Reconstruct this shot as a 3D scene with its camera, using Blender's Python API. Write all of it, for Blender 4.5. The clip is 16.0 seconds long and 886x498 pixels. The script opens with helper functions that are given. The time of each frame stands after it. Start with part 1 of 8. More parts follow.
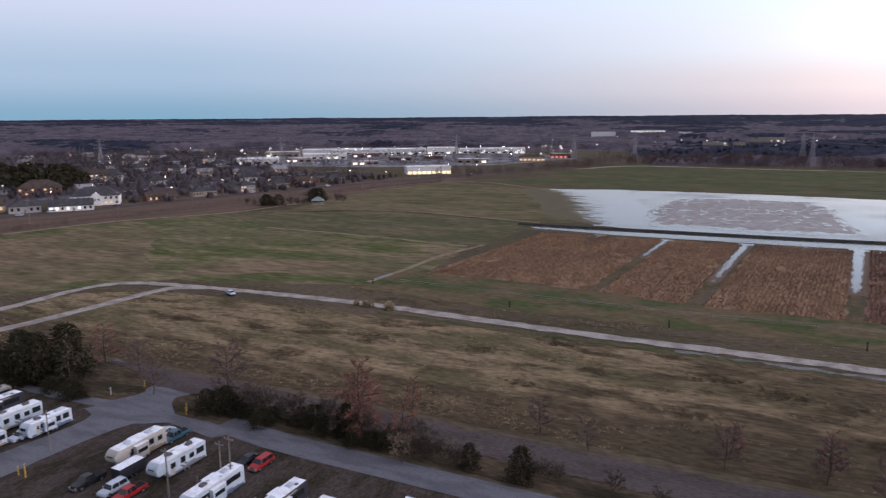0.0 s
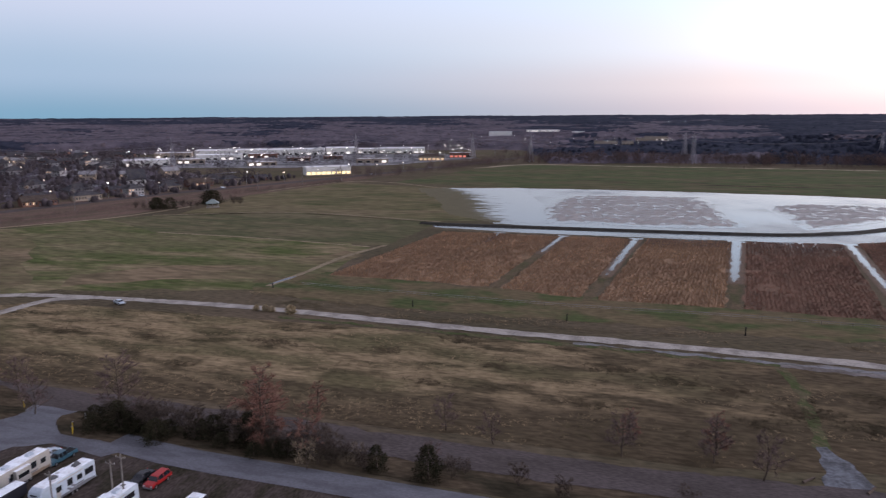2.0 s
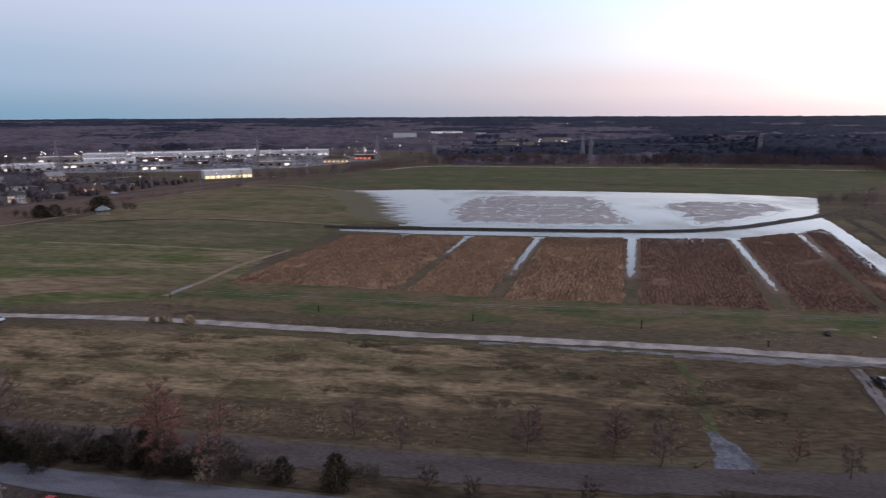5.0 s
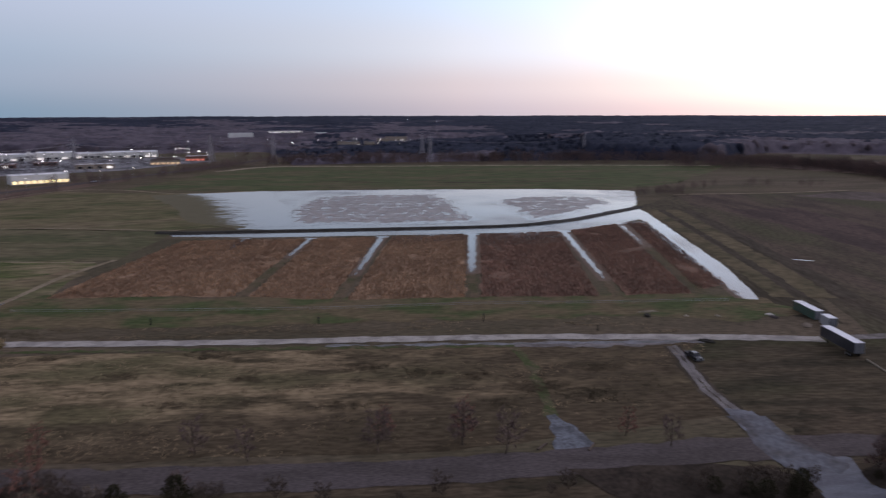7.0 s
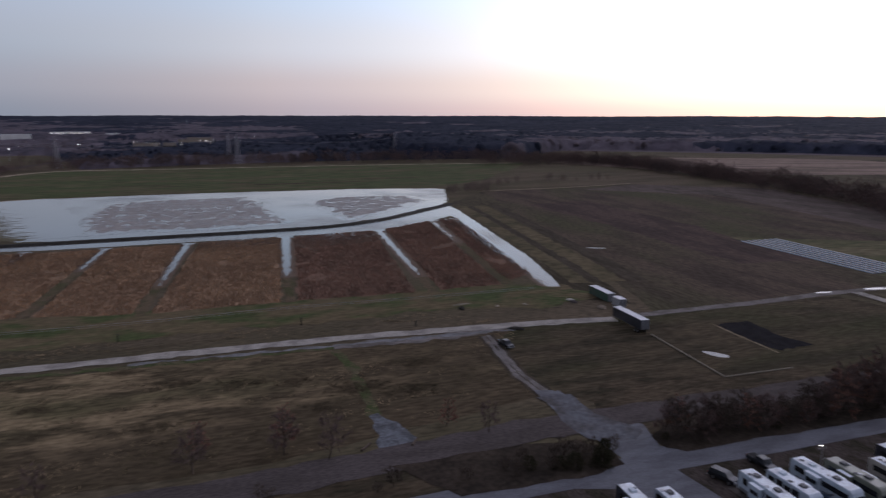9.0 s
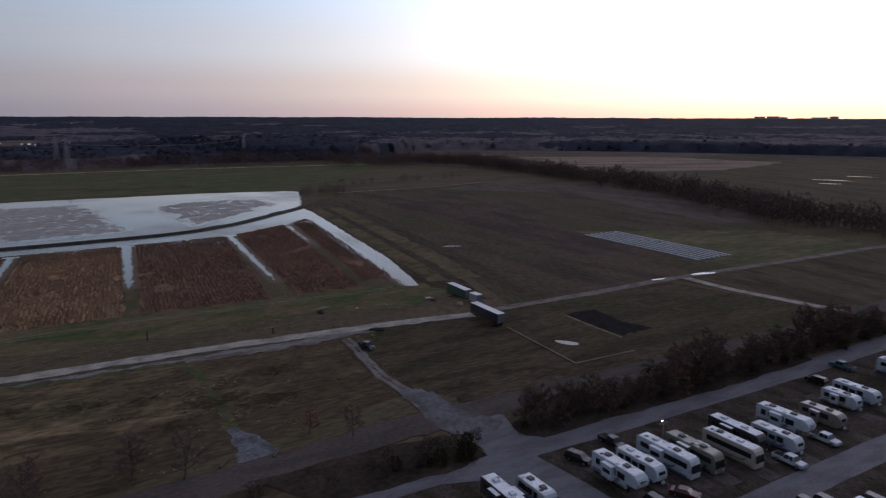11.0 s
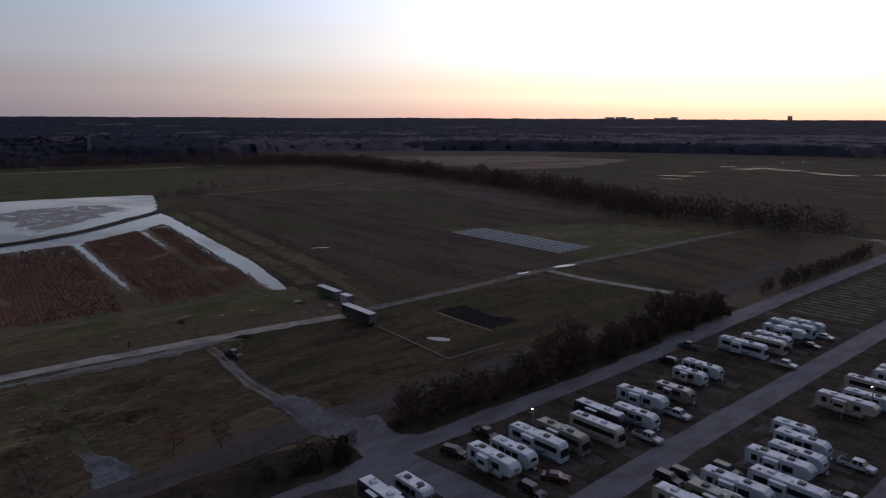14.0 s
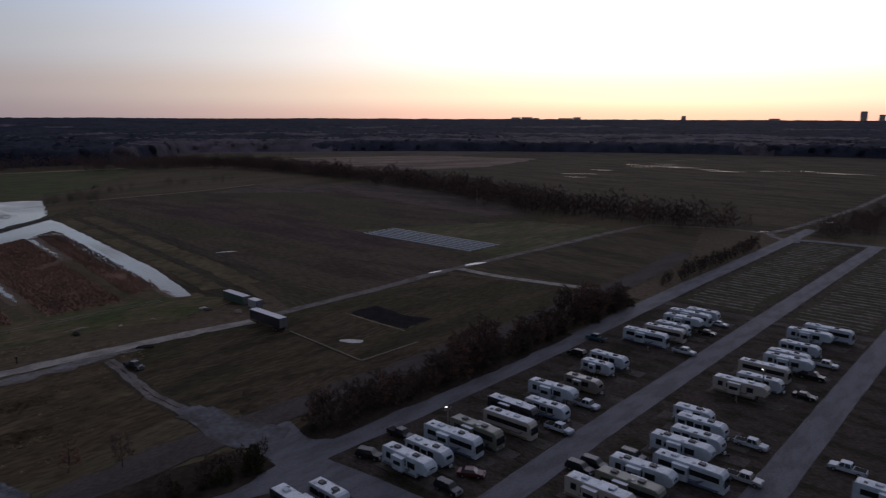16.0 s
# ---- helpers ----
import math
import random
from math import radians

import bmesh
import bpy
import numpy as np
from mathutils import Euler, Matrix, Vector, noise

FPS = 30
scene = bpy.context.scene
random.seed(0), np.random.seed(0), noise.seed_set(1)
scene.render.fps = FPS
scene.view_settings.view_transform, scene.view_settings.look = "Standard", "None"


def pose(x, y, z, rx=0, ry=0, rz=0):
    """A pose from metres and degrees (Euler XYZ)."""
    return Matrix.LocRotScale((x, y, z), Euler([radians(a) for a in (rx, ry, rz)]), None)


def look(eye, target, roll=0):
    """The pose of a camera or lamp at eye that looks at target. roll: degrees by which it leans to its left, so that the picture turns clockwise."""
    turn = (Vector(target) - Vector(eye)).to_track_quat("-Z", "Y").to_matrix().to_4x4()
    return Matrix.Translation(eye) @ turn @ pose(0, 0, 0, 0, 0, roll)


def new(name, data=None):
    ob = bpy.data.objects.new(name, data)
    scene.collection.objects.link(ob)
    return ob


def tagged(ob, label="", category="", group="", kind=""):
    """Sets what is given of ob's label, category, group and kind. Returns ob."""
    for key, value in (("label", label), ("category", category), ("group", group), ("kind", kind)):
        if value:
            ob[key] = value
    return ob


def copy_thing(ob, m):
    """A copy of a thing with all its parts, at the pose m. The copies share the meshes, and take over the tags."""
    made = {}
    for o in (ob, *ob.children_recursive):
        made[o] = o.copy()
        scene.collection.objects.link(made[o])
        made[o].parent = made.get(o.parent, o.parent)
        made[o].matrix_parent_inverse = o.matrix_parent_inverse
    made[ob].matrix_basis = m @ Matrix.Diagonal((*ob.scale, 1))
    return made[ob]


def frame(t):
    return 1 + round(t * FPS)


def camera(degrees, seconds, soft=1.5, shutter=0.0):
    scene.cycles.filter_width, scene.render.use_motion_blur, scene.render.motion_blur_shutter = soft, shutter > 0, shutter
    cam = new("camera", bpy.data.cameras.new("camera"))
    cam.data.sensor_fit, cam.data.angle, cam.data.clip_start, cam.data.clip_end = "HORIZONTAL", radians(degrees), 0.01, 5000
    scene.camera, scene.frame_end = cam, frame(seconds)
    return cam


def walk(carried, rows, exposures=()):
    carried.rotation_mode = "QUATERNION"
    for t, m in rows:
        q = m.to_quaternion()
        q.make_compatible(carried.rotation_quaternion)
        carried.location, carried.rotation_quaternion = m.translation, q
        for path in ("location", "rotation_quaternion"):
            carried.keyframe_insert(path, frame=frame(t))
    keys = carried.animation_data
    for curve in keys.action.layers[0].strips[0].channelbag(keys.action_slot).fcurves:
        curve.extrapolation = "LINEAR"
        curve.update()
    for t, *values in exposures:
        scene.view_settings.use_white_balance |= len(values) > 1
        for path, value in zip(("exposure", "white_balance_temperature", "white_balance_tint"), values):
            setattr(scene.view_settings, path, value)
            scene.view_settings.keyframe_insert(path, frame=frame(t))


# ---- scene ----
# The camera: a drone hovering about 60 m up, turning to its right.
cam = camera(64.63, 16.0, soft=1.3, shutter=0.8)
PATH = [
    (0, (0.01, -0.01, 60.00), (0.21, 98.20, 41.21), -0.38),
    (0.5, (0.06, 0.02, 60.02), (3.54, 98.17, 41.18), -0.32),
    (1, (0.09, 0.06, 60.05), (7.46, 97.98, 41.17), -0.31),
    (1.5, (0.13, 0.10, 60.08), (10.81, 97.71, 41.18), -0.27),
    (2, (0.18, 0.14, 60.12), (14.23, 97.32, 41.20), -0.28),
    (2.5, (0.25, 0.17, 60.17), (16.56, 97.01, 41.26), -0.26),
    (3, (0.34, 0.21, 60.22), (17.43, 96.91, 41.32), -0.29),
    (5.5, (1.08, 0.44, 60.51), (32.01, 93.65, 41.69), -0.24),
    (6, (1.25, 0.50, 60.54), (36.71, 92.08, 41.64), -0.27),
    (6.5, (1.44, 0.58, 60.55), (42.52, 89.77, 41.66), -0.27),
    (7, (1.62, 0.67, 60.54), (48.85, 86.76, 41.60), -0.14),
    (7.5, (1.82, 0.78, 60.52), (54.30, 83.77, 41.61), -0.24),
    (8, (2.01, 0.90, 60.50), (60.18, 79.99, 41.52), -0.05),
    (8.5, (2.20, 1.03, 60.46), (65.21, 76.33, 41.49), -0.04),
    (9, (2.39, 1.16, 60.42), (70.53, 71.86, 41.48), 0.05),
    (9.5, (2.56, 1.30, 60.36), (74.97, 67.63, 41.45), 0.06),
    (12, (3.28, 1.94, 60.04), (87.91, 51.84, 41.37), 0.19),
    (12.5, (3.41, 2.02, 59.97), (89.34, 49.64, 41.29), 0.21),
    (13, (3.53, 2.07, 59.90), (91.10, 46.62, 41.25), 0.20),
    (13.5, (3.65, 2.11, 59.82), (92.59, 43.85, 41.18), 0.19),
    (14, (3.79, 2.13, 59.75), (93.96, 41.14, 41.11), 0.22),
    (14.5, (3.94, 2.12, 59.68), (95.27, 38.35, 41.08), 0.21),
    (15, (4.10, 2.11, 59.61), (96.64, 35.16, 41.04), 0.19),
    (15.5, (4.28, 2.08, 59.54), (97.80, 32.26, 41.03), 0.22),
    (16, (4.45, 2.05, 59.48), (98.86, 29.29, 40.93), 0.18),
]
EXPOSURES = [(0, -0.02, 6650, 22), (3, -0.10, 6600, 22), (6, -0.30, 6500, 22), (7.5, -0.54, 6450, 22), (9, -0.83, 6400, 21), (12, -1.34, 6250, 20), (16, -1.76, 6250, 20)]
walk(cam, [(t, look(eye, target, roll)) for t, eye, target, roll in PATH], EXPOSURES)

# ---- sky: clear dusk, the sun just gone below the horizon ----
SUNSET = 92.0      # bearing of the afterglow, degrees to the right of +y


def ramp(tree, stops, interpolation="EASE"):
    node = tree.nodes.new("ShaderNodeValToRGB")
    node.color_ramp.interpolation = interpolation
    while len(node.color_ramp.elements) < len(stops):
        node.color_ramp.elements.new(0.5)
    for e, (p, c) in zip(node.color_ramp.elements, stops):
        e.position = p
        e.color = (*c, 1) if len(c) == 3 else c
    return node


def build_world():
    world = bpy.data.worlds.new("dusk_sky")
    scene.world = world
    world.use_nodes = True
    t = world.node_tree
    t.nodes.clear()
    N, L = t.nodes.new, t.links.new
    out, bg = N("ShaderNodeOutputWorld"), N("ShaderNodeBackground")
    coord, sep = N("ShaderNodeTexCoord"), N("ShaderNodeSeparateXYZ")
    L(coord.outputs["Generated"], sep.inputs[0])
    # how near the direction is to the afterglow: 1 towards it, 0 away from it
    flat = N("ShaderNodeVectorMath"); flat.operation = "MULTIPLY"; flat.inputs[1].default_value = (1, 1, 0)
    L(coord.outputs["Generated"], flat.inputs[0])
    unit = N("ShaderNodeVectorMath"); unit.operation = "NORMALIZE"
    L(flat.outputs[0], unit.inputs[0])
    dot = N("ShaderNodeVectorMath"); dot.operation = "DOT_PRODUCT"
    dot.inputs[1].default_value = (math.sin(radians(SUNSET)), math.cos(radians(SUNSET)), 0)
    L(unit.outputs[0], dot.inputs[0])
    span = N("ShaderNodeMapRange")
    span.inputs["From Min"].default_value, span.inputs["From Max"].default_value = -0.6, 1.0
    L(dot.outputs["Value"], span.inputs["Value"])
    near = N("ShaderNodeMath"); near.operation = "POWER"; near.inputs[1].default_value = 1.95
    L(span.outputs[0], near.inputs[0])
    glow = N("ShaderNodeMath"); glow.operation = "POWER"; glow.inputs[1].default_value = 4.0
    L(near.outputs[0], glow.inputs[0])
    # elevation, 0 at the horizon, 1 at 0.6 of the way up
    up = N("ShaderNodeMapRange")
    up.inputs["From Min"].default_value, up.inputs["From Max"].default_value = 0.0, 0.6
    L(sep.outputs["Z"], up.inputs["Value"])
    cool = ramp(t, SKY_COOL)
    rosy = ramp(t, SKY_ROSY)
    warm = ramp(t, SKY_WARM)
    last = cool
    L(up.outputs[0], cool.inputs[0])
    for tones, start, end in ((rosy, 0.02, 0.46), (warm, 0.50, 1.0)):
        L(up.outputs[0], tones.inputs[0])
        reach = N("ShaderNodeMapRange")
        reach.inputs["From Min"].default_value, reach.inputs["From Max"].default_value = start, end
        L(near.outputs[0], reach.inputs["Value"])
        mix = N("ShaderNodeMix"); mix.data_type = "RGBA"
        L(reach.outputs[0], mix.inputs["Factor"]); L(last.outputs["Result" if last is not cool else "Color"], mix.inputs["A"]); L(tones.outputs[0], mix.inputs["B"])
        last = mix
    gain = N("ShaderNodeMapRange")
    gain.inputs["To Min"].default_value, gain.inputs["To Max"].default_value = SKY_GAIN
    L(glow.outputs[0], gain.inputs["Value"])
    # the physical sky with the sun at the horizon adds its own gradient
    sky = N("ShaderNodeTexSky"); sky.sky_type = "NISHITA"; sky.sun_disc = False
    sky.sun_elevation, sky.sun_rotation = radians(0.5), radians(SUNSET)
    sky.air_density, sky.dust_density = 1.0, 1.0
    weak = N("ShaderNodeVectorMath"); weak.operation = "SCALE"; weak.inputs["Scale"].default_value = 0.05
    L(sky.outputs[0], weak.inputs[0])
    add = N("ShaderNodeVectorMath"); add.operation = "MULTIPLY_ADD"
    L(mix.outputs["Result"], add.inputs[0]); L(gain.outputs[0], add.inputs[1]); L(weak.outputs[0], add.inputs[2])
    L(add.outputs[0], bg.inputs["Color"])
    bg.inputs["Strength"].default_value = 1.0
    L(bg.outputs[0], out.inputs[0])


SKY_COOL = [(0.0, (0.21, 0.43, 0.58)), (0.09, (0.34, 0.54, 0.72)), (0.26, (0.58, 0.70, 0.87)), (0.42, (0.51, 0.56, 0.68)), (1.0, (0.34, 0.37, 0.47))]
SKY_WARM = [(0.0, (0.72, 0.44, 0.28)), (0.05, (0.82, 0.65, 0.42)), (0.15, (0.88, 0.84, 0.70)), (0.28, (0.83, 0.87, 0.94)), (0.45, (0.63, 0.64, 0.70)), (1.0, (0.36, 0.38, 0.47))]
SKY_ROSY = [(0.0, (0.64, 0.60, 0.63)), (0.06, (0.76, 0.72, 0.73)), (0.15, (0.83, 0.92, 0.99)), (0.28, (0.75, 0.98, 1.18)), (0.45, (0.57, 0.64, 0.75)), (1.0, (0.34, 0.37, 0.47))]
SKY_GAIN = (1.0, 5.6)
build_world()

# weak wide lamp added on the afterglow side; the sun itself is down
sun_data = bpy.data.lights.new("added_glow_lamp", "SUN")
sun_data.energy, sun_data.angle, sun_data.color = 0.15, radians(25), (1.0, 0.78, 0.6)
added_glow_lamp = new("added_glow_lamp", sun_data)
added_glow_lamp.matrix_basis = look((0, 0, 0), (-math.sin(radians(SUNSET)), -math.cos(radians(SUNSET)), -0.15))

# ---- materials ----
def material(name, base, rough=0.9, spread=0.25, scale=1.0, second=None, fine=None, bump=0.0, metal=0.0, spec=None,
             stretch=(1, 1, 1), turn=0.0, blend=(0.42, 0.62), emit=None, space="Object", island=0.0, leafy=0.0, third=None, fade=None):
    """A surface with variation at two scales. base and second: the two colours that a broad noise mixes; fine: scale of the grain."""
    m = bpy.data.materials.new(name)
    m.use_nodes = True
    t = m.node_tree
    N, L = t.nodes.new, t.links.new
    bsdf = t.nodes["Principled BSDF"]
    bsdf.inputs["Roughness"].default_value = rough
    bsdf.inputs["Metallic"].default_value = metal
    if spec is None:        # rough growth and soil have next to no sheen
        spec = 0.3 if rough < 0.7 else (0.12 if rough < 0.88 else 0.02)
    bsdf.inputs["Specular IOR Level"].default_value = spec
    coord, mapping = N("ShaderNodeTexCoord"), N("ShaderNodeMapping")
    mapping.vector_type = "TEXTURE"
    mapping.inputs["Rotation"].default_value = (0, 0, radians(-turn))
    mapping.inputs["Scale"].default_value = tuple(1 / k for k in stretch)
    L(coord.outputs[space], mapping.inputs[0])
    broad = N("ShaderNodeTexNoise")
    broad.inputs["Scale"].default_value, broad.inputs["Detail"].default_value, broad.inputs["Roughness"].default_value = scale, 5, 0.6
    grain = N("ShaderNodeTexNoise")
    grain.inputs["Scale"].default_value, grain.inputs["Detail"].default_value = fine or scale * 9, 3
    L(mapping.outputs[0], broad.inputs["Vector"]); L(mapping.outputs[0], grain.inputs["Vector"])
    step = N("ShaderNodeMapRange"); step.interpolation_type = "SMOOTHSTEP"
    step.inputs["From Min"].default_value, step.inputs["From Max"].default_value = blend
    L(broad.outputs["Fac"], step.inputs["Value"])
    mix = N("ShaderNodeMix"); mix.data_type = "RGBA"
    second = second or tuple(c * (1 - spread) for c in base)
    mix.inputs["A"].default_value, mix.inputs["B"].default_value = (*base, 1), (*second, 1)
    L(step.outputs[0], mix.inputs["Factor"])
    if third:
        # a third colour in wide drifts
        wide = N("ShaderNodeTexNoise")
        wide.inputs["Scale"].default_value, wide.inputs["Detail"].default_value = scale * 0.35, 4
        L(mapping.outputs[0], wide.inputs["Vector"])
        part_ = N("ShaderNodeMapRange"); part_.interpolation_type = "SMOOTHSTEP"
        part_.inputs["From Min"].default_value, part_.inputs["From Max"].default_value, part_.inputs["To Max"].default_value = 0.42, 0.66, 0.85
        L(wide.outputs["Fac"], part_.inputs["Value"])
        over = N("ShaderNodeMix"); over.data_type = "RGBA"
        over.inputs["B"].default_value = (*third, 1)
        L(part_.outputs[0], over.inputs["Factor"]); L(mix.outputs["Result"], over.inputs["A"])
        mix = over
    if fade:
        # the fade colour takes over by the attribute kind
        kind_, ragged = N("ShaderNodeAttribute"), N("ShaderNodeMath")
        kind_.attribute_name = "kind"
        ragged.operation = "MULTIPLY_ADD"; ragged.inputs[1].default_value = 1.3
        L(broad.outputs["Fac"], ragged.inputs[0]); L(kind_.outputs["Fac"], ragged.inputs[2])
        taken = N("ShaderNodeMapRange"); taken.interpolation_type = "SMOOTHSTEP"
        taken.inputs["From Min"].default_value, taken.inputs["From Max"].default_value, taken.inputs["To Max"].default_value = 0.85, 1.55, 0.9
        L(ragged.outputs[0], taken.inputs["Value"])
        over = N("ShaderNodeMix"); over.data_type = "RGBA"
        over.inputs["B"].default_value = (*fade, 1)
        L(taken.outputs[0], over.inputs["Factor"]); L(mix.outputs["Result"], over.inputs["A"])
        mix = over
    light = N("ShaderNodeMapRange")
    light.inputs["To Min"].default_value, light.inputs["To Max"].default_value = 1 - spread, 1 + spread
    light.inputs["From Min"].default_value, light.inputs["From Max"].default_value = 0.3, 0.7
    L(grain.outputs["Fac"], light.inputs["Value"])
    scaled = N("ShaderNodeVectorMath"); scaled.operation = "SCALE"
    L(mix.outputs["Result"], scaled.inputs[0]); L(light.outputs[0], scaled.inputs["Scale"])
    last = scaled.outputs[0]
    if island:
        geo = N("ShaderNodeNewGeometry")
        each = N("ShaderNodeMapRange")
        each.inputs["To Min"].default_value, each.inputs["To Max"].default_value = 1 - island, 1 + island
        L(geo.outputs["Random Per Island"], each.inputs["Value"])
        vary = N("ShaderNodeVectorMath"); vary.operation = "SCALE"
        L(last, vary.inputs[0]); L(each.outputs[0], vary.inputs["Scale"])
        last = vary.outputs[0]
    L(last, bsdf.inputs["Base Color"])
    if leafy:
        # sprays of twigs and leaves scatter light like a canopy, not like single flakes
        geo = N("ShaderNodeNewGeometry")
        soften = N("ShaderNodeVectorMath"); soften.operation = "MULTIPLY_ADD"
        soften.inputs[1].default_value, soften.inputs[2].default_value = (1 - leafy,) * 3, (0, 0, leafy)
        L(geo.outputs["Normal"], soften.inputs[0])
        even = N("ShaderNodeVectorMath"); even.operation = "NORMALIZE"
        L(soften.outputs[0], even.inputs[0]); L(even.outputs[0], bsdf.inputs["Normal"])
    if bump:
        b = N("ShaderNodeBump"); b.inputs["Strength"].default_value = 1.0; b.inputs["Distance"].default_value = bump
        L(grain.outputs["Fac"], b.inputs["Height"]); L(b.outputs[0], bsdf.inputs["Normal"])
    if emit:
        bsdf.inputs["Emission Color"].default_value = (*emit[0], 1)
        bsdf.inputs["Emission Strength"].default_value = emit[1]
    return m


def water_material(name, colour, rough, ripple):
    m = material(name, colour, rough, 0.15, 0.05, spec=0.5)
    t = m.node_tree
    bsdf = t.nodes["Principled BSDF"]
    bsdf.inputs["IOR"].default_value = 1.33
    coord, wave, b = t.nodes.new("ShaderNodeTexCoord"), t.nodes.new("ShaderNodeTexNoise"), t.nodes.new("ShaderNodeBump")
    wave.inputs["Scale"].default_value, wave.inputs["Detail"].default_value = 0.8, 3
    b.inputs["Strength"].default_value, b.inputs["Distance"].default_value = 1.0, ripple
    t.links.new(coord.outputs["Object"], wave.inputs["Vector"])
    t.links.new(wave.outputs["Fac"], b.inputs["Height"])
    t.links.new(b.outputs[0], bsdf.inputs["Normal"])
    # wind-ruffled and calm stretches
    calm, gloss = t.nodes.new("ShaderNodeTexNoise"), t.nodes.new("ShaderNodeMapRange")
    calm.inputs["Scale"].default_value, calm.inputs["Detail"].default_value = 0.014, 4
    gloss.inputs["From Min"].default_value, gloss.inputs["From Max"].default_value = 0.35, 0.7
    gloss.inputs["To Min"].default_value, gloss.inputs["To Max"].default_value = rough * 0.4, rough + 0.20
    t.links.new(coord.outputs["Object"], calm.inputs["Vector"])
    t.links.new(calm.outputs["Fac"], gloss.inputs["Value"])
    t.links.new(gloss.outputs[0], bsdf.inputs["Roughness"])
    return m


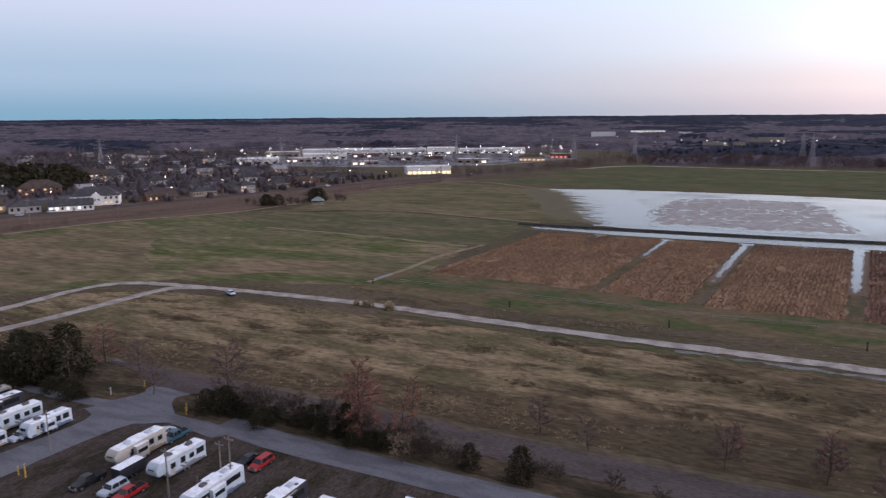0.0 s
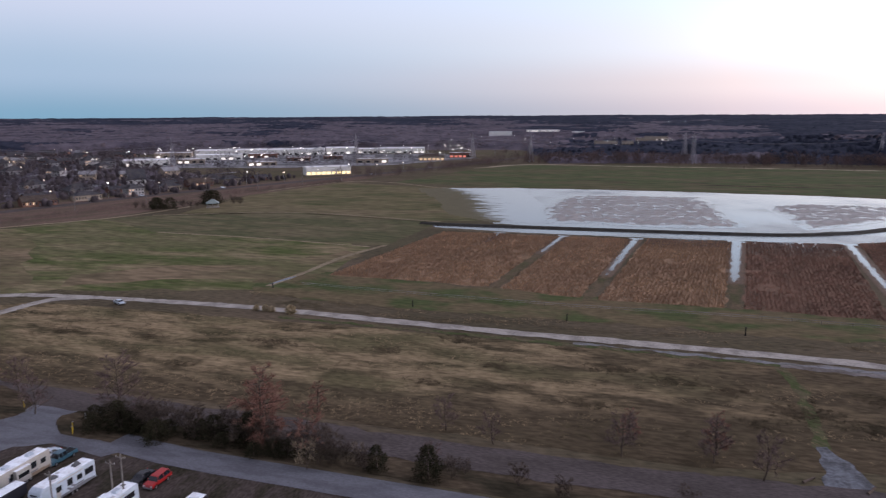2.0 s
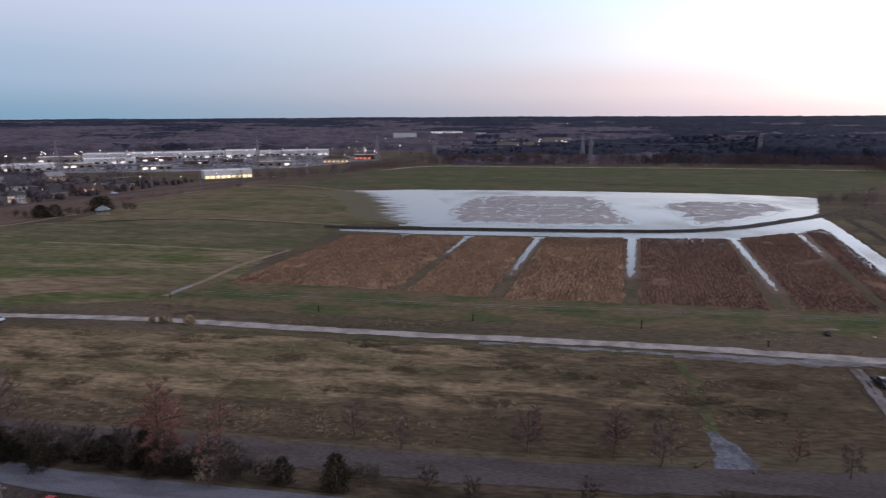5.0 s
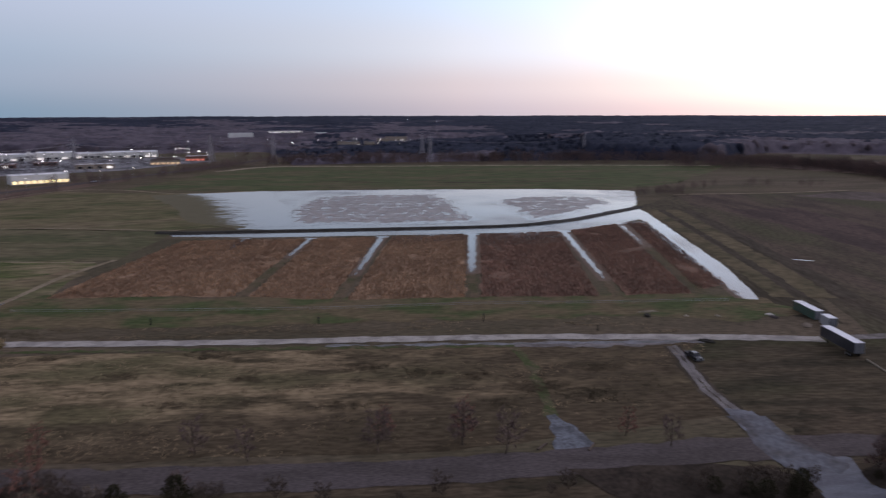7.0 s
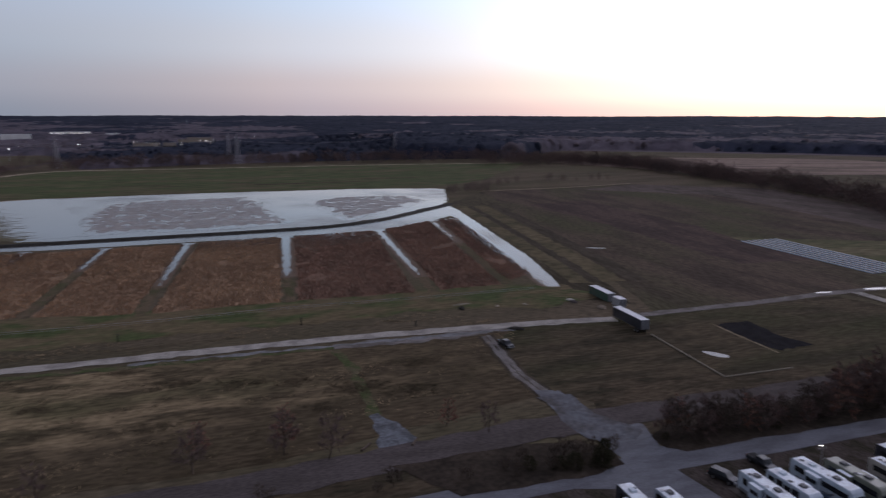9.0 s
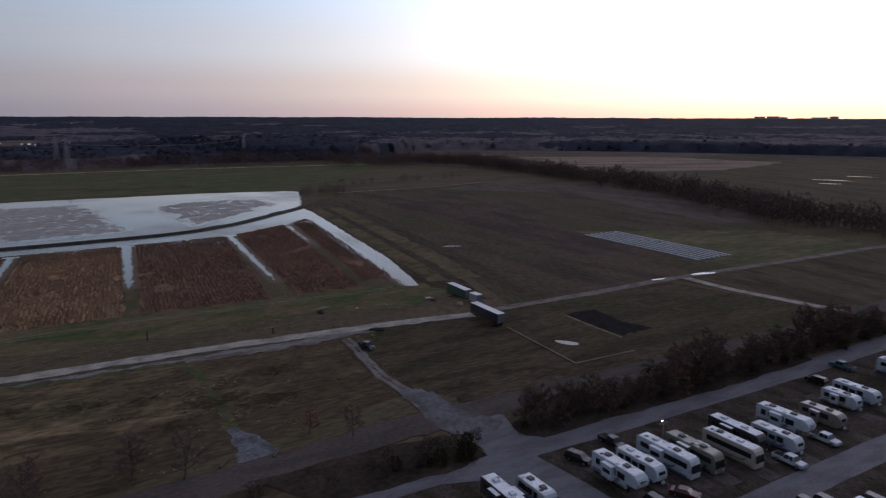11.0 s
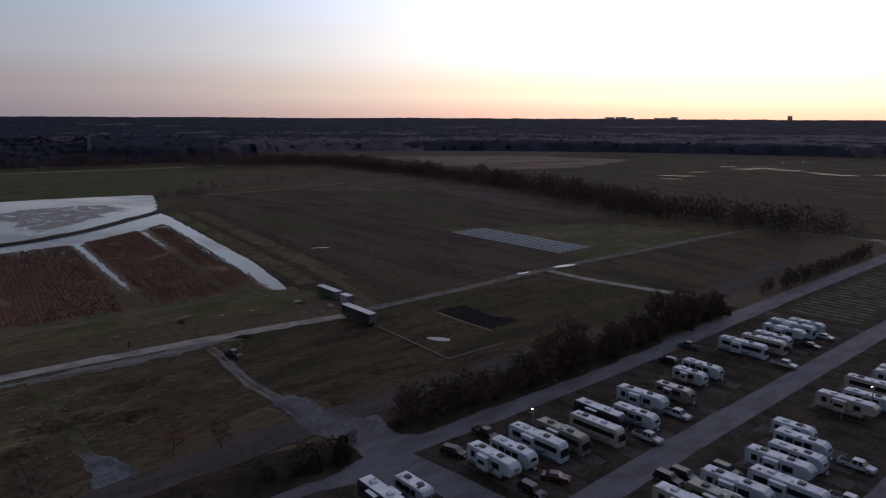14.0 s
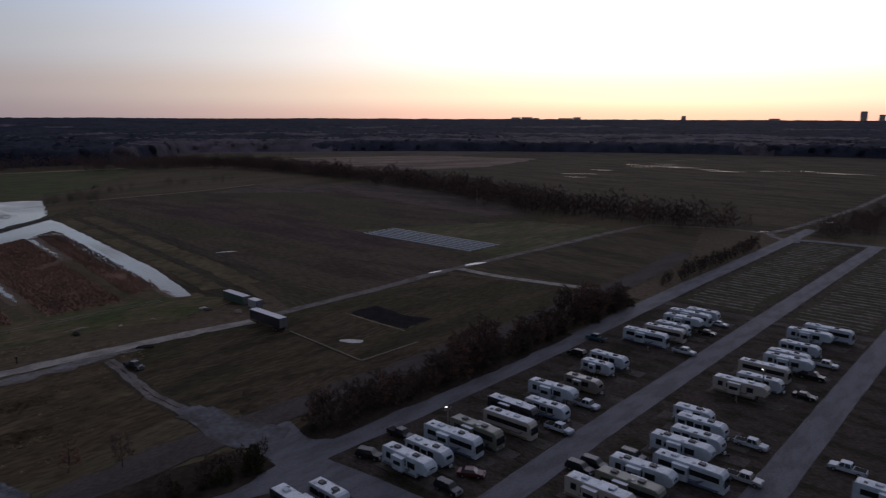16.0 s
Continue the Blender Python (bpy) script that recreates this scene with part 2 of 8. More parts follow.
AXIS = -25.5          # direction of the roads and rows
M = {
    "earth": material("dry_meadow", (0.107, 0.083, 0.057), 0.95, 0.35, 0.012, (0.073, 0.060, 0.039), 0.35, stretch=(1, 3.0, 1), turn=-AXIS, third=(0.084, 0.074, 0.043)),
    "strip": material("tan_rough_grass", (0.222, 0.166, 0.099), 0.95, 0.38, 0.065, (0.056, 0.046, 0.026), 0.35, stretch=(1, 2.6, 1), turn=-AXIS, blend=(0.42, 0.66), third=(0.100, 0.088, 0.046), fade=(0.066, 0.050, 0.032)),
    "lawn": material("green_winter_grass", (0.068, 0.083, 0.030), 0.95, 0.36, 0.026, (0.178, 0.143, 0.085), 0.14, stretch=(1, 2.6, 1), turn=-AXIS, blend=(0.40, 0.66), third=(0.113, 0.104, 0.056)),
    "pasture": material("olive_tan_pasture", (0.128, 0.108, 0.060), 0.95, 0.32, 0.022, (0.074, 0.078, 0.036), 0.10, stretch=(1, 2.8, 1), turn=12, blend=(0.40, 0.64), third=(0.150, 0.118, 0.072)),
    "tan_lawn": material("brown_tan_grass", (0.175, 0.130, 0.082), 0.95, 0.34, 0.025, (0.115, 0.092, 0.056), 0.12, stretch=(1, 2.6, 1), turn=-AXIS, third=(0.090, 0.092, 0.042)),
    "lawn_dark": material("dark_green_field", (0.080, 0.080, 0.042), 0.95, 0.32, 0.02, (0.122, 0.104, 0.062), 0.12, stretch=(1, 3.0, 1), turn=-AXIS),
    "green": material("patchy_green_grass", (0.118, 0.092, 0.054), 0.95, 0.3, 0.04, (0.060, 0.075, 0.031), 0.3, stretch=(1, 2.0, 1), turn=-AXIS, blend=(0.42, 0.62)),
    "far_green": material("far_green_field", (0.068, 0.080, 0.037), 0.95, 0.3, 0.012, (0.100, 0.084, 0.050), 0.06, stretch=(1, 3.0, 1), turn=-AXIS, blend=(0.44, 0.64)),
    "olive": material("olive_fallow_field", (0.076, 0.063, 0.041), 0.95, 0.33, 0.015, (0.046, 0.038, 0.026), 0.15, stretch=(1, 4.0, 1), turn=-60),
    "brown": material("brown_tilled_field", (0.086, 0.063, 0.048), 0.95, 0.33, 0.02, (0.054, 0.041, 0.032), 0.25, stretch=(1, 3.0, 1), turn=-63, blend=(0.40, 0.64), third=(0.062, 0.060, 0.032)),
    "under_bush": material("dark_brown_ground", (0.050, 0.039, 0.030), 0.95, 0.3, 0.12, (0.030, 0.024, 0.019), 0.9, blend=(0.38, 0.62)),
    "worn_asphalt": material("worn_blue_grey_asphalt", (0.105, 0.108, 0.120), 0.85, 0.25, 0.12, (0.072, 0.066, 0.066), 0.9, blend=(0.38, 0.62)),
    "umber": material("dark_umber_tilled_field", (0.078, 0.054, 0.046), 0.95, 0.3, 0.02, (0.052, 0.038, 0.033), 0.2, stretch=(1, 3.0, 1), turn=-63),
    "fallow": material("grey_brown_fallow", (0.100, 0.078, 0.068), 0.95, 0.3, 0.02, (0.070, 0.057, 0.048), 0.1, stretch=(1, 3.0, 1), turn=-63),
    "reed": material("olive_tan_verge", (0.112, 0.090, 0.054), 0.95, 0.3, 0.03, (0.072, 0.062, 0.036), 0.25),
    "soil": material("crop_soil", (0.28, 0.178, 0.110), 0.95, 0.3, 0.05, (0.18, 0.118, 0.074), 0.5, stretch=(1, 4, 1), turn=-58.7),
    "crop": material("russet_sorghum", (0.53, 0.31, 0.170), 0.9, 0.28, 0.03, (0.34, 0.195, 0.115), 0.3, blend=(0.36, 0.64), island=0.3, leafy=0.9),
    "crop_red": material("dark_russet_sorghum", (0.38, 0.205, 0.140), 0.9, 0.28, 0.03, (0.22, 0.120, 0.088), 0.3, blend=(0.36, 0.64), island=0.3, leafy=0.9),
    "soil_red": material("dark_crop_soil", (0.19, 0.115, 0.080), 0.95, 0.3, 0.05, (0.12, 0.078, 0.055), 0.5, stretch=(1, 4, 1), turn=-58.7),
    "gravel": material("pale_gravel", (0.335, 0.310, 0.275), 0.95, 0.25, 0.20, (0.225, 0.205, 0.185), 2.5),
    "dirt": material("brown_dirt_road", (0.087, 0.073, 0.070), 0.95, 0.25, 0.06, (0.070, 0.059, 0.055), 0.9, stretch=(1, 3, 1), turn=-AXIS),
    "lane": material("worn_grey_lane", (0.185, 0.168, 0.158), 0.95, 0.25, 0.15, (0.120, 0.106, 0.095), 1.2),
    "asphalt": material("grey_worn_asphalt", (0.128, 0.130, 0.145), 0.85, 0.22, 0.10, (0.092, 0.092, 0.103), 1.6, spec=0.25, stretch=(1, 3, 1), turn=-AXIS),
    "pad": material("rv_lot_gravel", (0.066, 0.053, 0.046), 0.95, 0.4, 0.10, (0.036, 0.032, 0.022), 1.0, stretch=(2.5, 1, 1), turn=-AXIS),
    "mud": material("wet_dark_levee", (0.035, 0.032, 0.026), 0.8, 0.3, 0.1),
    "stubble": material("flooded_stubble", (0.20, 0.175, 0.155), 0.9, 0.25, 0.03, (0.13, 0.115, 0.10), 0.8, stretch=(1, 2.5, 1), turn=-AXIS, island=0.3, leafy=0.6),
    "drain": material("damp_dark_drain", (0.066, 0.053, 0.039), 0.95, 0.35, 0.05, (0.046, 0.039, 0.028), 0.2, stretch=(1, 4, 1), turn=-57),
    "thin_lawn": material("thin_dark_turf", (0.050, 0.050, 0.031), 0.95, 0.35, 0.08, (0.072, 0.058, 0.044), 0.8),
    "black": material("black_tarp_soil", (0.017, 0.016, 0.019), 0.95, 0.35, 0.3),
    # floor shares the purple haze tint of the far woods
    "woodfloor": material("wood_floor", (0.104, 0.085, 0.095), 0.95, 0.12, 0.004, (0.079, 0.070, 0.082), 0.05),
    "bare": material("bare_winter_twigs", (0.132, 0.094, 0.085), 0.9, 0.15, 0.01, (0.101, 0.078, 0.071), 0.3, island=0.2, leafy=0.45),
    "bare_red": material("russet_cypress_twigs", (0.220, 0.116, 0.086), 0.9, 0.2, 0.05, (0.165, 0.090, 0.068), 0.5, island=0.25, leafy=0.45),
    # distance haze is put into these colours as a purple-blue tint
    "canopy": material("hazed_wood_canopy", (0.108, 0.092, 0.106), 0.95, 0.3, 0.010, (0.066, 0.058, 0.071), 0.05, blend=(0.42, 0.60), leafy=0.9),
    "pine_canopy": material("hazed_pine_canopy", (0.030, 0.034, 0.050), 0.95, 0.3, 0.008, (0.019, 0.022, 0.035), 0.05, blend=(0.42, 0.60), leafy=0.9),
    "woods": material("hazed_bare_woods", (0.125, 0.100, 0.106), 0.9, 0.15, 0.004, (0.074, 0.061, 0.070), 0.02, island=0.15, leafy=0.85),
    "thicket": material("dark_brown_twigs", (0.138, 0.092, 0.080), 0.9, 0.2, 0.05, (0.092, 0.070, 0.064), 0.4, island=0.2, leafy=0.6),
    "bramble": material("dark_bramble_twigs", (0.086, 0.066, 0.052), 0.9, 0.25, 0.05, (0.058, 0.047, 0.036), 0.4, island=0.25, leafy=0.5),
    "marsh": material("far_pink_tan_marsh", (0.22, 0.158, 0.130), 0.95, 0.28, 0.008, (0.13, 0.099, 0.078), 0.1, stretch=(1, 3, 1), turn=50),
    "dull": material("dull_brown_grass", (0.078, 0.059, 0.039), 0.95, 0.38, 0.06, (0.038, 0.032, 0.021), 0.4, stretch=(1, 3, 1), turn=-AXIS, blend=(0.42, 0.62)),
    "meadow": material("dark_olive_meadow", (0.076, 0.059, 0.038), 0.95, 0.38, 0.04, (0.043, 0.036, 0.024), 0.3, stretch=(1, 3.5, 1), turn=-AXIS, third=(0.049, 0.048, 0.025)),
    "straw": material("pale_straw_path", (0.235, 0.190, 0.130), 0.95, 0.25, 0.15, (0.175, 0.140, 0.092), 1.0),
    "reed_grass": material("pale_yellow_reed", (0.42, 0.33, 0.20), 0.9, 0.25, 0.5, island=0.25, leafy=0.5),
    "bark": material("grey_brown_bark", (0.11, 0.085, 0.070), 0.9, 0.25, 0.6),
    "cedar": material("dark_cedar_foliage", (0.034, 0.033, 0.019), 0.9, 0.3, 0.3, (0.050, 0.041, 0.026), 2.0, island=0.35, leafy=0.5),
    # far pines carry the bluish haze in their base colour
    "pine": material("hazed_pine_foliage", (0.029, 0.033, 0.047), 0.9, 0.15, 0.004, (0.019, 0.022, 0.034), 0.02, island=0.15, leafy=0.85),
    "dry_bush": material("pale_dry_shrub", (0.24, 0.19, 0.13), 0.9, 0.25, 0.5, island=0.3),
    "water": water_material("still_shallow_water", (0.05, 0.052, 0.055), 0.06, 0.012),
    "pitch": material("worn_pitch_gravel", (0.094, 0.082, 0.074), 0.95, 0.3, 0.2, (0.064, 0.056, 0.048), 1.5),
    "pale_pitch": material("pale_pitch_gravel", (0.185, 0.185, 0.19), 0.95, 0.25, 0.2, (0.12, 0.116, 0.11), 1.5),
    # white paint greyed and blued: flank shade and cool skylight are in the colour
    "white": material("shaded_white_gelcoat", (0.46, 0.53, 0.59), 0.35, 0.08, 0.4, (0.38, 0.44, 0.50), 2.0, spec=0.5),
}

# ---- building kit ----
U = Vector((math.cos(radians(AXIS)), math.sin(radians(AXIS)), 0))     # along the roads
V = Vector((-U.y, U.x, 0))                                            # across them, towards the fields


def ab(a, b, z=0.0):
    """A place by its distances along and across the road grid."""
    return U * a + V * b + Vector((0, 0, z))


def link_mesh(name, bm, mat, smooth=False):
    me = bpy.data.meshes.new(name)
    bm.to_mesh(me)
    bm.free()
    if mat:
        me.materials.append(mat)
    if smooth:
        me.shade_smooth()
    return new(name, me)


def part(name, bm, mat, parent, label=""):
    ob = link_mesh(name, bm, mat)
    ob.parent = parent
    return tagged(ob, label) if label else ob


def np_mesh(name, verts, faces, mat):
    """A mesh from arrays of vertices (n, 3) and triangles (m, 3)."""
    me = bpy.data.meshes.new(name)
    me.vertices.add(len(verts)); me.loops.add(3 * len(faces)); me.polygons.add(len(faces))
    me.vertices.foreach_set("co", np.ascontiguousarray(verts, dtype=np.float32).ravel())
    me.loops.foreach_set("vertex_index", np.ascontiguousarray(faces, dtype=np.int32).ravel())
    me.polygons.foreach_set("loop_start", np.arange(0, 3 * len(faces), 3, dtype=np.int32))
    me.update(calc_edges=True)
    me.materials.append(mat)
    return me


def wobble(x, y, size, seed=0.0):
    return noise.noise(Vector((x / size, y / size, seed)))


def outline(points, step, ragged):
    """A closed border through the corners, with an uneven edge."""
    out = []
    for (x0, y0), (x1, y1) in zip(points, points[1:] + points[:1]):
        n = max(1, int(math.hypot(x1 - x0, y1 - y0) / step))
        for k in range(n):
            x, y = x0 + (x1 - x0) * k / n, y0 + (y1 - y0) * k / n
            out.append((x + ragged * (wobble(x, y, 9, 3) + wobble(x, y, 3, 5)), y + ragged * (wobble(x, y, 9, 7) + wobble(x, y, 3, 9))))
    return out


def patch(name, points, z, mat, label, category="field", step=6, ragged=1.0):
    """A stretch of ground with its own cover."""
    bm = bmesh.new()
    face = bm.faces.new([bm.verts.new((x, y, z)) for x, y in outline(points, step, ragged)])
    if face.calc_area() and face.normal.z < 0:
        face.normal_flip()
    bmesh.ops.triangulate(bm, faces=bm.faces[:])
    return tagged(link_mesh(name, bm, mat), label, category, kind="structure")


def smooth_line(points, step):
    """Points along a soft curve through the given ones."""
    p = [Vector((*q, 0)) for q in points]
    p = [2 * p[0] - p[1], *p, 2 * p[-1] - p[-2]]
    out = []
    for k in range(1, len(p) - 2):
        n = max(1, int((p[k + 1] - p[k]).length / step))
        for i in range(n):
            t = i / n
            out.append(0.5 * (2 * p[k] + (p[k + 1] - p[k - 1]) * t + (2 * p[k - 1] - 5 * p[k] + 4 * p[k + 1] - p[k + 2]) * t * t
                              + (3 * p[k] - p[k - 1] - 3 * p[k + 1] + p[k + 2]) * t ** 3))
    return out + [p[-2]]


def road(name, points, width, z, mat, label, category="road", ragged=0.3, step=4, profile=((-0.5, 0), (0.5, 0)), widths=None):
    """A strip along a line; profile: the cross-section, in widths and metres."""
    line = smooth_line(points, step)
    bm = bmesh.new()
    rows = []
    for k, p in enumerate(line):
        d = (line[min(k + 1, len(line) - 1)] - line[max(k - 1, 0)]).normalized()
        side = Vector((d.y, -d.x, 0))
        w = width if widths is None else widths[0] + (widths[1] - widths[0]) * k / (len(line) - 1)
        row = []
        for n, (across, up) in enumerate(profile):
            edge = ragged * (wobble(p.x, p.y, 5, n * 13) + 0.6 * wobble(p.x, p.y, 1.7, n * 13 + 5)) if n in (0, len(profile) - 1) else 0
            row.append(bm.verts.new(p + side * (across * w + edge) + Vector((0, 0, z + up))))
        rows.append(row)
    for r0, r1 in zip(rows, rows[1:]):
        for n in range(len(profile) - 1):
            bm.faces.new((r0[n], r0[n + 1], r1[n + 1], r1[n]))
    bmesh.ops.recalc_face_normals(bm, faces=bm.faces[:])
    if sum(f.normal.z for f in bm.faces) < 0:
        bmesh.ops.reverse_faces(bm, faces=bm.faces[:])
    return tagged(link_mesh(name, bm, mat), label, category, kind="structure")


def box(bm, x0, x1, y0, y1, z0, z1, bevel=0.0):
    """Adds a box, with bevelled edges if asked."""
    made = bmesh.ops.create_cube(bm, size=1.0, matrix=Matrix.LocRotScale(((x0 + x1) / 2, (y0 + y1) / 2, (z0 + z1) / 2), None, (x1 - x0, y1 - y0, z1 - z0)))
    if bevel:
        edges = {e for v in made["verts"] for e in v.link_edges}
        bmesh.ops.bevel(bm, geom=list(edges), offset=bevel, segments=2, affect="EDGES", profile=0.6)
    return bm


def bar(bm, p, q, r0, r1=None, sides=6):
    """Adds a tapered round bar from p to q."""
    p, q = Vector(p), Vector(q)
    d = q - p
    made = bmesh.ops.create_cone(bm, cap_ends=True, segments=sides, radius1=r0, radius2=r0 if r1 is None else r1, depth=d.length,
                                 matrix=Matrix.Translation((p + q) / 2) @ d.to_track_quat("Z", "Y").to_matrix().to_4x4())
    return made["verts"]


def scatter(name, kinds, places, sizes, mat, label, category, seed=1, flat=1.0):
    """One object of kind stuff: many small plants, each a turned copy of one of the given (verts, tris)."""
    rng = np.random.default_rng(seed)
    vs, fs, base = [], [], 0
    pick = rng.integers(0, len(kinds), len(places))
    for k, (kv, kf) in enumerate(kinds):
        at, size = places[pick == k], sizes[pick == k]
        n = len(at)
        if not n:
            continue
        turn = rng.uniform(0, 2 * math.pi, n)
        c, s = np.cos(turn)[:, None] * size[:, None], np.sin(turn)[:, None] * size[:, None]
        x = kv[None, :, 0] * c - kv[None, :, 1] * s + at[:, 0:1]
        y = kv[None, :, 0] * s + kv[None, :, 1] * c + at[:, 1:2]
        z = kv[None, :, 2] * size[:, None] * flat * rng.uniform(0.85, 1.15, n)[:, None] + at[:, 2:3]
        vs.append(np.stack([x, y, z], -1).reshape(-1, 3))
        fs.append((kf[None] + (np.arange(n) * len(kv))[:, None, None]).reshape(-1, 3) + base)
        base += n * len(kv)
    return tagged(new(name, np_mesh(name, np.concatenate(vs), np.concatenate(fs), mat)), label, category, kind="stuff")


def clump(seed, sprays, wide, high, leaf, low=0.15):
    """A far crown, 1 m tall in units of its height: small pieces of spray in an uneven egg, and a short trunk."""
    rng = np.random.default_rng(seed)
    d = rng.normal(size=(sprays, 3)); d /= np.linalg.norm(d, axis=1)[:, None]
    r = rng.uniform(0.45, 1.0, sprays) ** 0.5
    c = d * r[:, None] * (wide, wide, (high - low) / 2) + (0, 0, (high + low) / 2)
    tips = rng.normal(size=(sprays, 3, 3)); tips /= np.linalg.norm(tips, axis=2)[..., None]
    v = (c[:, None] + tips * leaf * rng.uniform(0.6, 1.3, (sprays, 1, 1))).reshape(-1, 3)
    v[:, 2] = np.maximum(v[:, 2], 0.02)
    # the closed heart of the crown, so that no light falls through
    ring = [(0.0, 0.80), (0.55, 1.0), (0.84, 0.74), (1.0, 0.30)]
    core = [((1 + 0.18 * rng.normal()) * wide * r * math.cos(a), (1 + 0.18 * rng.normal()) * wide * r * math.sin(a), low * 0.5 + (high * 0.93 - low * 0.5) * h) for h, r in ring for a in np.linspace(0, 2 * math.pi, 6)[:-1]]
    tri = []
    for k in range(3):
        for i in range(5):
            j = (i + 1) % 5
            tri += [(5 * k + i, 5 * k + j, 5 * k + 5 + j), (5 * k + i, 5 * k + 5 + j, 5 * k + 5 + i)]
    tri += [(15, 16, 17), (15, 17, 18), (15, 18, 19)]
    return np.concatenate([v, core]), np.concatenate([np.arange(3 * sprays).reshape(-1, 3), np.array(tri) + 3 * sprays])

# ---- the land ----
def rise(x, y):
    """Height of the ground: flat round the park, gentle wooded hills far off."""
    r = math.hypot(x, y)
    t = min(max((r - 1500) / 3300, 0), 1)
    bearing = math.degrees(math.atan2(x, y))
    hill = 1 + 0.12 * math.exp(-((bearing - 32) / 22) ** 2)
    return (33 * t * t * (3 - 2 * t) * hill + 4 * t * wobble(x, y, 600, 2) + 1.5 * t * wobble(x, y, 220, 4)) if r > 1500 else 0.0


def build_ground():
    bm = bmesh.new()
    radii = [0.0, 60, 150, 300, 500, 800, 1200, 1500] + [1500 + 100 * k for k in range(1, 34)] + [4880]
    turns = 180
    rings = []
    for r in radii[1:]:
        ring = []
        for k in range(turns):
            a = 2 * math.pi * k / turns
            x, y = r * math.sin(a), r * math.cos(a)
            ring.append(bm.verts.new((x, y, rise(x, y))))
        rings.append(ring)
    middle = bm.verts.new((0, 0, 0))
    for k in range(turns):
        bm.faces.new((middle, rings[0][(k + 1) % turns], rings[0][k]))
    for r0, r1 in zip(rings, rings[1:]):
        for k in range(turns):
            n = (k + 1) % turns
            bm.faces.new((r0[k], r0[n], r1[n], r1[k]))
    bmesh.ops.recalc_face_normals(bm, faces=bm.faces[:])
    if sum(f.normal.z for f in bm.faces) < 0:
        bmesh.ops.reverse_faces(bm, faces=bm.faces[:])
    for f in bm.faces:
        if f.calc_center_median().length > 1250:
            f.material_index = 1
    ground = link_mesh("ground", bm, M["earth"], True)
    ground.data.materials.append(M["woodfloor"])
    tagged(ground, "dry brown winter grassland running out to the wooded horizon", "ground", kind="structure")


build_ground()

# fields, from the far side of the gravel track outwards
def grass_strip():
    """Rough grass that turns darker towards the old road and the east."""
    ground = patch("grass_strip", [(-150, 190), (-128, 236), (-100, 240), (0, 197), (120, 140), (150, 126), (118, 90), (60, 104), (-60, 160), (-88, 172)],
                   0.03, M["strip"], "rough tan grass strip, darker beside the old road and eastwards", step=4)
    bm = bmesh.new()
    bm.from_mesh(ground.data)
    bmesh.ops.subdivide_edges(bm, edges=[e for e in bm.edges if e.calc_length() > 40], cuts=3, use_grid_fill=True)
    for _ in range(3):
        bmesh.ops.subdivide_edges(bm, edges=[e for e in bm.edges if e.calc_length() > 9], cuts=1, use_grid_fill=True)
    bmesh.ops.triangulate(bm, faces=bm.faces[:])
    bm.to_mesh(ground.data)
    bm.free()
    across = [Vector((v.co.x, v.co.y, 0)).dot(V) for v in ground.data.vertices]
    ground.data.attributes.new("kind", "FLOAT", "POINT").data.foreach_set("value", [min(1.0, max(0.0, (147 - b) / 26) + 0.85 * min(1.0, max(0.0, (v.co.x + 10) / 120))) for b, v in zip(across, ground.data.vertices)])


grass_strip()
patch("dull_verge", [tuple(ab(a, b)[:2]) for a, b in ((-104, 101), (-104, 109), (66, 111), (62, 101))],
      0.055, M["dull"], "dull brown grass between the two roads", step=3, ragged=0.5)
patch("dull_verge", [tuple(ab(a, b)[:2]) for a, b in ((84, 102), (76, 112), (215, 114), (216, 104))],
      0.055, M["dull"], "dull brown grass between the two roads", step=3, ragged=0.5)
patch("east_meadow", [(152, 126), (182, 112), (196, 104), (258, 74), (252, 30), (245, 8), (195, 41), (123, 80), (120, 92), (138, 120)],
      0.035, M["meadow"], "dull olive-brown meadow between the lanes", step=3, ragged=1.5)
patch("west_lawn", [(-240, 362), (-140, 436), (-50, 400), (12, 318), (-6, 262), (-30, 246), (-100, 256), (-150, 235), (-185, 215)],
      0.03, M["lawn"], "green and tan winter grass field with mowing streaks", step=8, ragged=3)
patch("tan_lawn", [(-222, 345), (-196, 372), (-165, 385), (-142, 345), (-128, 300), (-112, 270), (-138, 252), (-154, 236), (-190, 240), (-225, 300)],
      0.045, M["tan_lawn"], "brown and tan grass at the end of the green field", step=9, ragged=4)
patch("tan_lawn", [(-100, 262), (-60, 268), (-28, 260), (10, 300), (2, 312), (-34, 286), (-70, 292), (-104, 280)],
      0.045, M["tan_lawn"], "tan grass between the green field and the track", step=8, ragged=2.5)
patch("north_lawn", [(-112, 446), (-30, 443), (55, 387), (20, 322), (-44, 353), (-96, 378), (-140, 436)],
      0.05, M["lawn_dark"], "dark green field between two pale paths", step=8, ragged=2)
patch("pond_lawn", [(-100, 452), (-30, 446), (50, 392), (88, 390), (100, 455), (104, 515), (84, 572), (2, 640), (-60, 575)],
      0.04, M["pasture"], "olive tan pasture beside the flooded field", step=8, ragged=3)
patch("far_green_field", [(45, 628), (145, 566), (230, 530), (350, 468), (398, 430), (470, 440), (665, 547), (700, 580), (514, 690), (340, 776), (225, 830), (160, 780)],
      0.04, M["far_green"], "wide green winter field behind the flooded field", step=12, ragged=3)
patch("green_verge", [(-32, 262), (-6, 268), (48, 236), (118, 198), (186, 164), (205, 148), (200, 128), (174, 134), (156, 151), (98, 177), (19, 213), (-32, 241)],
      0.05, M["green"], "bright green grass verge below the crop plots", step=4, ragged=2.5)
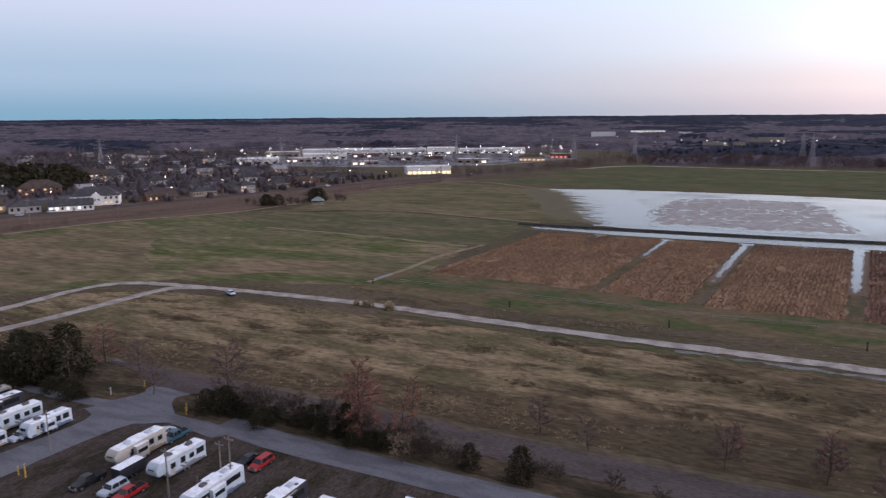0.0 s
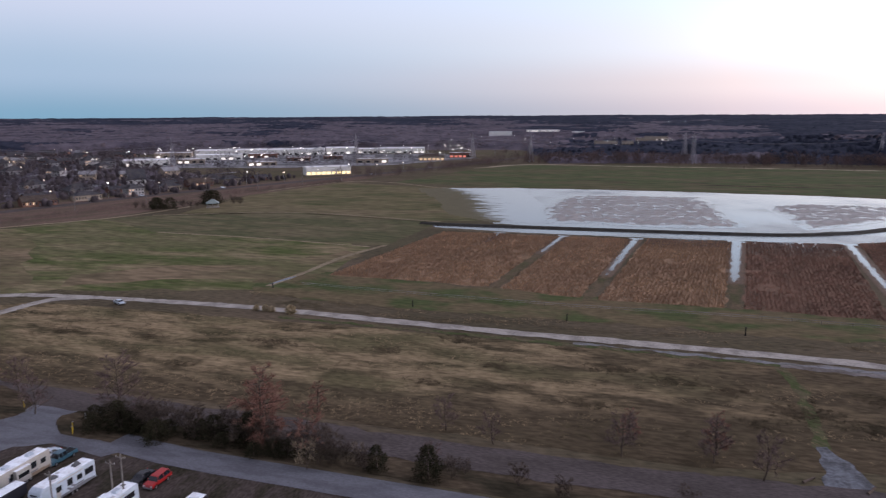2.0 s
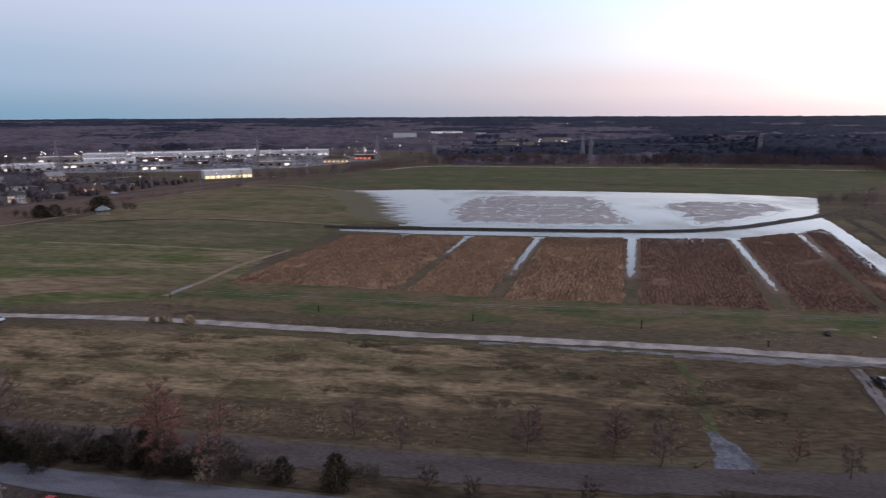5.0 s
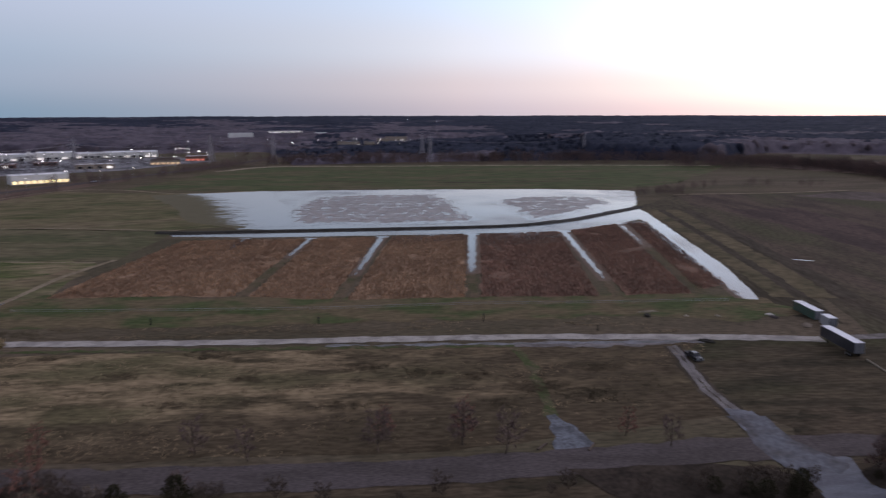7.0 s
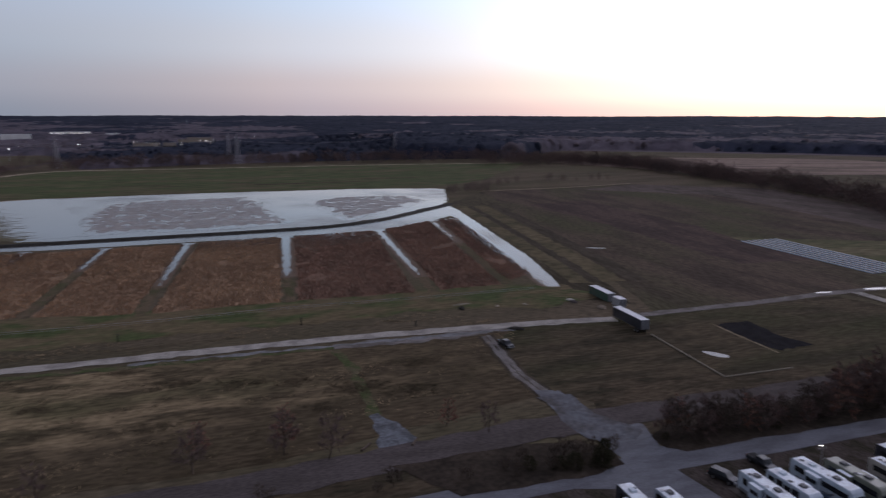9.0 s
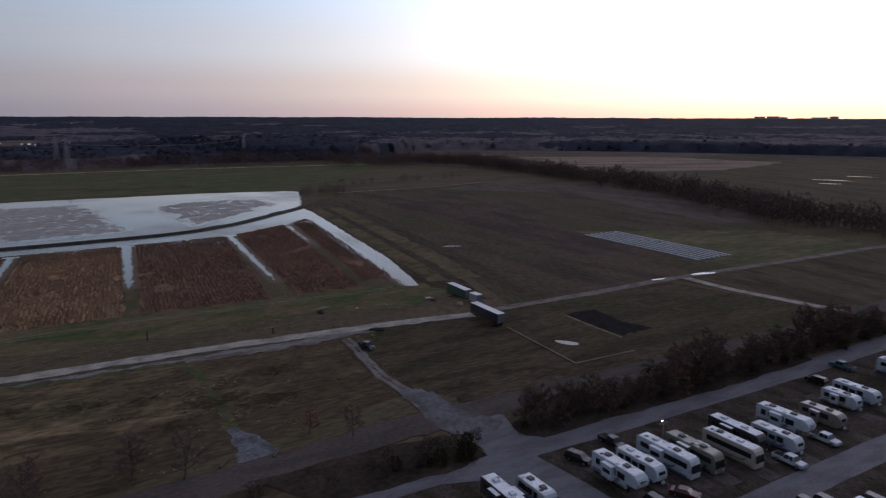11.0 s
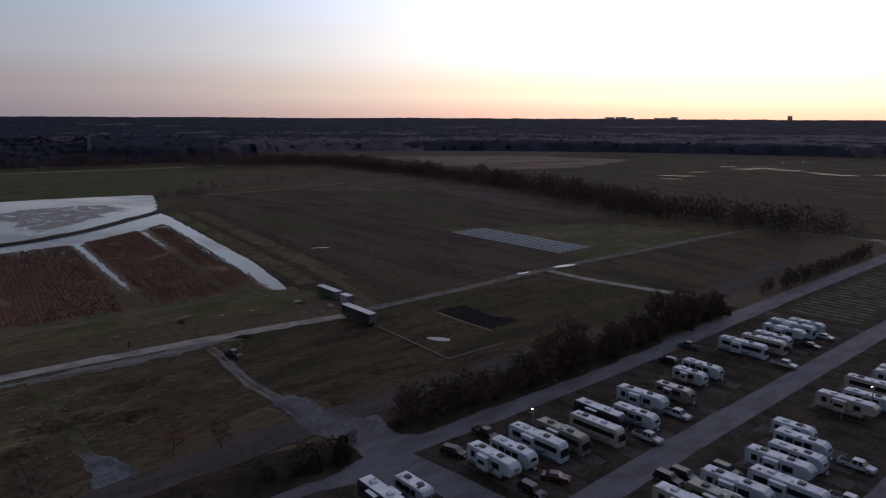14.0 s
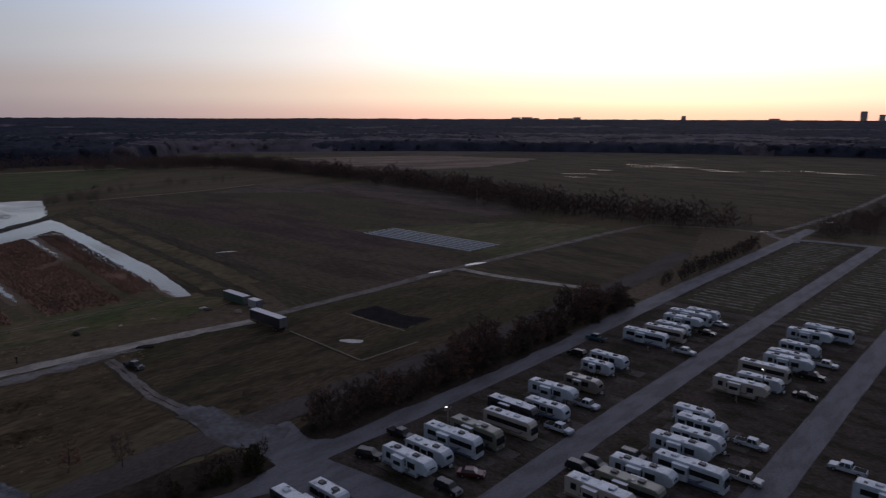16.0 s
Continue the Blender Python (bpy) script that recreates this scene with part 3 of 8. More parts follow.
patch("east_verge", [(330, 338), (408, 378), (284, 211), (199, 118), (186, 150), (206, 152), (256, 226), (318, 310)],
      0.04, M["olive"], "olive grass verge beside the water-filled ditch", step=6, ragged=1.5)
patch("brown_field", [(408, 378), (550, 330), (520, 215), (440, 84), (376, 20), (300, 58), (260, 79), (196, 107), (284, 211)],
      0.05, M["brown"], "brown fallow field with olive streaks", step=8, ragged=2)
patch("fallow_band", [(548, 326), (596, 232), (520, 132), (446, 68), (418, 92), (474, 168), (520, 240), (478, 330)], 0.058, M["fallow"], "grey-brown fallow band below the tree line", step=9, ragged=4)
patch("fallow_band", [(372, 300), (420, 288), (372, 190), (318, 100), (286, 118), (330, 205)], 0.056, M["umber"], "dark umber fallow band in the brown field", step=9, ragged=4)
patch("east_plot", [(262, 74), (300, 54), (376, 15), (402, -30), (330, -18), (268, 2), (252, 28)],
      0.05, M["olive"], "tan fallow plot bordered by dirt lanes", step=6, ragged=2)
patch("green_plot", [(345, 150), (405, 70), (398, 22), (376, 20), (300, 58), (305, 75)],
      0.06, M["lawn_dark"], "dull green plot beside the plastic-covered beds", step=6, ragged=2)
patch("wet_pasture", [(700, 380), (600, 220), (450, 62), (405, -50), (385, -95), (520, -330), (1300, -560), (1200, 250)],
      0.05, M["olive"], "wide olive pasture with shallow flood pools", step=20, ragged=5)
patch("tan_marsh", [(720, 560), (700, 330), (830, 190), (1020, 150), (1060, 330), (880, 540)],
      0.08, M["marsh"], "pale tan marsh behind the tree line", step=15, ragged=8)

for x, y, half, wide in ((232, 608, 26, 3), (246, 586, 16, 3), (300, 572, 20, 3), (330, 540, 34, 5), (372, 520, 26, 4), (430, 520, 30, 4)):
    ring = [(x + half * math.cos(a) * 0.91 + wide * math.sin(a) * 0.42, y - half * math.cos(a) * 0.42 + wide * math.sin(a) * 0.91) for a in [2 * math.pi * k / 14 for k in range(14)]]
    patch("bare_patch", ring, 0.055, M["dull"], "bare brown patch in the far green field", "field", 4, 2.5)

# water
POND = [(84, 573), (145, 560), (230, 524), (347, 462), (394, 424), (400, 412), (345, 352), (330, 342), (296, 332), (258, 320), (221, 319), (178, 333), (108, 362), (84, 380), (96, 451), (101, 517)]
patch("flooded_field", POND, 0.06, M["water"], "shallow flooded field mirroring the pale sky", "water", 5, 2.0)
CHANNEL = [(49, 379), (108, 354), (178, 325), (221, 311), (258, 312), (299, 324), (329, 334), (317, 313), (232, 185), (203, 149), (200, 152), (222, 182), (246, 222), (290, 286), (296, 300), (275, 293), (232, 288), (168, 312), (89, 347), (50, 371)]
patch("water_channel", CHANNEL, 0.06, M["water"], "water-filled ditch below the dark levee", "water", 2, 0.8)

# strips of verge beside the long ditch
for shift, wide, mat, words in ((6, 8, "reed", "tan grass strip beside the ditch"), (12.5, 6.0, "drain", "dark damp drain along the verge"), (18.5, 9, "reed", "tan grass strip along the verge"), (28, 7.0, "drain", "dark damp track along the verge")):
    road("verge_strip", [(328 + 0.83 * shift, 330 - 0.56 * shift), (232 + 0.83 * shift, 185 - 0.56 * shift), (206 + 0.83 * shift, 148 - 0.56 * shift)], wide, 0.065 + 0.002 * shift, M[mat], words, "verge", 1.1, 3)

# crop plots and the short ditches between them
PLOTS = [[(-6, 264), (52, 356), (74, 347), (29, 248)], [(29, 248), (74, 347), (107, 332), (50, 236)], [(54, 233), (111, 331), (139, 319), (77, 216)],
         [(82, 213), (146, 317), (182, 303), (118, 197)], [(123, 195), (188, 301), (228, 288), (158, 176)], [(167, 173), (236, 288), (272, 293), (188, 163)],
         [(194, 166), (280, 293), (292, 290), (248, 224), (208, 166)]]
for k, corners in enumerate(PLOTS):
    patch("crop_plot", corners, 0.07, M["soil" if k < 4 else "soil_red"], "plot of dry russet sorghum stubble in rows", step=3, ragged=1.2)
# levee: a low dark bank
road("levee", [(44, 386), (48, 383), (108, 358), (178, 329), (221, 315), (258, 316), (299, 328), (334, 339)], 6, 0.0, M["mud"],
     "low dark earth levee between two waters", "levee", 0.4, 4, ((-0.5, 0), (-0.2, 0.9), (0.2, 0.9), (0.5, 0)))

# tracks and roads
road("gravel_track", [(-141, 215), (-136, 226), (-128, 243), (-116, 251), (-98, 248), (-75, 240), (-30, 222), (34, 189), (105, 155), (141, 135), (164, 122), (180, 111)],
     4.5, 0.10, M["gravel"], "pale gravel farm track", ragged=0.9, step=2, widths=(4.2, 4.8))
road("gravel_track", [(-128, 193), (-115, 213), (-107, 227), (-97, 242), (-84, 243)], 4.5, 0.09, M["gravel"], "pale gravel branch track", ragged=0.5)
road("dirt_lane", [(184, 110), (194, 106), (211, 98), (235, 87), (260, 77), (298, 58), (337, 38), (376, 19), (410, 0)], 4, 0.10, M["lane"], "worn grey dirt lane between fields", ragged=0.6, step=2)
road("dirt_lane", [(268, 71), (260, 55), (252, 28), (246, 6)], 4, 0.10, M["gravel"], "pale gravel lane between fallow plots")
road("old_road", [(-95, 168), (-62, 154), (-9, 129), (45, 103), (109, 78), (144, 61), (191, 38), (219, 25), (275, 2), (330, -16)], 9, 0.115, M["dirt"],
     "wide faded brown old road", ragged=1.2, step=3)
road("park_road", [(-180, 188), (-103, 155), (-71, 142), (-54, 137), (-32, 123), (-8, 111), (40, 88), (79, 71), (107, 58), (133, 45), (185, 20.5), (256, -11), (308, -35), (382, -69), (420, -86)], 6.5, 0.12, M["asphalt"],
     "grey asphalt road along the park", ragged=0.15)
road("park_road", [(-84, 166), (-62, 150), (-58, 138), (-68, 128), (-78, 111), (-90, 88)], 6.5, 0.11, M["asphalt"], "grey asphalt entrance road of the park", ragged=0.15)
road("park_road", [(120.5, 90), (116.5, 80), (113, 73), (107, 57), (102, 44), (92, 20)], 6.5, 0.11, M["asphalt"], "grey asphalt cross road of the park", ragged=0.4, widths=(5.0, 8.0))
for b, a0 in ((64.2, 74), (32.4, 70), (1, 66)):
    p, m, q = ab(a0, b), ab(150, b + 1.4), ab(378, b + 1.8)
    road("park_lane", [(p.x, p.y), (m.x, m.y), (q.x, q.y)], 6, 0.105, M["asphalt"], "grey asphalt lane between rows of motorhomes", ragged=0.2)
p, m, q = ab(366, 99), ab(377, 92), ab(379, 0)
road("park_lane", [(p.x, p.y), (m.x, m.y), (q.x, q.y)], 6, 0.103, M["asphalt"], "grey asphalt lane closing the end of the park", ragged=0.3)
road("dirt_lane", [(376, -66), (398, -62), (421, -76), (460, -98), (530, -135), (640, -186)], 4, 0.10, M["lane"], "worn dirt lane leaving the park across the pasture", ragged=0.6, step=3)
road("dirt_lane", [(398, -62), (409, -40), (412, 0)], 3.5, 0.095, M["lane"], "worn dirt lane below the tree line", ragged=0.6, step=3)
p, q = ab(217, 98), ab(217, 0)
road("park_lane", [(p.x, p.y), (q.x, q.y)], 4, 0.10, M["pitch"], "worn gravel cross lane of the park", ragged=0.8, step=2)
corners = [ab(-210, 93), ab(378, 99), ab(378, -30), ab(-210, -30)]
patch("park_ground", [(c.x, c.y) for c in corners], 0.05, M["pad"], "gravel and thin grass ground of the motorhome park", "ground", 6, 0.5)

patch("park_junction", [(-77, 136), (-66, 147), (-69, 157), (-62, 156), (-58, 149), (-58, 142), (-54, 137), (-38, 127), (-44, 124), (-55, 131), (-64, 130), (-69, 124), (-73, 113), (-79, 103), (-88, 112), (-82, 122)],
      0.102, M["asphalt"], "wide grey asphalt junction with rounded corners", "road", 1.5, 0.1)
patch("park_junction", [(119, 93), (122, 90), (118, 76), (121, 67), (115, 60), (119, 53), (113, 52), (107, 54), (103, 48), (96, 50), (97, 56), (90, 63), (98, 61), (104, 60), (109, 64), (113, 76), (114, 84)],
      0.102, M["asphalt"], "wide grey asphalt junction with rounded corners", "road", 1.5, 0.1)

patch("road_crossing", [(115, 84), (116, 90), (119.5, 89), (123, 86), (120, 80.5), (118.4, 77), (118.4, 71), (118.5, 65.5), (114, 64.5), (107.5, 70.5), (110.6, 79)],
      0.123, M["worn_asphalt"], "blue-grey worn asphalt crossing the old road", "road", 1.2, 0.4)
# dark brown ground under the roadside bushes
patch("dark_verge", [(74, 88.5), (86.4, 83), (97.7, 77.4), (105.4, 71), (107.3, 65), (104.4, 60.6), (97.3, 62), (87.8, 67), (76, 73)],
      0.136, M["under_bush"], "dark brown ground under roadside bushes", "ground", 1.5, 0.5)
patch("dark_verge", [(117.5, 63.2), (126, 63.6), (139, 58.5), (151, 53), (172, 43), (200, 29), (194, 19), (160, 34), (132, 48), (116.5, 55.4), (115, 59)],
      0.136, M["under_bush"], "dark brown ground under roadside bushes", "ground", 1.5, 0.5)
patch("bare_patch", [(121, 78), (127, 84), (136, 84), (145, 78), (152, 74), (160, 66), (178, 57), (172, 52), (150, 60), (130, 69)],
      0.088, M["dull"], "dull dark brown grass beside the laid pipe", "ground", 3, 2.5)

# rounded grass islands and lot corners that leave the asphalt between them
patch("grass_island", [(-115.8, 175.4), (-90, 170), (-77, 163), (-69.4, 156.7), (-66, 151.4), (-66.9, 145.5), (-70.8, 142.1), (-82.4, 145.8), (-93, 151), (-104, 157)],
      0.128, M["dull"], "dull grass island with shrubs between two park roads", "verge", 2.5, 0.5)
patch("lot_corner", [(-160, 180), (-101.6, 152.4), (-90.7, 146.9), (-80.7, 141.4), (-74.1, 137.5), (-72, 134.9), (-72.3, 132), (-74.5, 127.4), (-77.8, 122.4), (-80.5, 118.3), (-92, 98), (-150, 110)],
      0.126, M["pad"], "worn gravel and turf lot with a rounded corner", "ground", 2.5, 0.4)
patch("lot_corner", [(-61.3, 130.5), (-64, 128.2), (-67.1, 123.7), (-70.9, 112.7), (-70.2, 107.2), (-67.6, 103.2), (-60, 92), (-38, 82), (-20, 92), (-25.7, 102.6), (-35, 109.8), (-42.3, 117), (-52.5, 125.2), (-58.5, 130.2)],
      0.124, M["pad"], "worn gravel lot with a rounded corner", "ground", 2.5, 0.4)
patch("verge_corner", [(-57.5, 139.8), (-58, 144), (-55, 145.8), (-46, 141.5), (-40, 136), (-44, 129.5), (-50, 132.2), (-54.8, 135)],
      0.127, M["dull"], "rounded dull grass verge corner at the junction", "verge", 1.5, 0.4)

# far woods: a closed canopy of crowns out to the horizon, with single crowns standing above it
CLEARINGS = [(579, 1985, 110), (398, 1790, 90), (690, 1900, 80), (505, 1300, 80), (545, 1290, 60), (640, 1420, 90), (700, 1500, 90)]
def wood_edge(az):
    """Distance at which the closed woods begin, by bearing in degrees."""
    return float(np.interp(az, [-50, 8, 15, 17, 50, 54, 120], [1380, 1340, 1180, 870, 990, 1250, 1250]))


def cover(x, y):
    """How tall the canopy stands, 0 to 1: open round the far buildings, low scrub in the valley."""
    tall = 1.0
    r = math.hypot(x, y)
    for u, v, size in CLEARINGS:
        k = 1 - 45 / math.hypot(u, v)
        tall = min(tall, max(0.0, math.hypot(x - u * k, y - v * k) / size - 0.55) * 2.5)
    az = math.degrees(math.atan2(x, y))
    if 8 < az < 40 and r < 1750:
        tall = min(tall, 0.45 + 0.4 * wobble(x, y, 130, 41))
    return max(0.0, tall * min(1.0, (r - wood_edge(az)) / 18))


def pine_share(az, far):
    """Lean towards pines, by bearing and distance; extra dark ones stand in for backlight and haze."""
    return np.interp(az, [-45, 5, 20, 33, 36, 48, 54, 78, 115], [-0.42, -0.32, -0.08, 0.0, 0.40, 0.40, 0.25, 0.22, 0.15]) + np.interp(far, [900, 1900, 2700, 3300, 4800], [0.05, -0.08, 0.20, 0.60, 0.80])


def tallness(x, y):
    """Old tall pines in one block, ordinary woods elsewhere."""
    return float(np.interp(math.degrees(math.atan2(x, y)), [31, 35, 50, 56, 78, 115], [1.0, 1.75, 1.65, 1.25, 1.3, 1.35])) if math.hypot(x, y) < 1700 else 1.0


def canopy():
    rng = np.random.default_rng(17)
    radii = [860.0]
    while radii[-1] < 4860:
        radii.append(radii[-1] + 10 + radii[-1] * 0.004)
    turns = np.radians(np.arange(-45, 116, 0.26))
    r, a = np.meshgrid(np.array(radii), turns, indexing="ij")
    a = a + rng.uniform(-0.12, 0.12, a.shape) * radians(1)
    r = r + rng.uniform(-7, 7, r.shape)
    x, y = (r * np.sin(a)).ravel(), (r * np.cos(a)).ravel()
    z = np.empty(len(x))
    high = np.empty(len(x))
    for k in range(len(x)):
        high[k] = cover(x[k], y[k])
        z[k] = rise(x[k], y[k]) + high[k] * (11 + 3.5 * wobble(x[k], y[k], 60, 43)) * tallness(x[k], y[k])
    z += np.where(high > 0.2, rng.uniform(-2.0, 2.0, len(z)), 0) - np.where(high > 0.02, 0, 1.5)
    n, m = r.shape
    i, j = np.meshgrid(np.arange(n - 1), np.arange(m - 1), indexing="ij")
    p = (i * m + j).ravel()
    faces = np.concatenate([np.stack([p, p + m, p + m + 1], 1), np.stack([p, p + m + 1, p + 1], 1)])
    faces = faces[high[faces].max(1) > 0.02]
    cx, cy = x[faces].mean(1), y[faces].mean(1)
    az, far = np.degrees(np.arctan2(cx, cy)), np.hypot(cx, cy)
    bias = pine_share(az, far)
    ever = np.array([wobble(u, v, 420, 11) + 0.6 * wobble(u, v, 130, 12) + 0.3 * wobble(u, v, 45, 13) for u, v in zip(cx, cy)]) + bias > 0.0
    for name, mask, mat, words in (("wood_canopy", ~ever, "canopy", "closed canopy of bare winter woods, tinted purple for haze"), ("pine_canopy", ever, "pine_canopy", "closed canopy of dark pine woods, tinted blue for haze")):
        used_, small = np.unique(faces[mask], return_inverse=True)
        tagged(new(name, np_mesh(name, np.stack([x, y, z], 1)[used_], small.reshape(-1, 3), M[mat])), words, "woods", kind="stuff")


def far_woods():
    rng = np.random.default_rng(7)
    kinds = [clump(k, 14, 0.42, 1.0, 0.15) for k in range(6)]
    n = 8200
    r = 870 + 1900 * rng.uniform(0, 1, n) ** 1.3
    az = rng.uniform(-42, 112, n)
    x, y = r * np.sin(np.radians(az)), r * np.cos(np.radians(az))
    tall = np.array([cover(u, v) if q > wood_edge(b) + 4 else 0.0 for u, v, q, b in zip(x, y, r, az)])
    keep = tall > 0.25
    x, y, tall = x[keep], y[keep], tall[keep]
    at = np.stack([x, y, [rise(u, v) for u, v in zip(x, y)]], 1)
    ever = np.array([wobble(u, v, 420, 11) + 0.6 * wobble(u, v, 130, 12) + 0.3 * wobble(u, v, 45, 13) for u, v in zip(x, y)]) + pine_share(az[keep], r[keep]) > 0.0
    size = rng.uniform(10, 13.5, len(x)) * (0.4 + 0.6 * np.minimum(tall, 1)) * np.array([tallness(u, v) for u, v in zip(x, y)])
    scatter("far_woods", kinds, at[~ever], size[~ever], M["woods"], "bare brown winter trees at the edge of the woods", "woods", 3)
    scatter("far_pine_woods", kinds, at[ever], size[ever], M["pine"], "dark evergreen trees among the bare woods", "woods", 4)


canopy()
far_woods()
# ---- plants ----
def prism(vs, fs, p, q, r0, r1, rng):
    """Adds a three-sided tapered stick."""
    d = q - p
    n = np.linalg.norm(d) + 1e-6
    side = np.cross(d / n, rng.normal(size=3)); side /= np.linalg.norm(side) + 1e-6
    up = np.cross(d / n, side)
    k = len(vs)
    for at, r in ((p, r0), (q, r1)):
        for a in (0.0, 2.094, 4.189):
            vs.append(at + r * (math.cos(a) * side + math.sin(a) * up))
    for i in range(3):
        j = (i + 1) % 3
        fs.append((k + i, k + j, k + 3 + j)); fs.append((k + i, k + 3 + j, k + 3 + i))


def bare_tree(seed, wide, limbs=13, low=0.22, cone=0.0, twigs=6, thick=0.02, lift=0.6, near=True, fine=0.036):
    """A leafless tree 1 m tall: (trunk and limbs, twigs), each verts and tris. cone: 0 a round crown, 1 a pointed one."""
    rng = np.random.default_rng(seed)
    wv, wf, tv, tf = [], [], [], []
    spine, p = [np.zeros(3)], np.zeros(3)
    for k in range(5):
        p = p + np.array([*rng.normal(0, 0.015, 2), 0.19])
        spine.append(p)
    for k in range(5):
        prism(wv, wf, spine[k], spine[k + 1], thick * (1 - 0.17 * k), thick * (1 - 0.17 * (k + 1)), rng)

    def twig(at, way, size):
        side = np.cross(way, rng.normal(size=3)); side /= np.linalg.norm(side) + 1e-6
        k = len(tv)
        tv.extend([at - side * size * fine, at + side * size * fine, at + way * size])
        tf.append((k, k + 1, k + 2))

    for k in range(limbs):
        h = low + (0.93 - low) * (k + rng.uniform(0, 0.8)) / limbs
        f = h * 5 / 0.95
        i = min(int(f), 4)
        at = spine[i] + (spine[i + 1] - spine[i]) * (f - i)
        rel = (h - low) / (0.95 - low)
        reach = wide * ((1 - cone) * math.sqrt(max(0.1, 1 - (rel * 1.1 - 0.35) ** 2)) + cone * (1.05 - rel)) * rng.uniform(0.75, 1.15)
        a = k * 2.4 + rng.uniform(-0.5, 0.5)
        way = np.array([math.cos(a), math.sin(a), lift * rng.uniform(0.6, 1.3)]); way /= np.linalg.norm(way)
        end = at + way * reach
        prism(wv, wf, at, end, thick * 0.42 * (1 - 0.5 * rel), thick * 0.12, rng)
        for s in range(4):
            q = at + way * reach * rng.uniform(0.3, 1.0)
            w2 = way + rng.normal(0, 0.55, 3) + (0, 0, 0.25); w2 /= np.linalg.norm(w2)
            e2 = q + w2 * reach * rng.uniform(0.25, 0.5)
            if near:
                prism(wv, wf, q, e2, thick * 0.16, thick * 0.07, rng)
            for _ in range(twigs):
                w3 = w2 + rng.normal(0, 0.6, 3); w3 /= np.linalg.norm(w3)
                twig(q + (e2 - q) * rng.uniform(0.2, 1), w3, reach * rng.uniform(0.2, 0.42))
    return (np.array(wv), np.array(wf)), (np.array(tv), np.array(tf))


def evergreen(seed, wide, leaves, leaf, cone=0.8, low=0.03):
    """A cedar or evergreen shrub 1 m tall: (trunk, crown)."""
    rng = np.random.default_rng(seed)
    wv, wf = [], []
    prism(wv, wf, np.zeros(3), np.array([0, 0, 0.8]), 0.03, 0.008, rng)
    h = low + (1 - low) * rng.uniform(0, 1, leaves) ** 1.25
    a = rng.uniform(0, 2 * math.pi, leaves)
    lobes = 1 + 0.30 * np.sin(3 * a + 9 * h + seed) + 0.22 * np.sin(7 * a - 17 * h + 2 * seed) + 0.15 * rng.normal(size=leaves)
    r = wide * lobes * (cone * (1.04 - h) + (1 - cone) * np.sqrt(np.clip(1 - (1.7 * h - 0.75) ** 2, 0.02, 1))) * rng.uniform(0.3, 1, leaves) ** 0.4
    c = np.stack([r * np.cos(a), r * np.sin(a), h], 1)
    out = np.stack([np.cos(a), np.sin(a), rng.uniform(-0.2, 1.0, leaves)], 1) + rng.normal(0, 0.4, (leaves, 3))
    out /= np.linalg.norm(out, axis=1)[:, None]
    side = np.cross(out, rng.normal(size=(leaves, 3))); side /= np.linalg.norm(side, axis=1)[:, None]
    size = leaf * rng.uniform(0.6, 1.4, (leaves, 1))
    v = np.stack([c - side * size * 0.55, c + side * size * 0.55, c + out * size * 1.3], 1).reshape(-1, 3)
    v[:, 2] = np.maximum(v[:, 2], 0.0)
    return (np.array(wv), np.array(wf)), (v, np.arange(3 * leaves).reshape(-1, 3))


def tree_thing(name, shape, height, wood, leaf, label, category="tree"):
    """A tree as a thing: trunk and crown under one base."""
    root = tagged(new(name), label, category)
    for piece, (v, f), mat in (("trunk", shape[0], wood), ("crown", shape[1], leaf)):
        ob = new(piece, np_mesh(piece, v * height, f, mat))
        ob.parent = root
    return root


def merged(shape):
    (a, fa), (b, fb) = shape
    return np.concatenate([a, b]), np.concatenate([fa, fb + len(a)])


def inside(x, y, poly):
    hit = np.zeros(len(x), bool)
    for (x0, y0), (x1, y1) in zip(poly, poly[1:] + poly[:1]):
        if y0 != y1:
            hit ^= ((y0 > y) != (y1 > y)) & (x < (x1 - x0) * (y - y0) / (y1 - y0) + x0)
    return hit


def fill(poly, count, seed):
    """Random places inside a border."""
    rng = np.random.default_rng(seed)
    p = np.array(poly)
    x, y = rng.uniform(*np.array([p[:, 0].min(), p[:, 0].max()]), count), rng.uniform(p[:, 1].min(), p[:, 1].max(), count)
    k = inside(x, y, poly)
    return np.stack([x[k], y[k], np.zeros(k.sum())], 1)


def tuft(seed, blades, wide, high, thick):
    rng = np.random.default_rng(seed)
    v = []
    for _ in range(blades):
        a, lean = rng.uniform(0, 6.28), rng.uniform(0.1, 1) * wide
        base = rng.normal(0, wide * 0.35, 2)
        side = np.array([-math.sin(a), math.cos(a)]) * thick
        tip = base + lean * np.array([math.cos(a), math.sin(a)])
        v += [(*(base - side), 0), (*(base + side), 0), (*tip, high * rng.uniform(0.6, 1.1))]
    return np.array(v), np.arange(3 * blades).reshape(-1, 3)


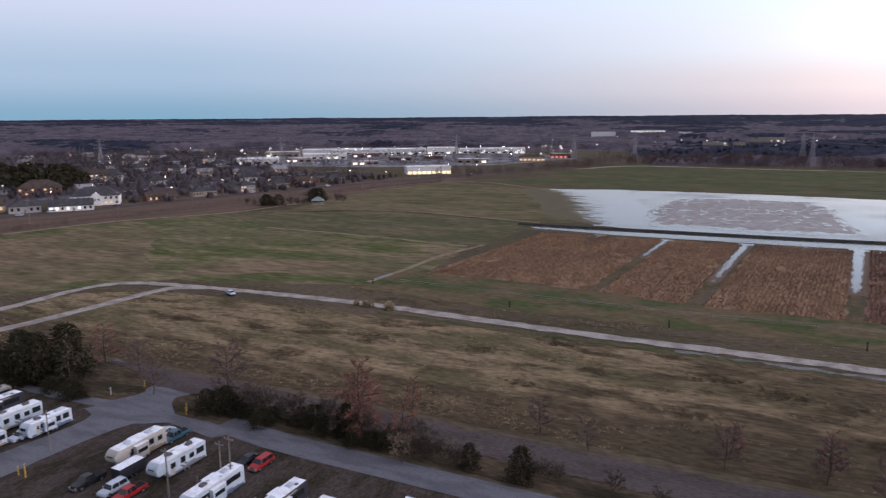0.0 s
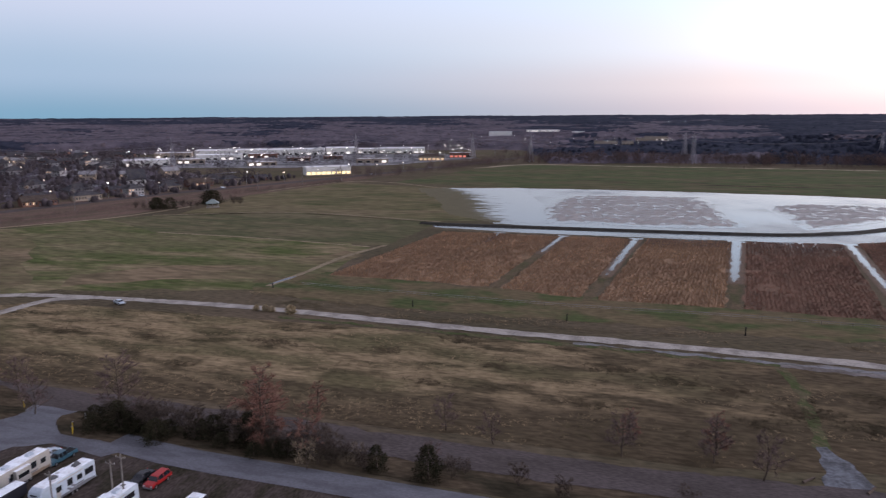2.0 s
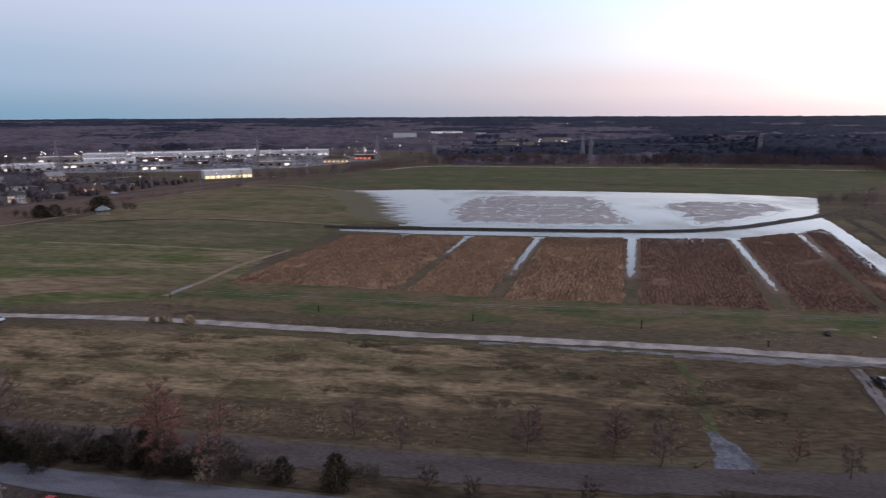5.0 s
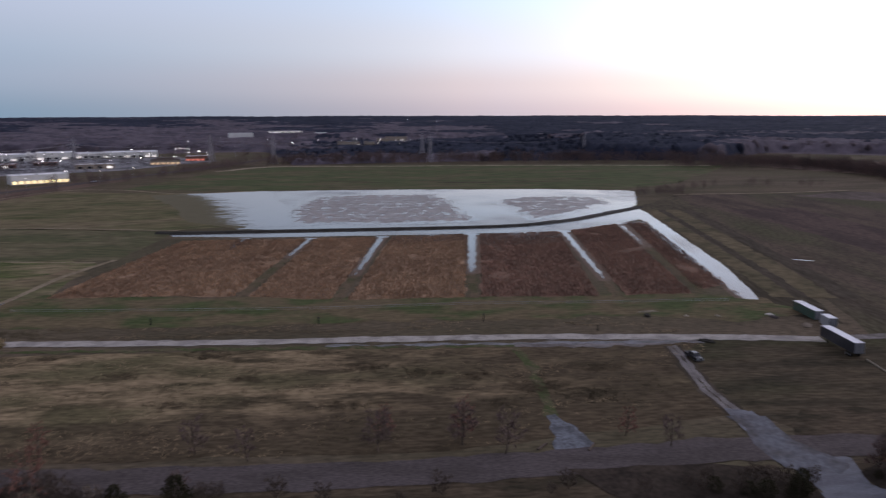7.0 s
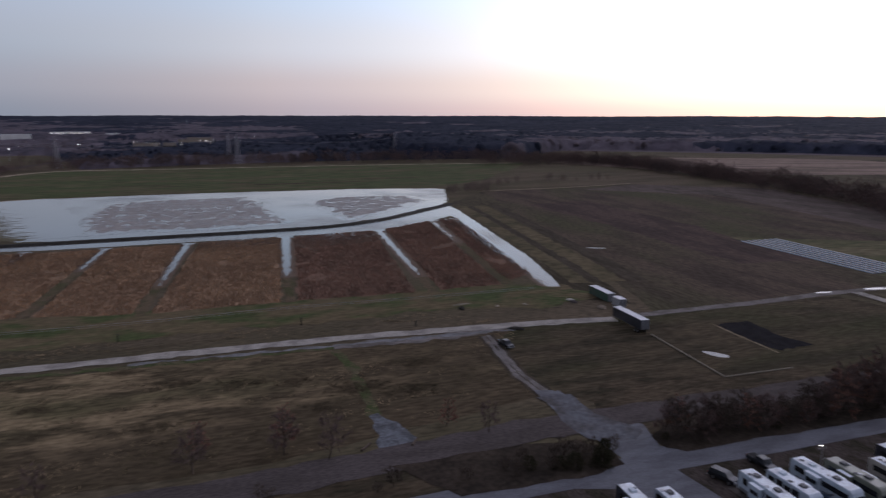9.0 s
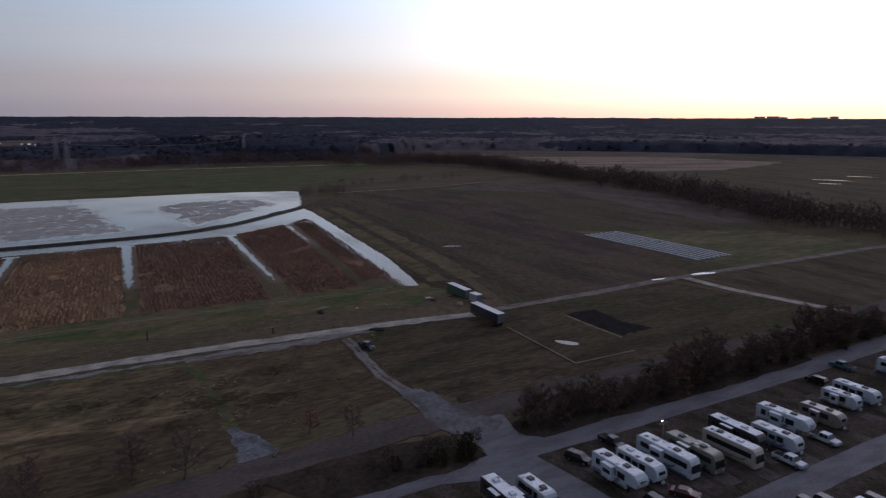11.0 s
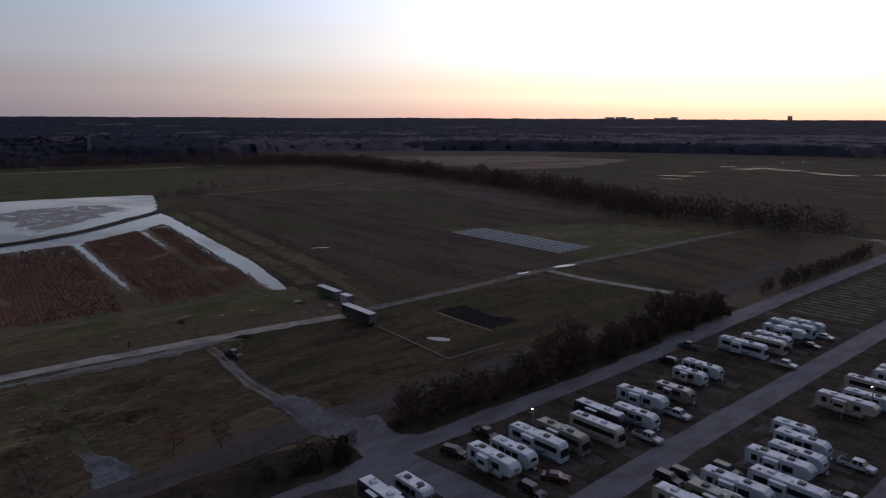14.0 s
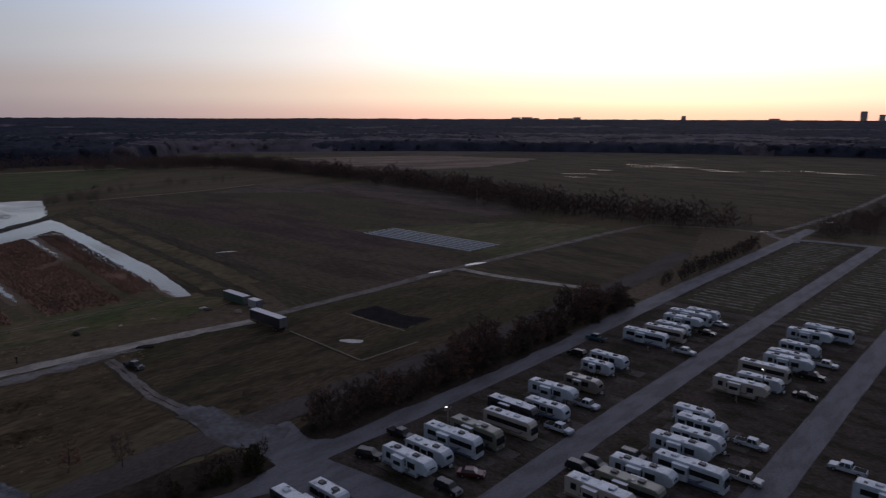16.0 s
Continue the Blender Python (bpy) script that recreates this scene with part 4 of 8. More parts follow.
# crop rows in every plot
ROW = radians(58.7)
def crop_rows():
    rng = np.random.default_rng(5)
    kinds = [tuft(k, 5, 0.42, 0.62, 0.13) for k in range(6)]
    places = []
    for poly in PLOTS:
        p = np.array(poly)
        c = p.mean(0)
        s, t = np.meshgrid(np.arange(-90, 90, 1.35), np.arange(-90, 90, 0.62))
        s, t = s.ravel() + rng.normal(0, 0.28, s.size), t.ravel() + rng.uniform(-0.4, 0.4, t.size)
        x, y = c[0] + t * math.cos(ROW) - s * math.sin(ROW), c[1] + t * math.sin(ROW) + s * math.cos(ROW)
        k = inside(x, y, poly) & (rng.uniform(0, 1, len(x)) < 0.86)
        thin = np.array([wobble(a, b, 14, 21) for a, b in zip(x[k], y[k])]) + 0.5 * np.array([wobble(a, b, 3.5, 22) for a, b in zip(x[k], y[k])]) > -0.58
        places.append(np.stack([x[k][thin], y[k][thin], np.full(thin.sum(), 0.06)], 1))
    for chosen, mat, words in ((places[:4], "crop", "dry russet sorghum stalks standing in rows"), (places[4:], "crop_red", "dark russet sorghum stalks standing in wet rows")):
        at = np.concatenate(chosen)
        scatter("crop_stalks", kinds, at, rng.uniform(0.7, 1.25, len(at)), M[mat], words, "crop", 6)


crop_rows()

STRIP = [(-150, 190), (-128, 236), (-100, 240), (0, 197), (120, 140), (150, 126), (118, 90), (60, 104), (-60, 160), (-88, 172)]
def tufts(name, poly, count, seed, mat, size, label, gate=-0.1):
    at = fill(poly, count, seed)
    c, s = U.x, U.y         # drifts run along the roads
    drift = np.array([wobble((x * c + y * s) / 4, -x * s + y * c, 5.5, seed) + 0.6 * wobble((x * c + y * s) / 3, -x * s + y * c, 2, seed + 1) for x, y, _ in at])
    keep = drift + np.random.default_rng(seed + 2).normal(0, 0.16, len(at)) - np.clip((at[:, 0] - 10) / 260, 0, 0.3) > gate
    at = at[keep]
    at[:, 2] = 0.03
    kinds = [tuft(seed + k, 10, 1.0, 0.30, 0.07) for k in range(5)]
    scatter(name, kinds, at, np.random.default_rng(seed).uniform(*size, len(at)), mat, label, "grass", seed)


M["tuft"] = material("straw_tussock", (0.260, 0.194, 0.116), 0.95, 0.3, 0.03, (0.085, 0.070, 0.040), 0.5, island=0.2, leafy=0.75)
M["tuft_brown"] = material("withered_brown_weeds", (0.098, 0.074, 0.046), 0.95, 0.3, 0.05, (0.066, 0.054, 0.033), 0.8, island=0.2, leafy=0.85)
M["tuft_dark"] = material("withered_dark_weeds", (0.070, 0.055, 0.034), 0.95, 0.3, 0.05, (0.046, 0.040, 0.024), 0.8, island=0.2, leafy=0.75)
tufts("straw_tussocks", STRIP, 42000, 31, M["tuft"], (0.35, 0.8), "straw-coloured tussocks of winter grass", 0.0)
tufts("dark_weeds", STRIP, 9000, 37, M["tuft_dark"], (0.4, 0.8), "patches of dark withered weeds", 0.2)
DRIFTS = [(31, 179, 6, 1.6), (62, 152, 7, 1.4), (74, 142, 6, 1.5), (84, 134, 5, 1.2), (92, 121, 8, 2.2), (80, 118, 4, 1.2), (50, 133, 5, 1.0), (10, 174, 5, 1.2), (-20, 186, 7, 1.2), (-54, 196, 6, 1.0), (36, 158, 4, 0.9), (101, 112, 6, 1.6), (-6, 196, 4, 0.8), (-78, 205, 6, 1.0), (18, 150, 5, 1.0), (112, 124, 5, 1.4), (56, 168, 4, 0.8), (-40, 172, 5, 1.0)]


def weed_drifts():
    rng = np.random.default_rng(49)
    at = []
    for x, y, half, wide in DRIFTS:
        n = int(half * wide * 16)
        u, v = rng.normal(0, half * 0.5, n), rng.normal(0, wide * 1.25, n)
        at.append(np.stack([x + u * U.x - v * U.y, y + u * U.y + v * U.x, np.full(n, 0.03)], 1))
    at = np.concatenate(at)
    scatter("weed_drifts", [tuft(95 + k, 10, 0.9, 0.28, 0.09) for k in range(4)], at, rng.uniform(0.5, 1.0, len(at)), M["tuft_brown"], "dark drifts of withered weeds in the rough grass", "weeds", 49)


weed_drifts()
MEADOW = [(150, 126), (196, 106), (252, 60), (246, 8), (195, 42), (118, 84)]
tufts("meadow_tussocks", MEADOW, 14000, 41, M["tuft_dark"], (0.3, 0.7), "sparse straw tussocks in the dull meadow", 0.15)
tufts("meadow_weeds", MEADOW, 6000, 43, M["tuft_dark"], (0.3, 0.6), "dark withered weeds in the dull meadow", 0.3)
BANK = [(-32, 243), (19, 212), (98, 176), (156, 150), (152, 132), (105, 160), (34, 194), (-30, 227)]
tufts("bank_tussocks", BANK, 24000, 47, M["tuft"], (0.5, 1.1), "tan tussocks beside the gravel track", 0.0)

# trees and shrubs between the park road and the old road, by distance along and across
BARE = [tree_thing("bare_tree", bare_tree(k, 0.36, 20, 0.16, 0.2, 23, 0.022, fine=0.031), 10.0, M["bark"], M["bare"], "leafless grey-brown tree beside the road") for k in (1, 2, 3)]
RED = [tree_thing("cypress", bare_tree(10 + k, 0.32, 24, 0.08, 0.5, 29, 0.024, lift=0.35, fine=0.035), 10.0, M["bark"], M["bare_red"], "leafless russet cypress tree beside the road") for k in (1, 2, 3)]
CEDAR = [tree_thing("cedar", evergreen(20 + k, 0.38, 2600, 0.036, 0.45), 10.0, M["bark"], M["cedar"], "dark green cedar tree beside the road") for k in (1, 2, 3)]
SHRUB = [tree_thing("shrub", evergreen(30 + k, 0.60, 2400, 0.045, 0.35), 4.0, M["bark"], M["cedar"], "low dark evergreen shrub beside the road", "shrub") for k in (1, 2)]
DRY = [tree_thing("pale_shrub", bare_tree(40 + k, 0.5, 16, 0.05, 0.0, 9, 0.02, 1.0), 4.5, M["bark"], M["dry_bush"], "pale leafless shrub at the road edge", "shrub") for k in (1,)]
BUSH = [tree_thing("bare_bush", bare_tree(45 + k, 0.58, 22, 0.03, 0.0, 19, 0.02, 0.9, fine=0.042), 4.0, M["bark"], M["bramble"], "tangled dark leafless bush beside the road", "shrub") for k in (1, 2)]
DARK = [tree_thing("bare_tree", bare_tree(60 + k, 0.40, 24, 0.05, 0.2, 26, 0.024, fine=0.041), 10.0, M["bark"], M["thicket"], "dark brown leafless tree in the roadside thicket") for k in (1, 2)]
REED = [tree_thing("reed_clump", evergreen(70, 0.5, 1100, 0.10, 0.1), 4.0, M["bark"], M["reed_grass"], "pale yellow reed clump beside the gravel track", "reed")]
used = set()


def plant(kinds, a, b, height, seed):
    """Sets a tree at its place on the grid; the first use of a shape moves that shape itself."""
    rng = random.Random(seed * 31 + 7)
    src = kinds[seed % len(kinds)]
    tall = 4.5 if kinds is DRY else (4.0 if kinds is SHRUB or kinds is BUSH or kinds is REED else 10.0)
    m = Matrix.Translation(ab(a, b, 0.0)) @ Matrix.Rotation(rng.uniform(0, 6.28), 4, "Z") @ Matrix.Scale(height / tall, 4)
    if src.name not in used:
        used.add(src.name)
        src.matrix_basis = m
        return src
    ob = copy_thing(src, Matrix.Identity(4))
    ob.matrix_basis = m
    return ob


for k, (a, b, h) in enumerate([(-150, 98, 12), (-146, 103, 13), (-153, 94, 9), (-158, 100, 11), (-162, 95, 10), (-44, 103, 4.5), (-34.5, 102.5, 6), (65, 102, 4.2), (-98, 103, 6), (-70, 104.5, 6.5)]):
    plant(CEDAR, a, b, h, k)
for k, (a, b, h) in enumerate([(-68, 106, 15), (-69.5, 107.5, 12), (-66, 105.5, 10), (-72, 113, 13), (-147, 114, 11), (-3.6, 127, 6.5), (12, 125, 8.5), (-65, 122, 7), (43, 124, 6), (-58, 105, 10)]):
    plant(RED, a, b, h, k)
for k, (a, b, h) in enumerate([(-104, 110, 12), (-37, 121, 7), (-27, 118, 6), (-4, 120, 8), (11.5, 122, 8), (19, 118, 8), (50, 119, 6), (-95, 106, 7), (-120, 104, 8), (-133, 112, 8), (-35, 106, 5)]):
    plant(BARE, a, b, h, k)
plant(DRY, -55.5, 99.5, 5, 0)
plant(DRY, -48, 104, 3.5, 1)
for k, (x, y, h) in enumerate([(-16.5, 213, 2.6), (-24.5, 217.2, 1.9), (-22.5, 216, 1.7), (-27.5, 218.6, 1.6)]):
    q = Vector((x, y, 0))
    plant(REED, q.dot(U), q.dot(V), h, k + 2)
rng = random.Random(12)
for k in range(15):
    plant(SHRUB, -106 + 46 * (k + rng.random()) / 15, 102 + rng.uniform(-1, 3.5), rng.uniform(2.2, 4.6), k)
for k in range(10):
    plant(SHRUB, -164 + 34 * (k + rng.random()) / 10, 95 + rng.uniform(-1, 6), rng.uniform(2.5, 5), k + 40)
for k in range(12):
    plant(BUSH, -58 + 110 * (k + rng.random()) / 12, 103 + rng.uniform(-1, 3), rng.uniform(1.5, 3.2), k + 60)
for k in range(26):
    plant(BUSH, -106 + 60 * (k + rng.random()) / 26, 103 + rng.uniform(-1, 4.5), rng.uniform(2.5, 5), k + 200)
for k in range(8):
    plant(BUSH, 48 + 20 * (k + rng.random()) / 8, 103 + rng.uniform(-2, 3.5), rng.uniform(1.5, 3.2), k + 240)
for k in range(4):
    plant(SHRUB, 50 + 17 * (k + rng.random()) / 4, 102.5 + rng.uniform(-2, 2.5), rng.uniform(1.6, 3.6), k + 80)
for k in range(54):          # the thicket beside the motorhome rows
    a = 82 + 125 * (k + rng.random()) / 54
    plant((DARK, RED, DARK)[k % 3], a, 104.5 + rng.uniform(-2, 4.5), rng.uniform(4.5, 9.5) * (1.3 if 118 < a < 138 or 170 < a < 195 else 0.8), k + 3)
for k in range(14):
    plant(SHRUB, 80 + 126 * (k + rng.random()) / 14, 103.5 + rng.uniform(-1.5, 4), rng.uniform(1.2, 2.6), k + 100)
for k in range(34):
    plant(BUSH, 80 + 126 * (k + rng.random()) / 34, 103.8 + rng.uniform(-1.5, 5), rng.uniform(2, 4.2), k + 260)
for k in range(22):
    a = 82 + 124 * (k + rng.random()) / 22
    plant(BUSH, a, 105.5 + rng.uniform(-2, 3), rng.uniform(3.5, 6.0), k + 320)
for k in range(30):          # hedge beside the empty lots
    plant(BUSH if k % 2 else DARK, 238 + 105 * (k + rng.random()) / 30, 106 + rng.uniform(-1, 3), rng.uniform(3, 5.5), k + 140)
for k, (x, y, h) in enumerate([(-119, 476, 7.5), (-111, 476, 7.5), (-121, 482, 7), (-87, 497, 9.5), (-91, 500, 9)]):
    q = Vector((x, y, 0))
    plant(SHRUB, q.dot(U), q.dot(V), h, k + 5)
for k, (x, y, h) in enumerate([(-134, 482, 3.5), (-128, 478, 3), (-104, 480, 4.5), (-99, 478, 4), (-95, 481, 3.5), (-73, 492, 5), (-69, 490, 4.5)]):
    q = Vector((x, y, 0))
    plant(BUSH, q.dot(U), q.dot(V), h, k + 420)


def line_of_trees(name, points, count, width, heights, seed, mat, label, wide=0.40, rich=(10, 8), fine=0.052):
    """A tree line as one object of kind stuff."""
    rng = np.random.default_rng(seed)
    kinds = [merged(bare_tree(seed * 10 + k, wide, rich[0], 0.10, 0.15, rich[1], 0.018, near=False, fine=fine)) for k in range(5)]
    line = smooth_line(points, 4)
    at = []
    for _ in range(count):
        p = line[rng.integers(0, len(line))]
        at.append((p.x + rng.normal(0, width / 2), p.y + rng.normal(0, width / 2), 0))
    scatter(name, kinds, np.array(at), rng.uniform(*heights, count), mat, label, "woods", seed)


EDGE = [(735, 560), (725, 445), (668, 335), (612, 235), (532, 133), (455, 62), (434, 18), (420, -14), (414, -38)]
line_of_trees("tree_line", EDGE, 880, 22, (7, 14), 51, M["thicket"], "bare winter tree line along the field edge", 0.42, (9, 9), 0.075)
line_of_trees("field_corner_trees", [(640, 575), (690, 560), (735, 510), (748, 440)], 230, 44, (8, 14), 60, M["thicket"], "bare dark woods at the corner of the far field", 0.45, (8, 9))
line_of_trees("tree_line_scrub", EDGE, 420, 14, (3, 6), 58, M["thicket"], "tangled scrub below the tree line", 0.6, (8, 5))
line_of_trees("park_edge_scrub", [(392, -84), (420, -100), (470, -128), (560, -178)], 240, 12, (2.5, 5), 59, M["thicket"], "tangled scrub at the end of the park", 0.6, (8, 5))
line_of_trees("hedge_trees", [(384, 388), (392, 394), (412, 380), (406, 370)], 40, 7, (3, 7), 52, M["bare"], "bare thicket at the corner of the flooded field")
line_of_trees("hedge_trees", [(420, 400), (455, 404), (500, 400), (560, 360)], 36, 8, (4, 8), 53, M["bare"], "bare hedge along the far field edge")
line_of_trees("field_edge_trees", [(226, 872), (354, 822), (534, 734), (714, 624)], 560, 46, (9, 15), 54, M["thicket"], "bare brown woods along the far green field", rich=(8, 6), fine=0.075)
line_of_trees("roadside_trees", [(0, 690), (60, 715), (130, 785), (200, 850)], 150, 16, (6, 11), 55, M["bare"], "bare roadside trees beside the highway")
line_of_trees("roadside_scrub", [(-285, 330), (-234, 372), (-205, 408), (-172, 446), (-135, 500), (-90, 548), (-40, 598), (0, 640)], 480, 5, (1.8, 3.8), 56, M["thicket"], "brown scrub along the highway bank", 0.6, (7, 4))
line_of_trees("park_edge_trees", [(402, -98), (440, -124), (520, -172), (640, -235)], 240, 26, (4, 8.5), 57, M["thicket"], "bare trees at the end of the park")

# flooded stubble: mud flats that rise out of the water, and stalks standing on them
ISLANDS = [[(122, 418), (148, 478), (168, 500), (205, 498), (257, 472), (247, 434), (212, 341), (178, 347), (150, 360), (139, 372), (112, 374)],
           [(260, 388), (270, 416), (301, 428), (331, 418), (350, 396), (338, 367), (314, 354), (273, 337), (238, 327)]]


def edge_distance(x, y, poly):
    """Distance to the border, positive inside."""
    best = np.full(len(x), 1e9)
    for (x0, y0), (x1, y1) in zip(poly, poly[1:] + poly[:1]):
        dx, dy = x1 - x0, y1 - y0
        t = np.clip(((x - x0) * dx + (y - y0) * dy) / (dx * dx + dy * dy), 0, 1)
        best = np.minimum(best, np.hypot(x - x0 - t * dx, y - y0 - t * dy))
    return np.where(inside(x, y, poly), best, -best)


def flat_material(name, base, second, stretch, most, way=22.0, scale=0.16, lift=0.30, band=(0.64, 0.94), fleck=0.35):
    """Wet ground that rises in and out of shallow water, by the attribute dry."""
    m = water_material(name, (0.05, 0.052, 0.055), 0.06, 0.012)
    t = m.node_tree
    N, L = t.nodes.new, t.links.new
    bsdf = t.nodes["Principled BSDF"]
    coord, mapping = N("ShaderNodeTexCoord"), N("ShaderNodeMapping")
    mapping.vector_type = "TEXTURE"
    mapping.inputs["Rotation"].default_value, mapping.inputs["Scale"].default_value = (0, 0, radians(-way)), tuple(1 / k for k in stretch)
    L(coord.outputs["Object"], mapping.inputs[0])
    drift, speck = N("ShaderNodeTexNoise"), N("ShaderNodeTexNoise")
    drift.inputs["Scale"].default_value, drift.inputs["Detail"].default_value, drift.inputs["Roughness"].default_value = scale, 9, 0.7
    speck.inputs["Scale"].default_value, speck.inputs["Detail"].default_value, speck.inputs["Roughness"].default_value = fleck, 6, 0.75
    L(mapping.outputs[0], drift.inputs["Vector"]); L(mapping.outputs[0], speck.inputs["Vector"])
    dry = N("ShaderNodeAttribute"); dry.attribute_name = "dry"
    high = N("ShaderNodeMath"); high.operation = "MULTIPLY_ADD"; high.inputs[1].default_value = lift
    L(dry.outputs["Fac"], high.inputs[0]); L(drift.outputs["Fac"], high.inputs[2])
    out = N("ShaderNodeMapRange"); out.interpolation_type = "SMOOTHSTEP"
    out.inputs["From Min"].default_value, out.inputs["From Max"].default_value, out.inputs["To Max"].default_value = *band, most
    L(high.outputs[0], out.inputs["Value"])
    tone, mud = N("ShaderNodeMix"), N("ShaderNodeMix")
    tone.data_type = mud.data_type = "RGBA"
    tone.inputs["A"].default_value, tone.inputs["B"].default_value = (*base, 1), (*second, 1)
    sharp = N("ShaderNodeMapRange"); sharp.inputs["From Min"].default_value, sharp.inputs["From Max"].default_value = 0.36, 0.64
    L(speck.outputs["Fac"], sharp.inputs["Value"]); L(sharp.outputs[0], tone.inputs["Factor"])
    mud.inputs["A"].default_value = (0.05, 0.052, 0.055, 1)
    L(tone.outputs["Result"], mud.inputs["B"]); L(out.outputs[0], mud.inputs["Factor"])
    L(mud.outputs["Result"], bsdf.inputs["Base Color"])
    gloss = N("ShaderNodeMapRange"); gloss.inputs["To Min"].default_value, gloss.inputs["To Max"].default_value = 0.06, 0.75
    L(out.outputs[0], gloss.inputs["Value"]); L(gloss.outputs[0], bsdf.inputs["Roughness"])
    wet = N("ShaderNodeMapRange"); wet.inputs["To Min"].default_value, wet.inputs["To Max"].default_value = 0.5, 0.12
    L(out.outputs[0], wet.inputs["Value"]); L(wet.outputs[0], bsdf.inputs["Specular IOR Level"])
    return m


def wet_sheet(name, poly, dryness, step, mat, label, z, category="mud", grow=0.0):
    """A sheet of shallow water and ground; dryness gives the attribute dry from x and y."""
    p = np.array(poly)
    gx, gy = np.meshgrid(np.arange(p[:, 0].min() - grow, p[:, 0].max() + grow + step, step), np.arange(p[:, 1].min() - grow, p[:, 1].max() + grow + step, step), indexing="ij")
    n, m = gx.shape
    x, y = gx.ravel(), gy.ravel()
    depth = edge_distance(x, y, poly)
    i, j = np.meshgrid(np.arange(n - 1), np.arange(m - 1), indexing="ij")
    q = (i * m + j).ravel()
    faces = np.concatenate([np.stack([q, q + m, q + m + 1], 1), np.stack([q, q + m + 1, q + 1], 1)])
    faces = faces[depth[faces].max(1) > -grow]
    kept, small = np.unique(faces, return_inverse=True)
    mesh = np_mesh(name, np.stack([x, y, np.full(len(x), z)], 1)[kept], small.reshape(-1, 3), mat)
    mesh.attributes.new("dry", "FLOAT", "POINT").data.foreach_set("value", dryness(x, y, depth)[kept].astype(np.float32))
    return tagged(new(name, mesh), label, category, kind="structure")


M["mud_flat"] = flat_material("pale_wet_stubble", (0.46, 0.41, 0.375), (0.21, 0.19, 0.17), (1.0, 0.75, 1), 0.84, 22, 0.16, 0.24, (0.54, 0.84), 0.22)
M["wet_grass"] = flat_material("drowned_grass", (0.130, 0.110, 0.064), (0.080, 0.072, 0.040), (0.30, 2.4, 1), 1.0, 12, 0.16, 0.62, (0.76, 0.88))
M["wet_crop"] = flat_material("drowned_stubble", (0.155, 0.102, 0.068), (0.085, 0.062, 0.044), (0.7, 3.0, 1), 1.0, -58.7, 0.22, 0.34, (0.62, 0.84))
for poly in ISLANDS:
    wet_sheet("mud_flat", poly, lambda x, y, d: np.clip((d + 5 * np.array([wobble(u / 2.2, v, 9, 44) for u, v in zip(x, y)])) / 8, -0.6, 1) - 0.45 * np.clip(np.array([wobble(u, v, 26, 45) for u, v in zip(x, y)]), 0, 1), 2.5, M["mud_flat"], "grey-brown stubble flat standing just out of the flood water", 0.10)
SHORE = [(40, 600), (84, 576), (98, 545), (101, 517), (95, 451), (88, 415), (87, 383), (40, 388)]
wet_sheet("drowned_verge", [(62, 572), (84, 570), (122, 562), (140, 517), (132, 451), (122, 374), (84, 384), (66, 420), (68, 500)],
          lambda x, y, d: np.clip(0.5 + edge_distance(x, y, SHORE) / 62, 0, 1.2) + np.clip(0.6 - d / 6, 0, 0.6) * (edge_distance(x, y, SHORE) > 0), 2.5, M["wet_grass"], "drowned grass at the ragged edge of the flooded field", 0.09)

BANKSIDE = [(286, 289), (242, 225), (218, 185), (196, 152), (100, 200), (200, 340)]
wet_sheet("drowned_bank", [(286, 289), (242, 225), (218, 185), (196, 152), (201, 147), (223, 181), (247, 221), (291, 285)], lambda x, y, d: np.clip(1.2 + 0.24 * edge_distance(x, y, BANKSIDE), 0, 1.2),
          0.8, M["wet_crop"], "drowned stubble along the ditch bank", 0.084)
# ditches between the crop plots, and drowned corners of the plots
DITCHES = [[(109, 333), (84, 290), 3.8, 0.05], [(142, 320), (97, 245), 4.4, 0.05], [(185, 304), (138, 226), 5.8, 0.05], [(232, 289), (175, 192), 5.0, 0.15], [(275, 294), (236, 233), 5.6, 0.5], [(80, 348), (67, 322), 3.8, 0.3]]
for p, q, wide, dry0 in DITCHES:
    d = (Vector(q) - Vector(p)).normalized()
    side = Vector((d.y, -d.x)) * (wide / 2 + 0.8)
    corners = [tuple(Vector(p) + side), tuple(Vector(p) - side), tuple(Vector(q) - side * 0.75), tuple(Vector(q) + side * 0.75)]
    far = (Vector(q) - Vector(p)).length
    def ditch_dry(x, y, depth, p=p, d=d, far=far, dry0=dry0):
        along = ((x - p[0]) * d.x + (y - p[1]) * d.y) / far
        return np.clip(1.45 - depth * 0.55, 0.12, 1.45) * (along > 0.03) + dry0 + np.clip((along - 0.86) * 4, 0, 0.5)
    wet_sheet("ditch_water", corners, ditch_dry, 0.7, M["wet_crop"], "narrow ragged strip of standing water between crop plots", 0.082, "water")
for poly, dry0 in (([(188, 302), (229, 289), (213, 262), (172, 275)], 0.55), ([(147, 318), (183, 304), (175, 290), (139, 303)], 0.6), ([(278, 294), (292, 291), (280, 270), (268, 276)], 0.6)):
    top = ((poly[0][0] + poly[1][0]) / 2, (poly[0][1] + poly[1][1]) / 2)
    reach = math.hypot(poly[0][0] - poly[3][0], poly[0][1] - poly[3][1])
    wet_sheet("drowned_crop", poly, lambda x, y, d: dry0 + 0.75 * np.hypot(x - top[0], y - top[1]) / reach, 1.2, M["wet_crop"], "drowned crop stubble with water between the rows", 0.078)


